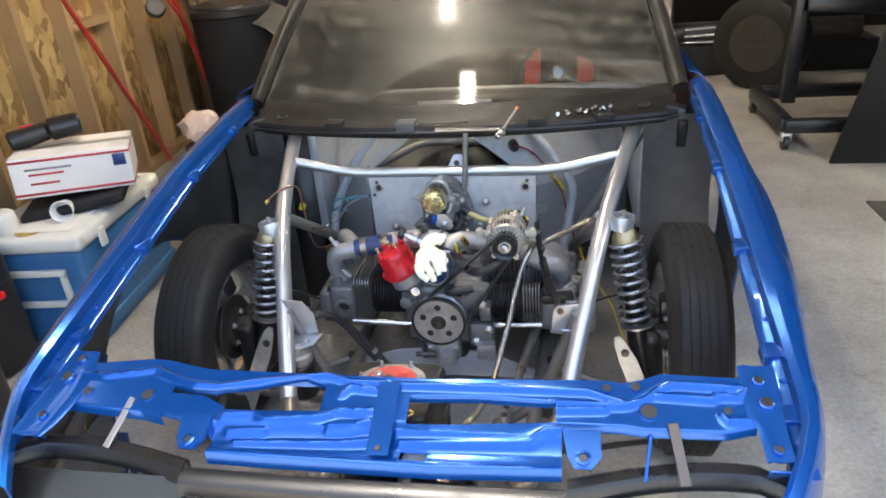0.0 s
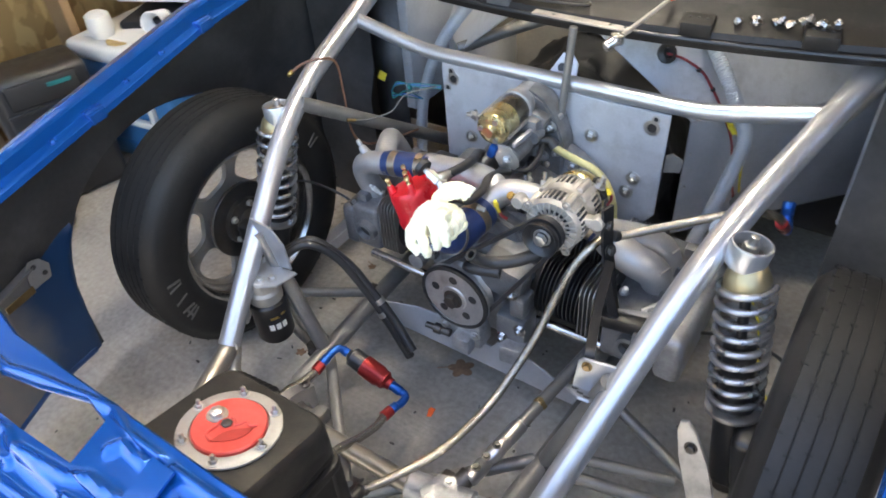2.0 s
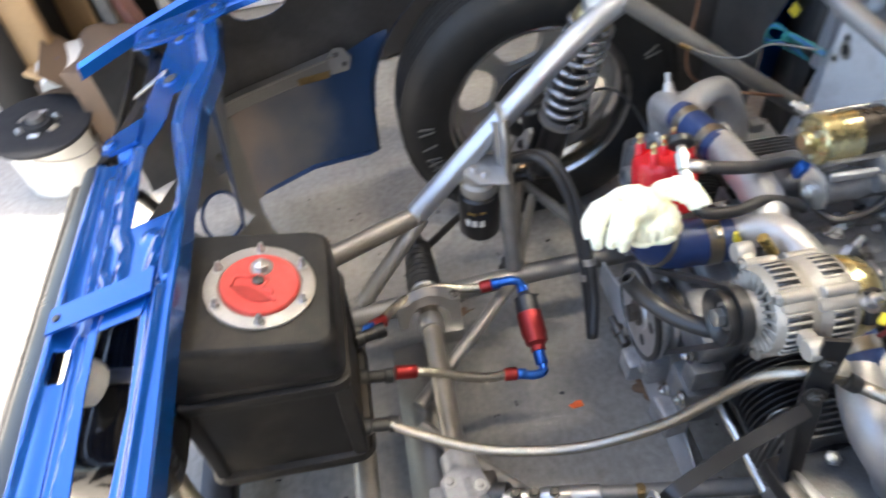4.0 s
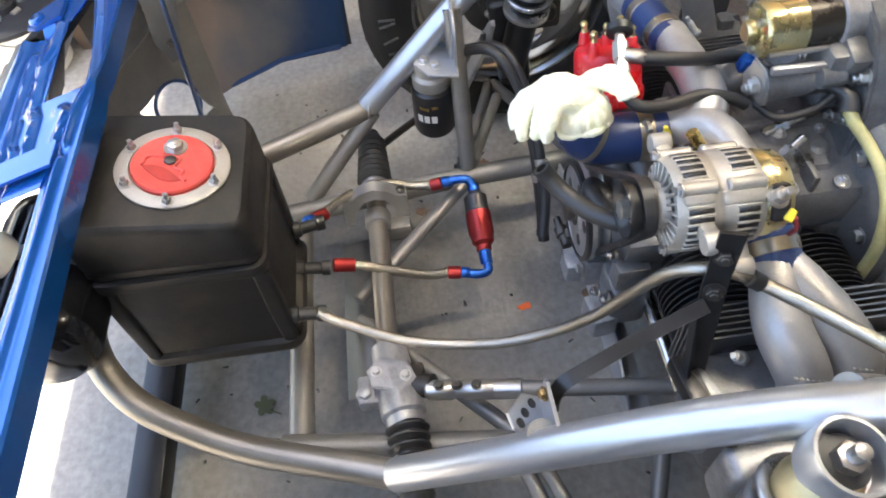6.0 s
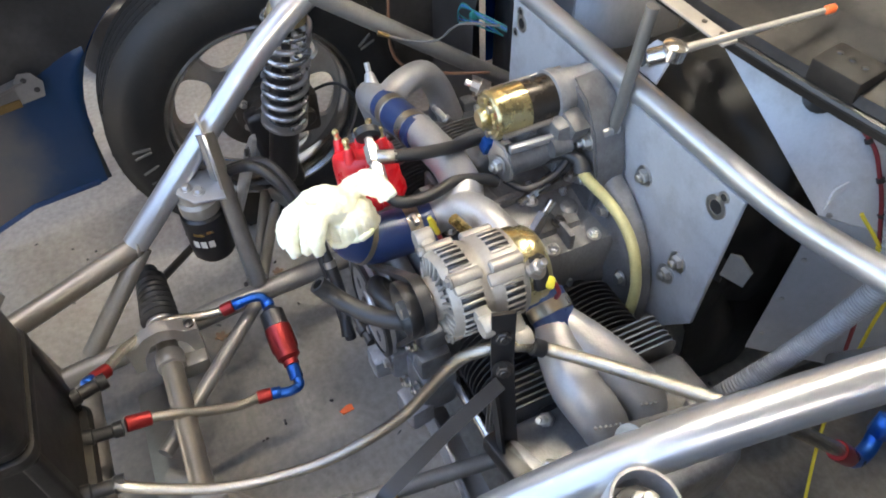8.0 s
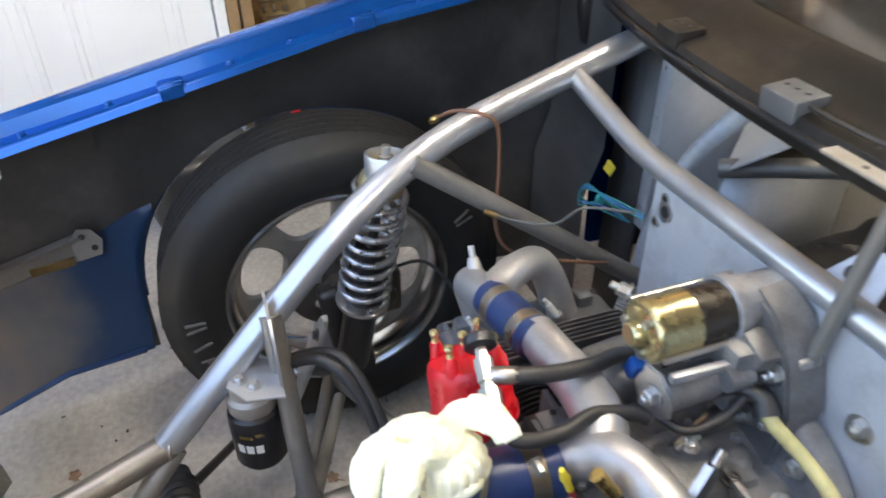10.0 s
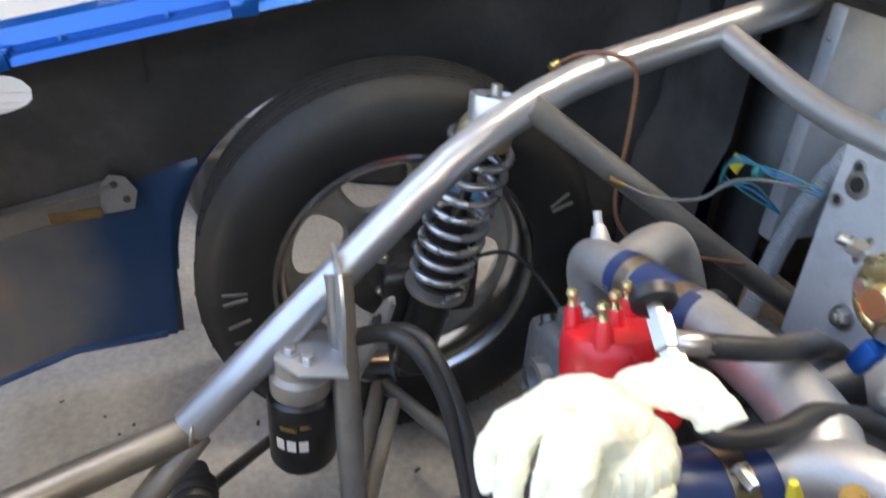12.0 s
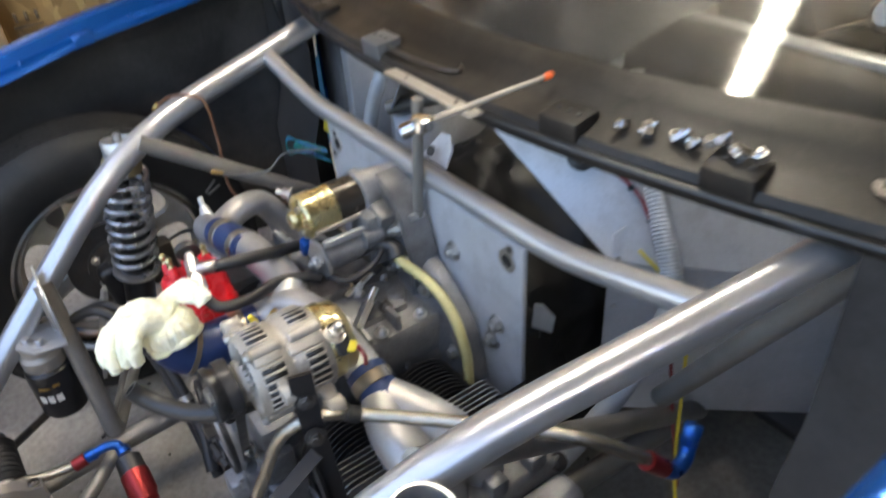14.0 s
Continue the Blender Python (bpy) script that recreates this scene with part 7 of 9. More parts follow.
for s in (-1, 1):
    # the door-side bank sits further back and is shorter
    off, h1, h2 = (0.012, 0.395, 0.445) if s > 0 else (0.043, 0.362, 0.402)
    for y0 in (1.772 + off, 1.912 + off):
        cyl = part("cylinder", rod(B(), (s * 0.11, y0, 0.345), (s * 0.30, y0, 0.345), 0.047, None, 28), fin_black, engine, "black finned cylinder barrel")
        for k in range(17):
            x = s * (0.140 + 0.0088 * k)
            kind = "round" if k < 11 else "square"
            f = new("fin", fin_mesh(kind, 0.066))
            f.parent = cyl
            f.location = Vector((x, y0, 0.345 if kind == "round" else 0.348)) - ORIGIN[cyl]
    bm = slab(B(), min(s * 0.285, s * h1), max(s * 0.285, s * h1), 1.700 + off, 1.982 + off, 0.275, 0.395, 0.014, 3)
    head = part("cylinder_head", bm, cast_dark, engine)
    for y in (1.735, 1.80, 1.875, 1.94):
        part("head_boss", box(B(), (0.03, 0.03, 0.05), pose(s * (h1 - 0.02), y + off, 0.39), 0.008), cast_dark, head)
    bm = slab(B(), min(s * (h1 - 0.003), s * h2), max(s * (h1 - 0.003), s * h2), 1.705 + off, 1.975 + off, 0.262, 0.375, 0.016, 3)
    part("valve_cover", bm, cast if s > 0 else cast_dark, engine)
    port = part("exhaust_port", lathe(B(), [(0.028, 0.0), (0.028, 0.016), (0.020, 0.018), (0.018, 0.004)], place((s * (h1 - 0.045), 1.702 + off, 0.335), (0, -1, -0.1)), 24), cast_dark, engine)
    part("port_throat", lathe(B(), [(0.018, 0.0045), (0.017, 0.0055)], place((s * (h1 - 0.045), 1.702 + off, 0.335), (0, -1, -0.1)), 20), black_plastic, port)
    for k, y in enumerate((1.745, 1.87)):
        plug = part("spark_plug", lathe(B(), [(0.010, 0), (0.010, 0.010), (0.0075, 0.012)], place((s * 0.305, y + 0.01 + off, 0.405), (s * 0.25, -0.55, 0.8)), 6), steel, engine)
        part("insulator", lathe(B(), [(0.0055, 0.012), (0.0055, 0.034), (0.0035, 0.036), (0.0035, 0.045)], place((s * 0.305, y + 0.01 + off, 0.405), (s * 0.25, -0.55, 0.8)), 12), white_plastic, plug)
    for y in (1.722, 1.815, 1.885, 1.965):
        part("pushrod_tube", rod(B(), (s * 0.105, y, 0.285), (s * 0.29, y, 0.290), 0.0105, None, 14), chrome, engine)
    for y in (1.715, 1.84, 1.97):
        part("head_nut", hexbolt(B(), (s * (h1 - 0.003), y + off, 0.385), (s * 0.7, 0, 0.7), 0.009, 0.010), dark_steel, engine)
# rocker gear seen on the uncovered corner
bm = rod(B(), (0.372, 1.70, 0.335), (0.372, 1.70, 0.395), 0.019, None, 20, 0.002)
box(bm, (0.075, 0.022, 0.026), pose(0.345, 1.715, 0.40, 0, 0, 20), 0.005)
part("rocker_post", bm, cast, engine)
part("rocker_arm", lathe(rod(B(), (0.355, 1.735, 0.405), (0.385, 1.765, 0.418), 0.006, None, 12), [(0.012, -0.006), (0.012, 0.006), (0.006, 0.0065), (0.006, -0.0065)], place((0.388, 1.768, 0.420), (0, 0, 1)), 16), steel, engine)

# intake: throttle hose, tee, cross pipes and end castings
HOSE = spline([(-0.002, 1.626, 0.548), (-0.002, 1.628, 0.530), (0.000, 1.638, 0.512), (0.002, 1.658, 0.502), (0.003, 1.69, 0.500), (0.006, 1.745, 0.502)], 6)
part("throttle_hose", sweep(B(), HOSE, 0.0345, 28, True, 0.88), blue_hose, engine, "blue silicone elbow hose")
for p, q, r in ((13, 15, 0.0362), (26, 28, 0.0358)):
    cl = part("hose_clamp", sweep(B(), [HOSE[p], HOSE[p].lerp(HOSE[q], 0.5), HOSE[q]], r, 36), clamp_steel, engine)
    part("clamp_screw", hexbolt(B(), HOSE[p] + Vector((0.012, 0.006, 0.036)), (1, 0, 0), 0.005, 0.016), steel, cl)
part("intake_tee", sweep(B(), spline([(0.003, 1.735, 0.503), (0.010, 1.768, 0.515), (0.035, 1.793, 0.530), (0.075, 1.808, 0.528), (0.14, 1.815, 0.516), (0.205, 1.817, 0.500)], 8), 0.0255, 24), intake_silver, engine)
part("cross_pipe", sweep(B(), spline([(0.02, 1.782, 0.514), (-0.01, 1.803, 0.528), (-0.06, 1.808, 0.532), (-0.12, 1.804, 0.530), (-0.165, 1.802, 0.528)], 8), lambda f: 0.031 - 0.005 * f, 24), intake_silver, engine)
J0, J1 = Vector((-0.150, 1.800, 0.5265)), Vector((-0.272, 1.788, 0.509))
part("joint_hose", rod(B(), J0, J1, 0.0285, None, 28, 0.003), blue_hose, engine, "blue silicone joint")
for f0 in (0.14, 0.68):
    part("hose_clamp", rod(B(), J0.lerp(J1, f0), J0.lerp(J1, f0 + 0.15), 0.0298, None, 28, 0.001), clamp_steel, engine)
part("end_casting", sweep(B(), spline([(-0.262, 1.789, 0.510), (-0.290, 1.784, 0.506), (-0.325, 1.782, 0.496), (-0.343, 1.788, 0.472), (-0.346, 1.800, 0.435), (-0.335, 1.812, 0.395)], 8), lambda f: 0.0285 - 0.004 * math.sin(math.pi * f), 24), intake_silver, engine)
part("end_casting", sweep(B(), spline([(-0.262, 1.789, 0.510), (-0.285, 1.806, 0.513), (-0.310, 1.845, 0.516), (-0.336, 1.890, 0.500), (-0.342, 1.920, 0.455), (-0.335, 1.940, 0.390)], 8), lambda f: 0.0285 - 0.005 * math.sin(math.pi * f), 24), intake_silver, engine)
part("vacuum_stub", lathe(B(), [(0.013, 0), (0.008, 0.02), (0.005, 0.022), (0.005, 0.038)], place((-0.325, 1.787, 0.515), (-0.6, 0.05, 0.75)), 14), intake_silver, engine)
part("right_joint", rod(B(), (0.190, 1.816, 0.506), (0.246, 1.818, 0.480), 0.0285, None, 28, 0.003), blue_hose, engine, "blue silicone joint")
part("right_clamp", rod(B(), (0.202, 1.8165, 0.500), (0.218, 1.817, 0.4925), 0.0298, None, 28, 0.001), clamp_steel, engine)
part("runner", sweep(B(), spline([(0.232, 1.816, 0.486), (0.262, 1.806, 0.474), (0.302, 1.802, 0.460), (0.335, 1.812, 0.440), (0.347, 1.824, 0.412), (0.346, 1.830, 0.378)], 8), lambda f: 0.0285 + 0.004 * math.sin(math.pi * f), 26), intake_silver, engine, "silver cast intake runner")
part("runner", sweep(B(), spline([(0.232, 1.821, 0.486), (0.262, 1.838, 0.478), (0.300, 1.858, 0.466), (0.330, 1.876, 0.444), (0.342, 1.888, 0.412), (0.342, 1.892, 0.378)], 8), lambda f: 0.0280 + 0.003 * math.sin(math.pi * f), 26), intake_silver, engine, "silver cast intake runner")
# raised maker's letters on the runners become small bars
for (x, y, z), n in (((0.362, 1.806, 0.458), 6), ((0.360, 1.874, 0.458), 4)):
    for k in range(n):
        part("cast_mark", box(B(), (0.003, 0.004, 0.008), pose(x + 0.0008 * k, y - 0.014 + 0.007 * k, z - 0.002 * k, 20, 35, 0), 0.001, 1), cast_light, engine)
bm = rod(B(), (0.075, 1.768, 0.535), (0.066, 1.750, 0.560), 0.008, None, 14)
part("brass_tube", bm, brass, engine)
part("sensor_plug", rod(rod(B(), (0.050, 1.735, 0.525), (0.048, 1.729, 0.542), 0.004, None, 12), (0.048, 1.729, 0.542), (0.047, 1.724, 0.556), 0.0055, 0.003, 12), wire_yellow, engine, "yellow connector")
part("sensor_wire", sweep(B(), spline([(0.050, 1.735, 0.525), (0.055, 1.738, 0.514), (0.062, 1.744, 0.506)]), 0.0034, 10), wire_red, engine)

# distributor
tilt = Vector((-0.36, -0.03, 0.93)).normalized()
dm = place((-0.107, 1.700, 0.477), tilt)
dist = part("distributor_cap", lathe(B(), [(0.049, -0.004), (0.0525, 0.0), (0.0525, 0.012), (0.0495, 0.016), (0.0480, 0.060), (0.0470, 0.070), (0.043, 0.0755), (0.028, 0.078), (0.008, 0.079)], dm, 40), red_cap, engine, "glossy red distributor cap")
for ox, oy in ((-0.027, -0.026), (0.027, -0.026), (0.027, 0.027), (-0.027, 0.027), (0.0, 0.0)):
    c = dm @ Vector((ox, oy, 0.055))
    part("cap_tower", lathe(B(), [(0.0100, 0.015), (0.0085, 0.024), (0.0076, 0.032), (0.0066, 0.037), (0.0062, 0.038)], place(c, tilt), 18), red_cap, dist)
    part("brass_terminal", lathe(B(), [(0.0048, 0.038), (0.0040, 0.042), (0.0042, 0.046), (0.0056, 0.048), (0.0050, 0.052), (0.0022, 0.054)], place(c, tilt), 14), gold_zinc, dist)
for sx in (-1, 1):
    bm = box(B(), (0.020, 0.018, 0.018), dm @ Matrix.Translation((0.049 * sx, -0.010, 0.006)), 0.005)
    part("cap_ear", hexbolt(bm, dm @ Vector((0.051 * sx, -0.010, 0.015)), tilt, 0.006, 0.006), red_cap, dist)
part("distributor_body", lathe(B(), [(0.018, -0.11), (0.022, -0.10), (0.022, -0.05), (0.045, -0.035), (0.047, -0.002)], dm, 30), cast, engine)
# plated tee fitting and hoses crossing over the cap
ft = thing("fuel_fitting", "plated tee fitting with black rubber fuel hoses", "pipe fitting", (-0.05, 1.70, 0.55))
a, b2 = Vector((-0.093, 1.697, 0.600)), Vector((-0.020, 1.684, 0.570))
dd = (b2 - a).normalized()
part("fitting_body", lathe(B(), [(0.007, 0.0), (0.007, 0.012), (0.0105, 0.014), (0.0105, 0.040), (0.008, 0.042), (0.008, 0.046), (0.012, 0.048), (0.012, 0.068), (0.008, 0.072)], place(a, dd), 6), steel, ft)
part("knurled_knob", lathe(B(), [(0.016, -0.012), (0.018, -0.010), (0.018, 0.0), (0.015, 0.002)], place(a, dd), 20), black_plastic, ft)
part("side_nut", rod(B(), (-0.060, 1.695, 0.590), (-0.052, 1.722, 0.588), 0.010, None, 6, 0.001), steel, ft)
part("fuel_hose", sweep(B(), spline([(-0.053, 1.718, 0.588), (-0.045, 1.76, 0.585), (-0.055, 1.81, 0.570), (-0.085, 1.876, 0.540), (-0.10, 1.93, 0.50), (-0.11, 1.965, 0.46)], 8), 0.0095, 14), hose_rubber, ft)
part("fuel_hose", sweep(B(), spline([(-0.028, 1.686, 0.570), (0.0, 1.70, 0.555), (0.005, 1.745, 0.552), (-0.006, 1.79, 0.552), (0.0, 1.83, 0.545), (0.005, 1.85, 0.535)], 8), 0.0085, 14, True, 0.5), hose_rubber, ft)

# alternator
AX = Vector((0.196, 1.634, 0.590))
am = place(AX, (0, 1, 0), (1, 0, 0)) @ Matrix.Diagonal((0.91, 0.91, 1.0, 1.0))
alt = thing("alternator", "bright cast alternator with slotted ends and black pulley", "alternator", (0.2, 1.7, 0.55))
body = part("housing", lathe(B(), [(0.0500, 0.034), (0.0525, 0.0315), (0.0555, 0.036), (0.0580, 0.046), (0.0588, 0.056), (0.0588, 0.074), (0.0572, 0.076), (0.0572, 0.082), (0.0588, 0.084), (0.0588, 0.116), (0.0570, 0.124), (0.0500, 0.128), (0.02, 0.128)], am, 56), cast_light, alt)
part("fan", lathe(B(), [(0.012, 0.030), (0.049, 0.036), (0.0500, 0.040)], am, 40), black_plastic, alt, "dark fan behind the front ribs")
part("front_boss", lathe(B(), [(0.012, 0.020), (0.024, 0.020), (0.028, 0.024), (0.030, 0.034)], am, 40), cast_light, body)
for k in range(22):
    m = am @ pose(0, 0, 0, 0, 0, 360 * k / 22) @ pose(0.0405, 0, 0.0325, 0, -10, 0)
    part("front_rib", box(B(), (0.0250, 0.0032, 0.006), m, 0.001, 1), cast_light, body)
# slots through the casting in groups, each between two raised ribs
for h0, h1, angles in ((0.042, 0.066, (-122, -112, -102, -92, -82)), (0.042, 0.068, (-38, -28, -18, -8, 2, 12)), (0.094, 0.118, (-116, -106, -96, -86)), (0.094, 0.116, (-34, -24, -14, -4, 6)), (0.042, 0.066, (150, 161, 172)), (0.094, 0.118, (150, 161, 172))):
    for a in angles:
        m = am @ pose(0, 0, (h0 + h1) / 2, 0, 0, a) @ Matrix.Translation((0.0562, 0, 0))
        part("cooling_slot", box(B(), (0.0060, 0.0056, h1 - h0), m), black_plastic, body)
    for a in [angles[0] - 5.3] + [q + 5.3 for q in angles]:
        m = am @ pose(0, 0, (h0 + h1) / 2, 0, 0, a) @ Matrix.Translation((0.0580, 0, 0))
        part("slot_rib", box(B(), (0.0050, 0.0032, h1 - h0 + 0.003), m, 0.001, 1), cast_light, body)
# flat pad between the slot groups, with its case bolts
for a in (-64, 60, 128, -150):
    for h0, h1 in ((0.036, 0.074), (0.084, 0.124)):
        part("bolt_lug", rod(B(), am @ pose(0, 0, 0, 0, 0, a) @ Vector((0.0580, 0, h0)), am @ pose(0, 0, 0, 0, 0, a) @ Vector((0.0580, 0, h1)), 0.0078, None, 16, 0.002), cast_light, body)
    part("case_screw", hexbolt(B(), am @ pose(0, 0, 0, 0, 0, a) @ Vector((0.0600, 0, 0.036)), (0, -1, 0), 0.0056, 0.005), steel, body)
bm = box(B(), (0.012, 0.016, 0.034), am @ pose(0, 0, 0.054, 0, 0, -54) @ Matrix.Translation((0.056, 0, 0)), 0.004)
box(bm, (0.012, 0.018, 0.046), am @ pose(0, 0, 0.100, 0, 0, -50) @ Matrix.Translation((0.056, 0, 0)), 0.005)
part("side_pad", bm, cast_light, body)
# ears: one for the bracket bolt, a long one behind it, one on the far side
for ang, l, h in ((-14, 0.030, 0.060), (30, 0.034, 0.106), (196, 0.030, 0.048)):
    q = radians(ang)
    bm = box(B(), (l + 0.018, 0.022, 0.018), am @ pose(0, 0, h, 0, 0, ang) @ Matrix.Translation((0.050 + l * 0.5, 0, 0)), 0.005)
    lathe(bm, [(0.012, -0.011), (0.0135, -0.009), (0.0135, 0.009), (0.012, 0.011)], am @ Matrix.Translation((math.cos(q) * (0.052 + l), math.sin(q) * (0.052 + l), h)), 20)
    part("mounting_ear", bm, cast_light, alt)
part("rear_cover", lathe(B(), [(0.052, 0.126), (0.0535, 0.128), (0.0535, 0.140), (0.050, 0.143), (0.0495, 0.154), (0.044, 0.160), (0.02, 0.161)], am, 44), gold_zinc, alt, "yellow-zinc rear cover")
bm = box(B(), (0.020, 0.045, 0.020), am @ pose(0, 0, 0.140, 0, 0, -35) @ Matrix.Translation((0.048, 0, 0)), 0.004)
part("terminal_block", bm, black_plastic, alt)
part("output_post", hexbolt(B(), (0.234, 1.768, 0.626), (0.4, 0.2, 0.9), 0.009, 0.010, True, 0.012), steel, alt)
part("warning_tag", box(B(), (0.010, 0.015, 0.007), pose(0.247, 1.782, 0.609, 30, 20, 60), 0.003), wire_yellow, alt, "yellow terminal boot")
part("tag_wire", sweep(B(), spline([(0.248, 1.788, 0.605), (0.250, 1.794, 0.589), (0.243, 1.797, 0.569)]), 0.0028, 8), wire_red, alt)
pul = part("pulley", lathe(B(), [(0.013, -0.006), (0.014, -0.001), (0.024, -0.002), (0.033, -0.012), (0.0362, -0.013), (0.0368, -0.010), (0.0368, -0.006), (0.031, 0.002), (0.031, 0.005), (0.0368, 0.012), (0.0368, 0.017), (0.026, 0.020)], am, 44), black_paint, alt, "black pressed pulley")
part("pulley_nut", hexbolt(B(), AX + Vector((0, -0.002, 0)), (0, -1, 0), 0.0115, 0.013), steel, pul)

# belt round both pulleys
belt = thing("drive_belt", "black ribbed drive belt between crank and alternator", "belt", (0.1, 1.645, 0.45))
c0, r0 = Vector((CR.x, CR.z)), 0.0700
c1, r1 = Vector((AX.x, AX.z)), 0.0312
dv = c1 - c0
phi, beta = math.atan2(dv.y, dv.x), math.acos((r0 - r1) / dv.length)
loop = []
for k in range(25):
    a = phi + beta + (2 * math.pi - 2 * beta) * k / 24
    loop.append((c0.x + r0 * math.cos(a), c0.y + r0 * math.sin(a)))
for k in range(17):
    a = phi - beta + 2 * beta * k / 16
    loop.append((c1.x + r1 * math.cos(a), c1.y + r1 * math.sin(a)))
bm = B()
n = len(loop)
rings = []
for i, (x, z) in enumerate(loop):
    px_, pz_ = loop[i - 1]
    nx_, nz_ = loop[(i + 1) % n]
    tn = Vector((nx_ - px_, 0, nz_ - pz_)).normalized()
    out = Vector((tn.z, 0, -tn.x))
    p = Vector((x, 1.6585 if i < 25 else 1.642, z))
    rings.append([bm.verts.new(p + out * o + Vector((0, y, 0))) for o, y in ((0.0035, -0.006), (0.0035, 0.006), (-0.0045, 0.0042), (-0.0045, -0.0042))])
for i in range(n):
    a, b2 = rings[i], rings[(i + 1) % n]
    for k in range(4):
        bm.faces.new((a[k], a[(k + 1) % 4], b2[(k + 1) % 4], b2[k]))
part("belt_loop", bm, hose_rubber, belt)

# black bracket: upright, and a flat strap going down and forward to the frame
brk = thing("alternator_bracket", "flat black steel alternator bracket and brace", "bracket", (0.28, 1.65, 0.42))


def flat(name, pts, wid, thick, mat, side=(1, 0, 0), parent=None):
    bm = B()
    rows = []
    path = round_path(pts, 0.02)
    for i, p in enumerate(path):
        tn = (path[min(i + 1, len(path) - 1)] - path[max(i - 1, 0)]).normalized()
        sd = Vector(side)
        sd = (sd - tn * sd.dot(tn)).normalized()
        rows.append([p - sd * wid / 2, p + sd * wid / 2])
    sheet(bm, rows, thick)
    return part(name, bm, mat, parent)


flat("upright", [(0.276, 1.704, 0.636), (0.282, 1.703, 0.56), (0.304, 1.705, 0.43), (0.310, 1.706, 0.395)], 0.026, 0.005, black_paint, (0.3, 1, 0), brk)
flat("brace", [(0.296, 1.696, 0.532), (0.312, 1.62, 0.506), (0.338, 1.532, 0.478), (0.342, 1.522, 0.455), (0.344, 1.522, 0.43)], 0.017, 0.004, black_paint, (0.7, 0.27, -0.3), brk)
flat("upright_flange", [(0.290, 1.692, 0.520), (0.313, 1.694, 0.43), (0.324, 1.695, 0.385)], 0.016, 0.004, black_paint, (1, 0, 0), brk)
bm = box(B(), (0.09, 0.03, 0.03), pose(0.335, 1.70, 0.398, 0, 0, 8), 0.005)
part("foot", bm, black_paint, brk)
for p in ((0.282, 1.702, 0.602), (0.292, 1.700, 0.552)):
    part("bracket_bolt", hexbolt(B(), p, (0.9, -0.35, 0.25), 0.0085, 0.007, True, 0.003), dark_steel, brk)
part("foot_bolt", hexbolt(B(), (0.343, 1.512, 0.468), (0.2, -1, 0.3), 0.006, 0.006), old_brass, brk)
# loose rubber hose hanging in front of the alternator
rh = thing("rubber_hose", "loose open-ended black rubber hose beside the alternator pulley", "hose", (0.15, 1.58, 0.55))
part("hose", sweep(B(), spline([(0.103, 1.552, 0.572), (0.110, 1.562, 0.558), (0.127, 1.578, 0.546), (0.158, 1.604, 0.542), (0.182, 1.636, 0.545), (0.185, 1.675, 0.540), (0.165, 1.70, 0.51)], 8), 0.0115, 18, True, 0.62), hose_rubber, rh)
part("hose", sweep(B(), spline([(0.100, 1.652, 0.452), (0.05, 1.64, 0.45), (0.03, 1.65, 0.44), (0.06, 1.672, 0.425)]), 0.012, 16, True, 0.6), hose_rubber, rh)

# latex glove pulled over the throttle hose
glove = thing("rubber_glove", "cream latex glove stretched over the blue intake hose", "glove", (0.0, 1.62, 0.5))
bm = B()
gm = place((-0.002, 1.627, 0.556), (-0.12, -0.10, 1))
lathe(bm, [(0.030, 0.0), (0.035, 0.004), (0.034, 0.012), (0.026, 0.020), (0.012, 0.026), (0.003, 0.027)], gm, 28)
sweep(bm, spline([(0.002, 1.630, 0.572), (-0.012, 1.612, 0.588), (-0.022, 1.592, 0.586), (-0.026, 1.572, 0.574)]), lambda f: 0.0190 - 0.005 * f, 20)
sweep(bm, spline([(0.004, 1.618, 0.574), (0.010, 1.598, 0.588), (0.012, 1.582, 0.582)]), lambda f: 0.0175 - 0.005 * f, 18)
sweep(bm, spline([(-0.008, 1.620, 0.576), (-0.024, 1.645, 0.585), (-0.024, 1.662, 0.593)]), lambda f: 0.0180 - 0.008 * f, 18)
for pts in ([(-0.028, 1.660, 0.598), (-0.010, 1.674, 0.605), (0.010, 1.681, 0.604), (0.027, 1.684, 0.596)], [(-0.020, 1.656, 0.592), (-0.004, 1.668, 0.598), (0.010, 1.675, 0.597), (0.022, 1.680, 0.589)], [(-0.014, 1.652, 0.584), (-0.002, 1.662, 0.588), (0.008, 1.669, 0.588), (0.015, 1.674, 0.581)]):
    sweep(bm, spline(pts), 0.0062, 12)
for pts, r in (([(-0.026, 1.578, 0.580), (-0.028, 1.556, 0.566), (-0.016, 1.542, 0.552), (-0.002, 1.542, 0.538)], 0.0108), ([(-0.014, 1.582, 0.588), (-0.008, 1.560, 0.576), (0.006, 1.549, 0.556), (0.014, 1.547, 0.533)], 0.0112), ([(0.000, 1.588, 0.590), (0.014, 1.572, 0.582), (0.022, 1.564, 0.564), (0.026, 1.562, 0.545)], 0.0105), ([(0.012, 1.592, 0.588), (0.028, 1.580, 0.582), (0.036, 1.574, 0.566), (0.038, 1.574, 0.550)], 0.0108)):
    sweep(bm, spline(pts), lambda f, r=r: r - 0.003 * f * f, 14)
cuff = [gm @ Vector(((0.0352 + 0.0014 * math.sin(5 * a)) * math.cos(a), (0.0352 + 0.0014 * math.sin(5 * a)) * math.sin(a), -0.014 + 0.003 * math.sin(3 * a + 1))) for a in [k * math.pi / 24 for k in range(49)]]
pl = B()
rings = []
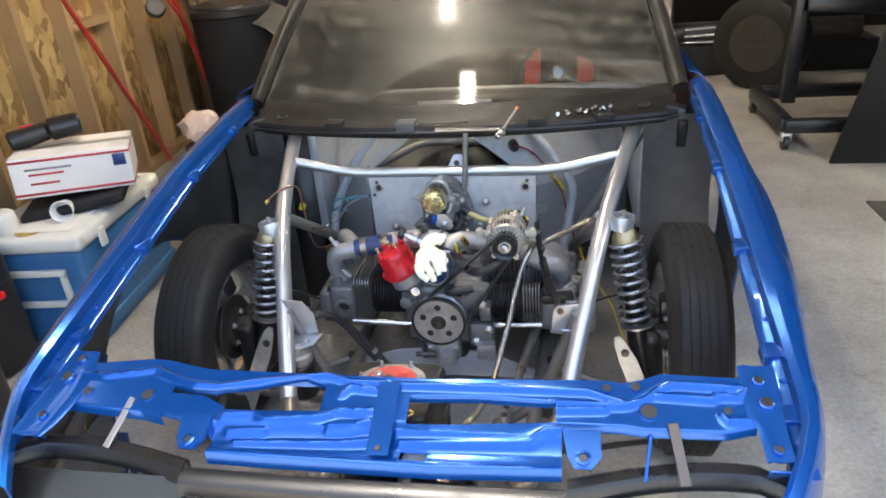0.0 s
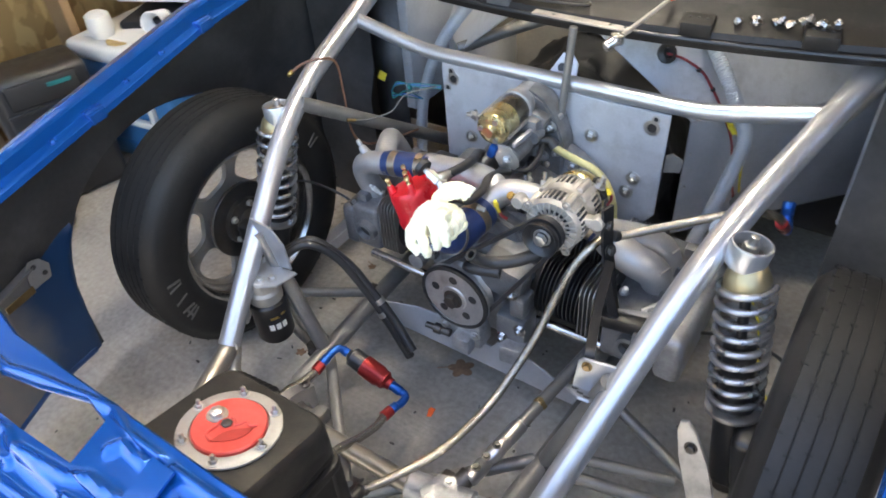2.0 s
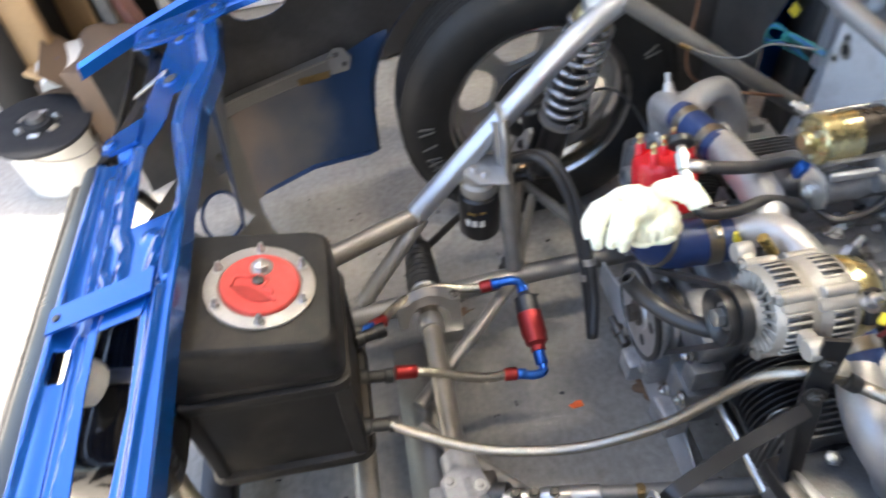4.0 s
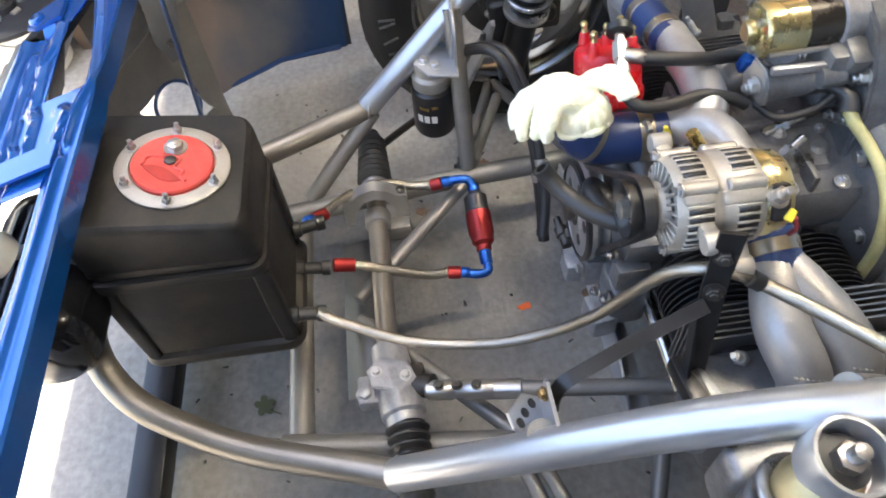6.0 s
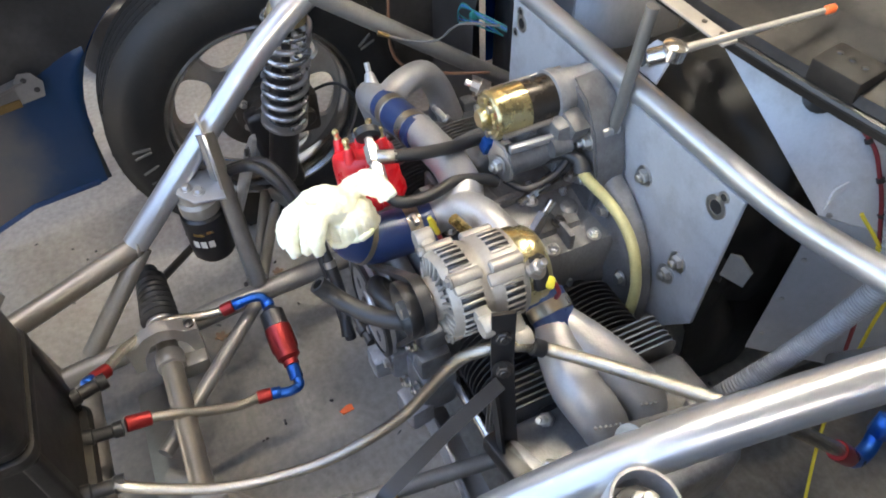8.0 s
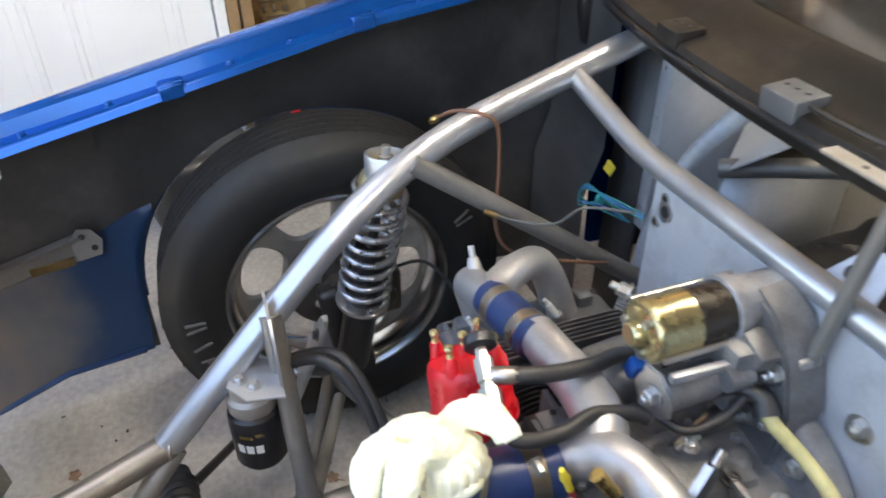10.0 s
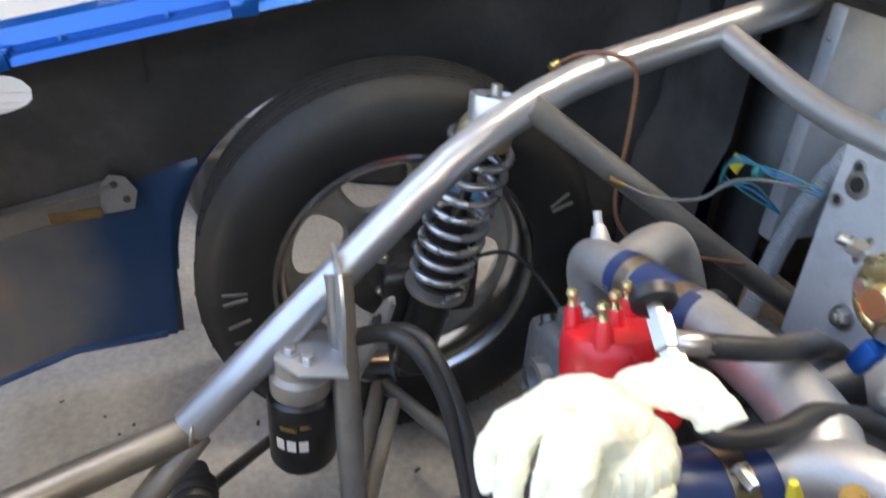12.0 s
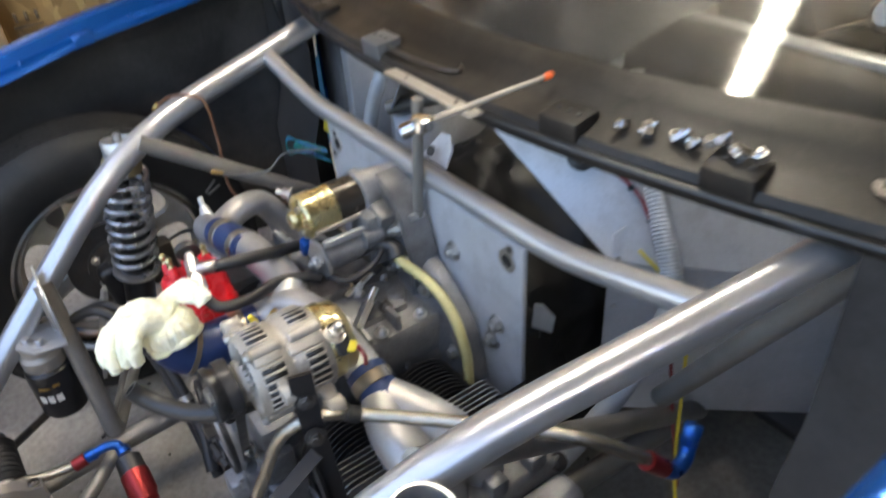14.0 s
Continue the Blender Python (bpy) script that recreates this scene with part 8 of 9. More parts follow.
for h, r in ((-0.014, 0.0362), (-0.008, 0.0372), (-0.001, 0.0378), (0.006, 0.0372), (0.011, 0.0345), (0.014, 0.030)):
    rings.append([gm @ Vector(((r + 0.0011 * math.sin(19 * a + 60 * h) + 0.0007 * math.sin(41 * a - 90 * h)) * math.cos(a), (r + 0.0011 * math.sin(19 * a + 60 * h) + 0.0007 * math.sin(41 * a - 90 * h)) * math.sin(a), h + 0.002 * math.sin(3 * a + 1))) for a in [k * math.pi / 60 for k in range(121)]])
part("pleated_cuff", sheet(pl, rings, 0.0012), latex, glove)
part("rolled_cuff", sweep(B(), cuff, lambda f: 0.0048 + 0.0012 * math.sin(38 * f) + 0.0007 * math.sin(91 * f), 12, caps=False), latex, glove)
g_ob = part("glove_body", bm, latex, glove)
rm = g_ob.modifiers.new("skin", "REMESH")
rm.mode, rm.voxel_size, rm.use_smooth_shade = "VOXEL", 0.0016, True
sm = g_ob.modifiers.new("soft", "SMOOTH")
sm.factor, sm.iterations = 0.5, 2
cl_tex = bpy.data.textures.new("creases", "CLOUDS")
cl_tex.noise_scale, cl_tex.noise_depth = 0.010, 2
dp = g_ob.modifiers.new("creases", "DISPLACE")
dp.texture, dp.strength, dp.mid_level = cl_tex, 0.0050, 0.5

# ---- loose things in the bay ----
wr = thing("ratchet_wrench", "steel ratchet with an orange-ended handle lying on the cowl", "wrench", (0.18, 2.05, 0.8))
H0, H1 = Vector((0.172, 1.965, 0.812)), Vector((0.205, 2.120, 0.834))
hd = (H1 - H0).normalized()
part("handle", sweep(B(), [H0, H0.lerp(H1, 0.15), H0.lerp(H1, 0.5), H0.lerp(H1, 0.85), H1], lambda f: 0.0050 - 0.0022 * f, 12), cast_light, wr)
bm = lathe(B(), [(0.010, -0.008), (0.0135, -0.006), (0.0135, 0.008), (0.009, 0.010)], place(H0 - hd * 0.012, (0.1, 0.1, 1)), 20)
lathe(bm, [(0.007, 0.0), (0.010, 0.002), (0.010, 0.018), (0.008, 0.02)], place(H0 - hd * 0.02, (-0.5, -0.75, -0.35)), 12)
part("head", bm, chrome, wr)
part("handle_tip", rod(B(), H1 - hd * 0.004, H1 + hd * 0.009, 0.0048, None, 14, 0.002), orange_flag, wr, "orange plastic tip")

random.seed(4)
for k in range(11):
    x = 0.338 + 0.0158 * k + random.uniform(-0.004, 0.004)
    y = 2.126 + 0.07 * (x - 0.338) + random.uniform(-0.003, 0.003)
    z = 0.811 if x < 0.432 else 0.8195
    t = hexbolt(B(), (x, y, z), (random.uniform(-1, 1), random.uniform(-1, 1), random.uniform(0.1, 1.0)), 0.0075, 0.011, False, 0.006)
    tagged(part("hex_nut", t, chrome, at=(x, y, z)), "loose plated hex nut on the windscreen base", "nut", "loose nuts")


def wire(pts, r, mat, name="wire", parent=None):
    return part(name, sweep(B(), spline(pts, 7), r, 8), mat, parent)


loom = thing("firewall_wiring", "taped red and yellow wires running down the firewall", "wiring", (0.36, 2.33, 0.4))
wire([(0.186, 2.210, 0.684), (0.218, 2.236, 0.666), (0.254, 2.256, 0.636), (0.277, 2.259, 0.606), (0.294, 2.258, 0.583), (0.312, 2.252, 0.558), (0.345, 2.240, 0.505), (0.365, 2.235, 0.42), (0.40, 2.22, 0.30), (0.44, 2.2, 0.2)], 0.0029, wire_red, "red_wire", loom)
for p in ((0.245, 2.251, 0.644), (0.280, 2.259, 0.602), (0.308, 2.254, 0.564)):
    part("tape_band", rod(B(), p, Vector(p) + Vector((0.004, 0.001, -0.005)), 0.0052, None, 10), black_plastic, loom)
wire([(0.305, 2.212, 0.580), (0.34, 2.235, 0.535), (0.372, 2.252, 0.48), (0.385, 2.25, 0.38), (0.43, 2.2, 0.24), (0.52, 2.12, 0.12)], 0.0027, wire_yellow, "yellow_wire", loom)
part("yellow_sleeve", rod(B(), (0.338, 2.234, 0.540), (0.350, 2.238, 0.520), 0.0062, None, 12), wire_yellow, loom)

wl = thing("teal_wire_bundle", "teal and blue wires tied to the plate's edge", "wiring", (-0.35, 2.0, 0.55))
for k, mt in enumerate((wire_green, wire_blue, wire_green)):
    o = 0.008 * k
    wire([(-0.275, 2.02, 0.590 - o / 2), (-0.33, 2.0, 0.592 - o / 2), (-0.385, 1.99, 0.580 + o / 2), (-0.405, 1.995, 0.555 - o), (-0.39, 2.03, 0.53 + o), (-0.37, 2.07, 0.51)], 0.0014, mt, "strand", wl)
part("cable_tie", rod(B(), (-0.345, 1.995, 0.582), (-0.351, 1.993, 0.58), 0.008, None, 12), wire_green, wl)
cb = thing("brake_pipe", "thin copper-brown brake pipe hooked over the frame rail", "pipe", (-0.5, 1.8, 0.5))
wire([(-0.531, 1.800, 0.662), (-0.505, 1.82, 0.682), (-0.470, 1.845, 0.690), (-0.455, 1.87, 0.672), (-0.452, 1.875, 0.60), (-0.440, 1.87, 0.50), (-0.425, 1.90, 0.455), (-0.40, 1.97, 0.44), (-0.38, 2.05, 0.43)], 0.003, wire_brown, "pipe", cb)
part("end_nut", rod(B(), (-0.536, 1.794, 0.657), (-0.528, 1.803, 0.665), 0.006, None, 6), brass, cb)
c2 = thing("clutch_cable", "thin grey cable tied along the rear brace", "cable", (-0.4, 1.9, 0.5))
wire([(-0.412, 1.855, 0.545), (-0.395, 1.89, 0.535), (-0.36, 1.93, 0.545), (-0.335, 1.96, 0.580), (-0.285, 2.012, 0.590)], 0.0022, cable_grey, "cable", c2)
part("cable_end", rod(B(), (-0.418, 1.838, 0.552), (-0.411, 1.857, 0.544), 0.0042, None, 10), old_brass, c2)
# odds hanging behind the wheel, and a yellow rag scrap
tagged(part("yellow_tag", box(B(), (0.022, 0.003, 0.03), pose(-0.575, 2.16, 0.49, 10, 25, 15), 0.001, 1), wire_yellow, at=(-0.575, 2.16, 0.49)), "scrap of yellow plastic hanging in the wheel well", "tag")
rs = thing("floor_wire", "thin yellow and black wires trailing over the floor", "wiring", (0.6, 2.0, 0.0))
wire([(0.52, 2.12, 0.12), (0.56, 2.05, 0.03), (0.62, 1.98, 0.006), (0.68, 2.02, 0.006), (0.66, 2.10, 0.006), (0.60, 2.12, 0.006)], 0.0022, wire_yellow, "strand", rs)
wire([(0.66, 2.2, 0.006), (0.70, 2.1, 0.006), (0.67, 2.02, 0.006), (0.60, 2.0, 0.006), (0.57, 1.93, 0.006)], 0.003, black_plastic, "strand", rs)
tagged(part("white_oval", lathe(B(), [(0.020, -0.010), (0.024, 0.0), (0.024, 0.012), (0.017, 0.017)], place((0.098, 0.885, 0.535), (0, -0.6, 1)) @ Matrix.Diagonal((1.3, 0.9, 1, 1)), 24), white_plastic, at=(0.098, 0.885, 0.53)), "small white oval piece behind the support trough", "cap")

# small litter on the floor
fl = bmesh.new()
prism(fl, [(-0.005, -0.013), (0.005, -0.010), (0.010, 0.012), (-0.002, 0.015), (-0.006, 0.006)], 0.002, pose(-0.052, 1.578, 0.001, 0, 6, 20))
tagged(part("orange_scrap", fl, orange_flag, at=(-0.052, 1.578, 0)), "small orange plastic scrap on the floor", "litter")


def leaf(x, y, size, rot, mat):
    bm = B()
    out = []
    for k in range(36):
        a = 2 * math.pi * k / 36
        out.append((size * (0.55 + 0.45 * abs(math.cos(2.5 * a))) * math.cos(a), size * (0.5 + 0.4 * abs(math.cos(2.5 * a))) * math.sin(a)))
    prism(bm, out, 0.0012, pose(x, y, 0.002, 3, 4, rot))
    rod(bm, pose(x, y, 0.003, 0, 0, rot) @ Vector((size * 0.6, 0, 0)), pose(x, y, 0.003, 0, 0, rot) @ Vector((size * 1.7, 0.01, 0)), 0.0012, None, 6)
    tagged(part("dead_leaf", bm, mat, at=(x, y, 0)), "dry brown leaf lying on the concrete", "leaf", "leaves")


leaf(-0.062, 1.729, 0.035, 200, dead_leaf)
leaf(0.086, 1.065, 0.022, 40, surface("dull_green_leaf", (0.11, 0.11, 0.05), 0.8))
for x, y, q in ((-0.62, 1.10, 10), (-0.33, 1.40, 70), (0.42, 1.35, 150), (-0.45, 1.56, 30), (-0.5, 1.92, 130)):
    leaf(x, y, 0.014, q, dead_leaf)
random.seed(9)
bm = B()
for k in range(150):
    x, y = random.uniform(-0.8, 0.8), random.uniform(0.9, 2.3)
    box(bm, (random.uniform(0.003, 0.012), random.uniform(0.002, 0.006), 0.002), pose(x, y, 0.0015, 0, 0, random.uniform(0, 180)))
tagged(part("floor_grit", bm, dark_steel), "dark specks of grit on the concrete", "grit", kind="stuff")

# ---- beside the left wall ----
cooler = thing("cooler", "faded blue picnic cooler with a stained white lid", "cooler", (-1.62, 2.28, 0.0))
CM = pose(-1.625, 2.30, 0.0, 0, 0, 5.7)


def cbox(x0, x1, y0, y1, z0, z1, bev=0.01, seg=3):
    return box(B(), (x1 - x0, y1 - y0, z1 - z0), CM @ Matrix.Translation(((x0 + x1) / 2, (y0 + y1) / 2, (z0 + z1) / 2)), bev, seg)


part("tub", cbox(-0.205, 0.205, -0.33, 0.33, 0.0, 0.395, 0.025), blue_plastic, cooler)
part("tub_band", cbox(-0.212, 0.212, -0.337, 0.337, 0.03, 0.085, 0.012), blue_plastic, cooler)
lid = part("lid", cbox(-0.22, 0.22, -0.345, 0.345, 0.39, 0.455, 0.022), white_plastic, cooler, "stained white lid")
part("lid_panel", cbox(-0.17, 0.17, -0.29, 0.29, 0.452, 0.462, 0.006), white_plastic, lid)
for y in (-0.2, 0.2):
    bm = cbox(0.218, 0.232, y - 0.02, y + 0.02, 0.355, 0.43, 0.005)
    part("latch", bm, white_plastic, cooler)
bm = B()
for x0, x1, z0, z1 in ((-0.13, 0.13, 0.30, 0.325), (-0.13, 0.13, 0.17, 0.195), (-0.13, -0.105, 0.195, 0.30), (0.105, 0.13, 0.195, 0.30)):
    box(bm, (x1 - x0, 0.022, z1 - z0), CM @ Matrix.Translation(((x0 + x1) / 2, -0.342, (z0 + z1) / 2)), 0.006)
part("handle", bm, white_plastic, cooler, "white swing handle")
bm = lathe(B(), [(0.022, 0), (0.022, 0.02), (0.014, 0.024)], CM @ Matrix.Translation((0.06, -0.33, 0.06)) @ pose(0, 0, 0, 90, 0, 0), 18)
box(bm, (0.05, 0.016, 0.016), CM @ Matrix.Translation((0.06, -0.36, 0.06)), 0.005)
part("drain_plug", bm, white_plastic, cooler)

carton = thing("shipping_carton", "white shipping carton with red stripes on the cooler", "carton", (-1.62, 2.33, 0.50))
KM = pose(-1.60, 2.33, 0.0, -4, 3, 30)
part("carton_body", box(B(), (0.42, 0.36, 0.155), KM @ Matrix.Translation((0, 0, 0.60)), 0.003, 1), cardboard, carton)
part("tape_strip", box(B(), (0.424, 0.06, 0.001), KM @ Matrix.Translation((0, 0, 0.6783)), 0.0, 1), cast_light, carton)
for z in (0.536, 0.662):
    part("red_stripe", box(B(), (0.4215, 0.3615, 0.009), KM @ Matrix.Translation((0, 0, z)), 0.0, 1), ink_red, carton)
part("navy_emblem", box(B(), (0.045, 0.001, 0.045), KM @ Matrix.Translation((0.17, -0.181, 0.632)), 0.0, 1), ink_navy, carton)
for k, (x, z, w_) in enumerate(((-0.08, 0.63, 0.16), (-0.09, 0.61, 0.12), (-0.10, 0.575, 0.10))):
    part("print_bar", box(B(), (w_, 0.001, 0.008), KM @ Matrix.Translation((x, -0.181, z)), 0.0, 1), ink_red if k else ink_grey, carton)
bm = box(B(), (0.38, 0.22, 0.035), pose(-1.55, 2.26, 0.485, 0, -5, 25), 0.012)
tagged(part("black_bag", bm, cloth_black, at=(-1.55, 2.26, 0.47)), "flat black cloth bag between carton and cooler", "bag")

sp_ = thing("black_flashlight", "black and red work light lying on the carton", "work light", (-1.72, 2.38, 0.68))
SM = pose(-1.70, 2.38, 0.728, 0, -6, 38)
bm = rod(B(), SM @ Vector((-0.13, -0.01, 0)), SM @ Vector((0.02, 0, 0.005)), 0.042, 0.038, 20, 0.01)
part("lamp_barrel", bm, black_plastic, sp_)
part("lamp_head", rod(B(), SM @ Vector((0.02, 0.0, 0.005)), SM @ Vector((0.14, 0.0, 0.0)), 0.046, 0.044, 20, 0.008), black_paint, sp_)
part("red_button", box(B(), (0.05, 0.02, 0.01), SM @ Matrix.Translation((-0.05, 0, 0.042)), 0.003), red_cap, sp_)
cup = thing("foam_cup", "white foam cup lying on its side on the cooler", "cup", (-1.52, 2.08, 0.47))
cm2 = place((-1.50, 2.10, 0.503), (0.45, -0.85, 0.15))
part("cup_wall", lathe(B(), [(0.028, -0.09), (0.030, -0.088), (0.039, 0.0), (0.041, 0.002), (0.039, 0.004), (0.036, 0.0), (0.028, -0.082), (0.002, -0.082)], cm2, 28), white_paint, cup)
tagged(part("paper_cup", lathe(B(), [(0.035, 0.0), (0.045, 0.03), (0.04, 0.075), (0.025, 0.085)], pose(-1.68, 2.02, 0.458), 20), white_plastic, at=(-1.68, 2.02, 0.458)), "crumpled white paper cup on the cooler lid", "cup")
tagged(part("stain", lathe(B(), [(0.05, 0.0), (0.05, 0.004)], pose(-1.60, 2.03, 0.4555), 24), brass, at=(-1.60, 2.03, 0.455)), "brown bottle cap lid on the cooler", "lid")

bat = thing("battery_charger", "black battery charger with red handle on the floor", "charger", (-1.66, 1.72, 0.0))
BM = pose(-1.72, 1.76, 0.0, 0, 0, -16)
part("case", box(B(), (0.20, 0.30, 0.46), BM @ Matrix.Translation((0, 0, 0.23)), 0.03, 4), black_plastic, bat)
part("front_panel", box(B(), (0.012, 0.22, 0.08), BM @ Matrix.Translation((0.100, 0, 0.40)), 0.008, 2), dark_wall, bat, "dull grey control panel")
part("case_rib", box(B(), (0.010, 0.26, 0.012), BM @ Matrix.Translation((0.100, 0, 0.345)), 0.004, 2), black_plastic, bat)
bm = B()
for y0, y1, z0, z1 in ((-0.020, 0.090, 0.300, 0.326), (-0.020, 0.006, 0.215, 0.302)):
    box(bm, (0.03, y1 - y0, z1 - z0), BM @ Matrix.Translation((0.106, (y0 + y1) / 2, (z0 + z1) / 2)), 0.008)
part("red_grip", bm, red_cap, bat, "red moulded grip")
part("green_label", box(B(), (0.004, 0.075, 0.014), BM @ Matrix.Translation((0.1075, 0.05, 0.415)), 0.001, 1), wire_green, bat)
tagged(part("dark_case", box(B(), (0.24, 0.34, 0.22), pose(-1.55, 1.42, 0.11, 0, 0, 15), 0.05, 4), black_plastic, at=(-1.55, 1.42, 0)), "rounded dark plastic case standing on the floor", "case")

# tools and bags leaning on the wall further back
pole = thing("red_pole", "long red pole leaning on the studs", "pole", (-2.05, 3.8, 0.0))
part("shaft", rod(B(), (-2.08, 3.80, 0.12), (-1.98, 2.95, 1.45), 0.014, None, 12), red_paint, pole)
part("grip", rod(B(), (-1.985, 2.99, 1.38), (-1.955, 2.74, 1.78), 0.019, None, 12), black_plastic, pole)
jack = thing("red_jack", "red and chrome long handled jack leaning on the wall", "jack", (-2.1, 4.3, 0.0))
part("beam", rod(B(), (-1.96, 4.34, 0.25), (-1.99, 3.92, 1.62), 0.016, None, 12), red_paint, jack)
part("hose", sweep(B(), spline([(-1.97, 4.20, 0.75), (-1.93, 4.08, 0.90), (-1.97, 4.00, 1.08), (-1.99, 4.06, 1.28), (-1.97, 3.96, 1.45)]), 0.010, 8), red_paint, jack)
part("handle", rod(B(), (-1.93, 4.40, 0.25), (-1.95, 4.00, 1.55), 0.016, None, 12), chrome, jack)
part("handle", rod(B(), (-1.90, 4.48, 0.25), (-1.93, 4.10, 1.55), 0.014, None, 12), steel, jack)
part("gauge", rod(B(), (-2.02, 3.93, 1.00), (-1.99, 3.90, 1.02), 0.055, None, 20, 0.008), black_plastic, jack)
bm = B()
rows = []
for i in range(9):
    rows.append([Vector((-1.95 + 0.10 * j + 0.02 * math.sin(i * 2.1 + j), 4.2 + 0.16 * i, 1.05 + 0.10 * math.sin(1.1 * i) - 0.05 * j + 0.03 * math.sin(j * 1.7))) for j in range(7)])
sheet(bm, rows, 0.006)
tagged(part("canvas_sheet", bm, canvas, at=(-1.7, 4.8, 1.0)), "crumpled grey canvas over dark bins", "canvas sheet")
for k in range(3):
    x, y = -1.75 + 0.08 * k, 4.35 + 0.42 * k
    bn = thing("dark_bin", "tall black bin against the wall", "bin", (x, y, 0), "bins")
    part("tub", lathe(B(), [(0.20, 0.0), (0.22, 0.02), (0.25, 0.90)], pose(x, y, 0.0), 28), cloth_black, bn)
    part("rim", lathe(B(), [(0.25, 0.90), (0.262, 0.91), (0.262, 0.945), (0.248, 0.95)], pose(x, y, 0.0), 28), black_plastic, bn)
    part("lid", lathe(B(), [(0.247, 0.951), (0.24, 0.97), (0.12, 0.99), (0.01, 0.995)], pose(x, y, 0.0), 28), black_plastic, bn)
bm = lathe(B(), [(0.02, 0.0), (0.07, 0.005), (0.105, 0.03), (0.10, 0.07), (0.085, 0.10), (0.06, 0.125), (0.03, 0.14), (0.01, 0.142)], pose(-1.35, 2.98, 0.50), 48)
bmesh.ops.subdivide_edges(bm, edges=bm.edges, cuts=1)
for v in bm.verts:
    v.co += noise.noise_vector(v.co * 12) * 0.030 + noise.noise_vector(v.co * 34) * 0.016
tagged(part("pale_rag", bm, rag, at=(-1.36, 2.95, 0.55)), "crumpled pale pink shop rag on a box", "rag")
tagged(part("rag_box", slab(B(), -1.40, -1.16, 2.86, 3.10, 0.0, 0.505, 0.006), dark_wall, at=(-1.37, 2.95, 0)), "dark box under the rag", "box")

# ---- right-hand side of the garage ----
cart = thing("steel_cart", "black steel tube stand on casters", "stand", (1.9, 4.4, 0.0))
for p, q in (((1.60, 4.10, 0.14), (2.7, 4.10, 0.14)), ((1.60, 4.87, 0.14), (2.7, 4.87, 0.14)), ((1.62, 4.10, 0.14), (1.62, 4.87, 0.14)), ((1.72, 4.50, 0.17), (1.72, 4.50, 1.3)), ((1.72, 4.5, 0.75), (2.9, 4.5, 0.66)), ((2.3, 4.5, 0.17), (2.3, 4.5, 1.3))):
    a, b2 = Vector(p), Vector(q)
    part("square_tube", box(B(), (0.075, 0.075, (b2 - a).length), place((a + b2) / 2, b2 - a), 0.006), black_paint, cart)
for p in ((1.62, 4.10), (1.62, 4.87), (2.6, 4.1), (2.6, 4.87)):
    part("caster", rod(B(), (p[0] - 0.018, p[1], 0.045), (p[0] + 0.018, p[1], 0.045), 0.045, None, 18, 0.006), black_plastic, cart)
    part("caster_fork", slab(B(), p[0] - 0.03, p[0] + 0.03, p[1] - 0.02, p[1] + 0.02, 0.05, 0.105, 0.006), steel, cart)
part("dark_load", slab(B(), 1.75, 2.9, 4.55, 5.1, 0.75, 1.5, 0.02), dark_wall, cart, "dark boxed load")
cab = thing("leaning_board", "tall dark board leaning beside the stand", "board", (2.3, 3.8, 0.0))
bm = prism(B(), [(0.0, 0.0), (1.4, 0.0), (1.4, 1.7), (0.38, 1.7)], 0.03, place((1.79, 3.84, 0.0), (0.0, 1, 0.0), (1, 0, 0)) @ Matrix.Diagonal((1, -1, 1, 1)))
part("sheet", bm, dark_wall, cab)
rw = thing("race_wheel", "black slick tyre of another car in the dark", "wheel", (1.95, 5.5, 0.0))
part("tyre", lathe(B(), [(0.20, -0.09), (0.30, -0.10), (0.335, -0.08), (0.34, 0.0), (0.335, 0.08), (0.30, 0.10), (0.20, 0.09)], place((1.80, 5.55, 0.34), (-0.62, -0.78, 0)), 40), rubber, rw)
part("rim", lathe(B(), [(0.06, 0.0), (0.20, 0.02), (0.205, 0.09), (0.195, 0.092)], place((1.80, 5.55, 0.34), (-0.62, -0.78, 0)), 32), dark_steel, rw)
axle = thing("axle_housing", "dark axle assembly with bright studs on the floor", "axle", (1.35, 6.2, 0.0))
part("axle_tube", rod(B(), (1.05, 6.1, 0.34), (2.6, 5.9, 0.36), 0.08, None, 20), dark_steel, axle)
for k in range(3):
    part("bright_stud", rod(B(), (1.30, 5.85, 0.40 - 0.05 * k), (1.52, 5.80, 0.42 - 0.055 * k), 0.012, None, 10), chrome, axle)
part("drum", lathe(B(), [(0.10, 0), (0.17, 0.01), (0.17, 0.09), (0.1, 0.1)], place((1.12, 6.0, 0.45), (1, -0.2, 0)), 28), steel, axle)
part("under_tray", slab(B(), 1.1, 2.8, 6.0, 6.5, 0.0, 0.25, 0.02), dark_wall, axle)
tagged(part("floor_mat", slab(B(), 1.78, 2.5, 2.7, 3.3, 0.001, 0.008), canvas, at=(2.1, 3.0, 0)), "grey mat on the concrete", "mat")
tagged(part("white_rag", lathe(B(), [(0.01, 0), (0.05, 0.05), (0.06, 0.14), (0.03, 0.19)], pose(1.92, 4.46, 1.02), 12), white_plastic, at=(1.92, 4.46, 1.02)), "white rag hanging from the stand", "rag")

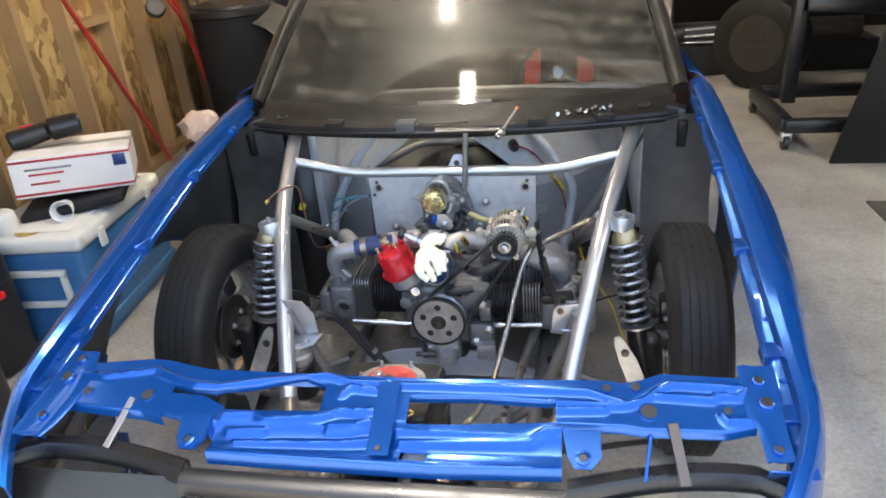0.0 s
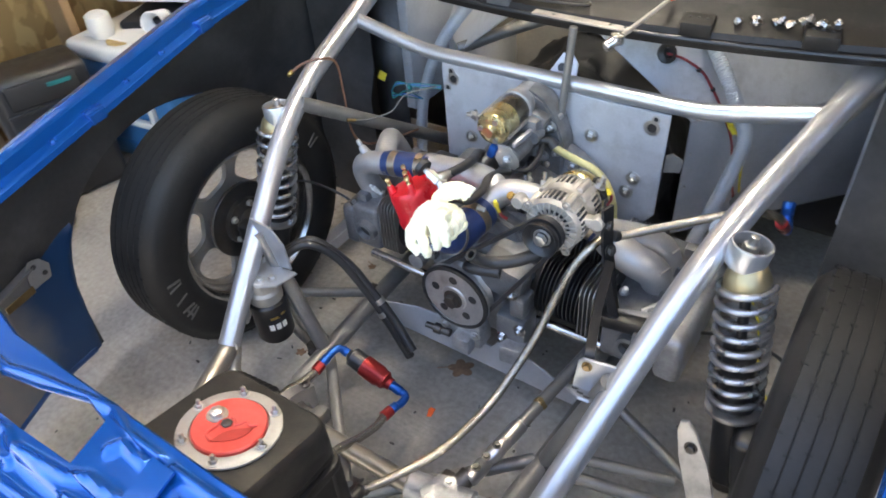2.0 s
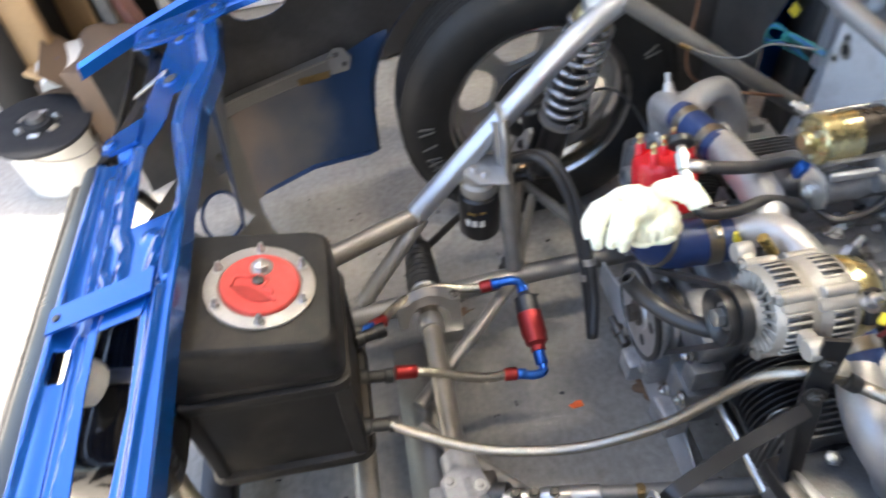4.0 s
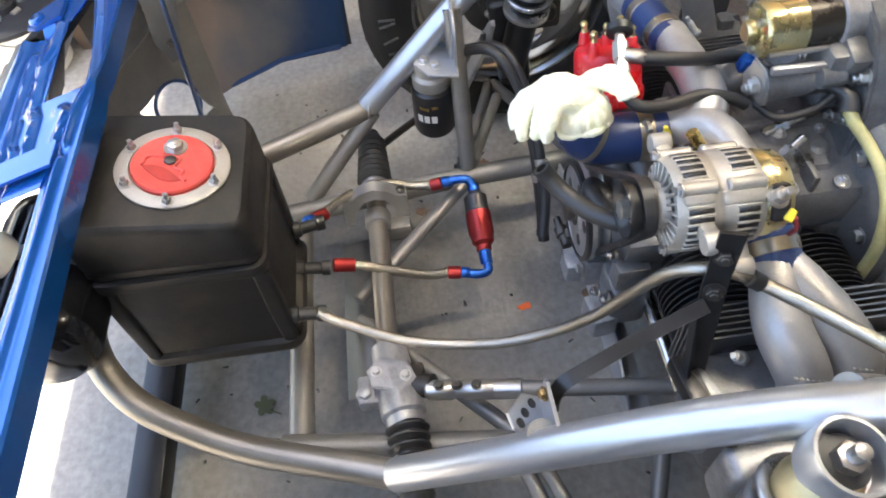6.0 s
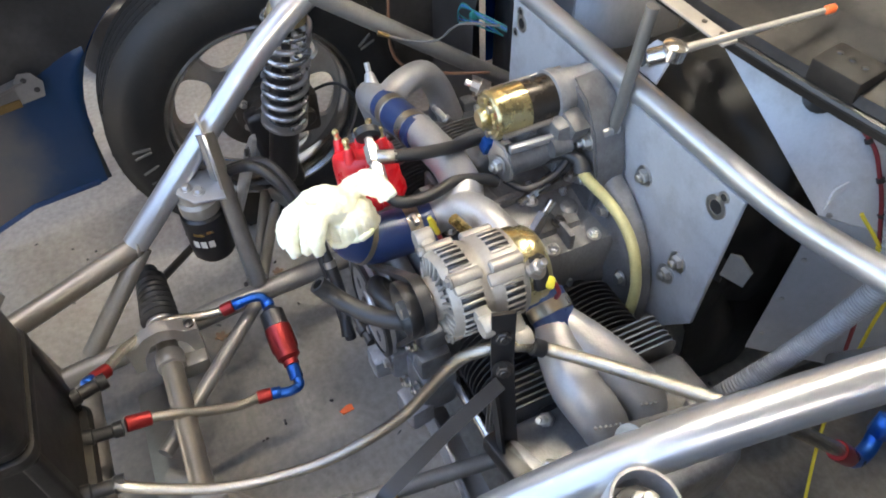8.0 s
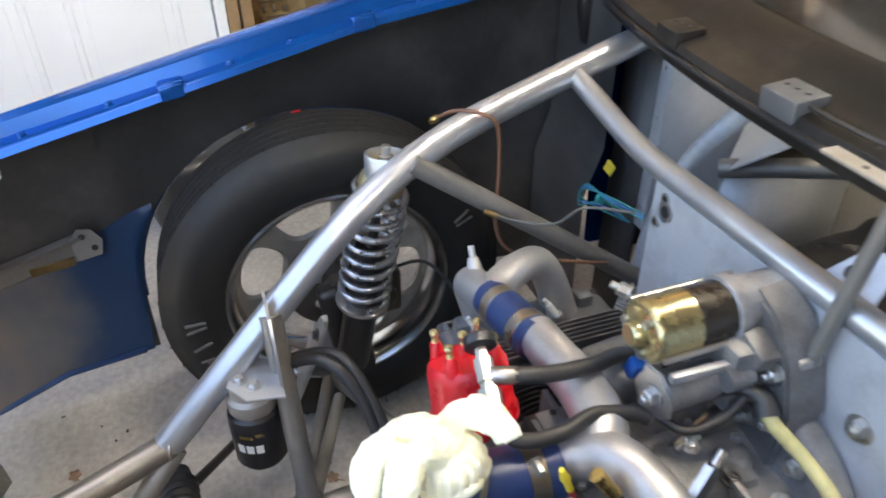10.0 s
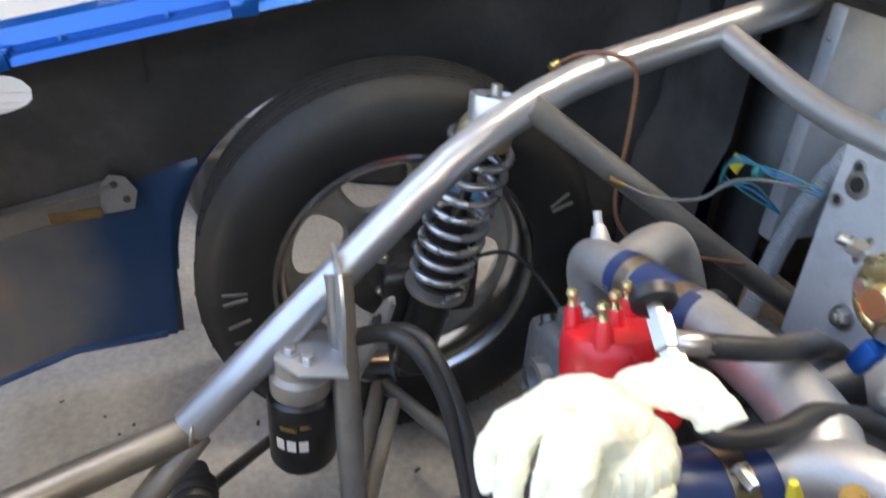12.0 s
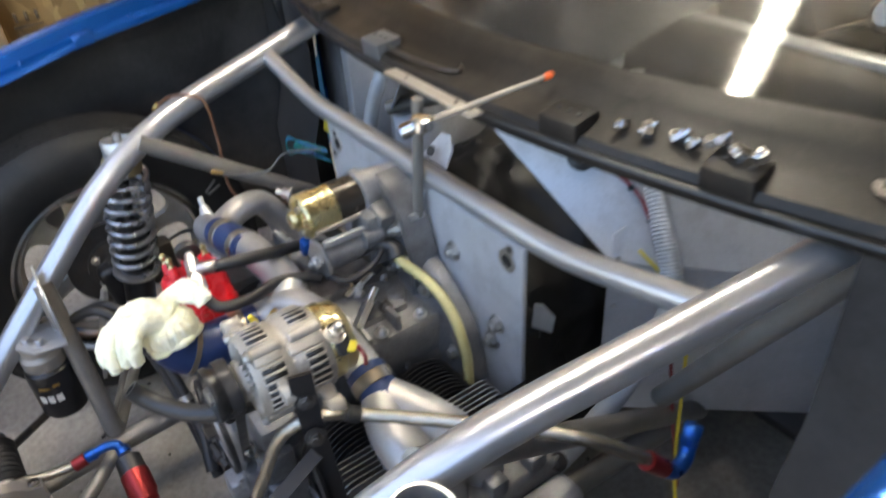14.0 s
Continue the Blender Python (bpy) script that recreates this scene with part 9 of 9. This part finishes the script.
# ---- just outside the opening ----
bucket = thing("white_bucket", "small white plastic bucket with a clutch disc on top", "bucket", (-1.05, 0.38, 0.0))
part("pail", lathe(B(), [(0.090, 0.0), (0.098, 0.008), (0.108, 0.145), (0.114, 0.15), (0.114, 0.172), (0.105, 0.173), (0.09, 0.02)], pose(-1.05, 0.385, 0.0), 32), white_plastic, bucket)
part("bail", sweep(B(), [(-1.05 + 0.121 * math.cos(q), 0.385 + 0.121 * math.sin(q), 0.155 - 0.05 * math.sin(q)) for q in [math.pi * k / 12 for k in range(13)]], 0.0025, 8), steel, bucket)
disc = thing("clutch_disc", "black clutch disc with steel hub resting on the bucket", "clutch disc", (-1.04, 0.39, 0.18))
dmx = place((-1.04, 0.39, 0.181), (0.06, 0.04, 1)) @ Matrix.Scale(0.80, 4)
part("friction_ring", lathe(B(), [(0.09, 0.0), (0.165, 0.0), (0.168, 0.006), (0.165, 0.014), (0.09, 0.014)], dmx, 44), disc_dark, disc)
part("hub_plate", lathe(B(), [(0.02, 0.002), (0.09, 0.002), (0.09, 0.010), (0.05, 0.012), (0.045, 0.03), (0.022, 0.032)], dmx, 32), disc_dark, disc)
part("hub", lathe(B(), [(0.018, 0.03), (0.026, 0.03), (0.026, 0.05), (0.018, 0.05)], dmx, 20), steel, disc)
for k in range(6):
    a = math.pi * k / 3
    part("hub_spring", rod(B(), dmx @ Vector((0.062 * math.cos(a) - 0.015 * math.sin(a), 0.062 * math.sin(a) + 0.015 * math.cos(a), 0.013)), dmx @ Vector((0.062 * math.cos(a) + 0.015 * math.sin(a), 0.062 * math.sin(a) - 0.015 * math.cos(a), 0.013)), 0.008, None, 10), steel, disc)
pk = thing("parts_box", "open cardboard box with packing and a board", "box", (-1.35, 0.45, 0.0))
bm = slab(B(), -1.34, -1.09, 0.50, 0.72, 0.0, 0.30, 0.004)
bmesh.ops.subdivide_edges(bm, edges=bm.edges, cuts=3, use_grid_fill=True)
for v in bm.verts:
    if v.co.z > 0.02:
        v.co += noise.noise_vector(v.co * 7) * 0.035 + noise.noise_vector(v.co * 19) * 0.012
part("carton", bm, brown_card, pk)
part("carton_flap", box(B(), (0.22, 0.13, 0.004), pose(-1.20, 0.46, 0.27, -48, 6, 8), 0.001, 1), brown_card, pk)
part("low_carton", slab(B(), -1.36, -1.20, 0.352, 0.49, 0.0, 0.215, 0.006), brown_card, pk)
part("loose_board", box(B(), (0.075, 0.30, 0.018), pose(-1.235, 0.375, 0.243, 2, 3, -35), 0.003), wood, pk)
bm = box(B(), (0.15, 0.17, 0.05), pose(-1.235, 0.455, 0.245, 6, 5, 20), 0.02, 2)
bmesh.ops.subdivide_edges(bm, edges=bm.edges, cuts=2, use_grid_fill=True)
for v in bm.verts:
    v.co += noise.noise_vector(v.co * 26) * 0.016
part("plastic_bag", bm, white_plastic, pk, "crumpled white plastic bag")
part("bag_print", box(B(), (0.05, 0.02, 0.003), pose(-1.215, 0.43, 0.288, 8, 8, 30), 0.001, 1), ink_navy, pk)
for p, q, wd, mat in (((-1.20, 0.66, 0.02), (-1.72, 0.36, 1.10), 0.030, canvas), ((-1.28, 0.74, 0.03), (-1.60, 0.40, 0.75), 0.075, rust_red), ((-1.42, 0.62, 0.02), (-1.66, 0.37, 0.80), 0.055, wood), ((-1.50, 0.80, 0.02), (-1.90, 0.40, 0.95), 0.05, canvas)):
    a, b2 = Vector(p), Vector(q)
    tagged(part("timber", box(B(), (wd, 0.032, (b2 - a).length), place((a + b2) / 2, b2 - a, (1, 0, 0)), 0.004), mat, at=(a + b2) / 2), "length of timber leaning on the wall by the doorway", "timber", "timbers")
random.seed(21)
bm = B()
for k in range(90):
    x, y = random.uniform(-1.9, -1.05), random.uniform(-0.9, 0.25)
    if x > -1.25 - 0.3 * y:
        continue
    r = random.uniform(0.01, 0.05)
    m = pose(x, y, r * 0.4, random.uniform(0, 90), random.uniform(0, 90), random.uniform(0, 90))
    bmesh.ops.create_icosphere(bm, subdivisions=1, radius=r, matrix=m)
for v in bm.verts:
    v.co += noise.noise_vector(v.co * 20) * 0.012
tagged(part("rubble_edge", bm, soil), "broken concrete rubble along the drive's edge", "rubble", kind="stuff")
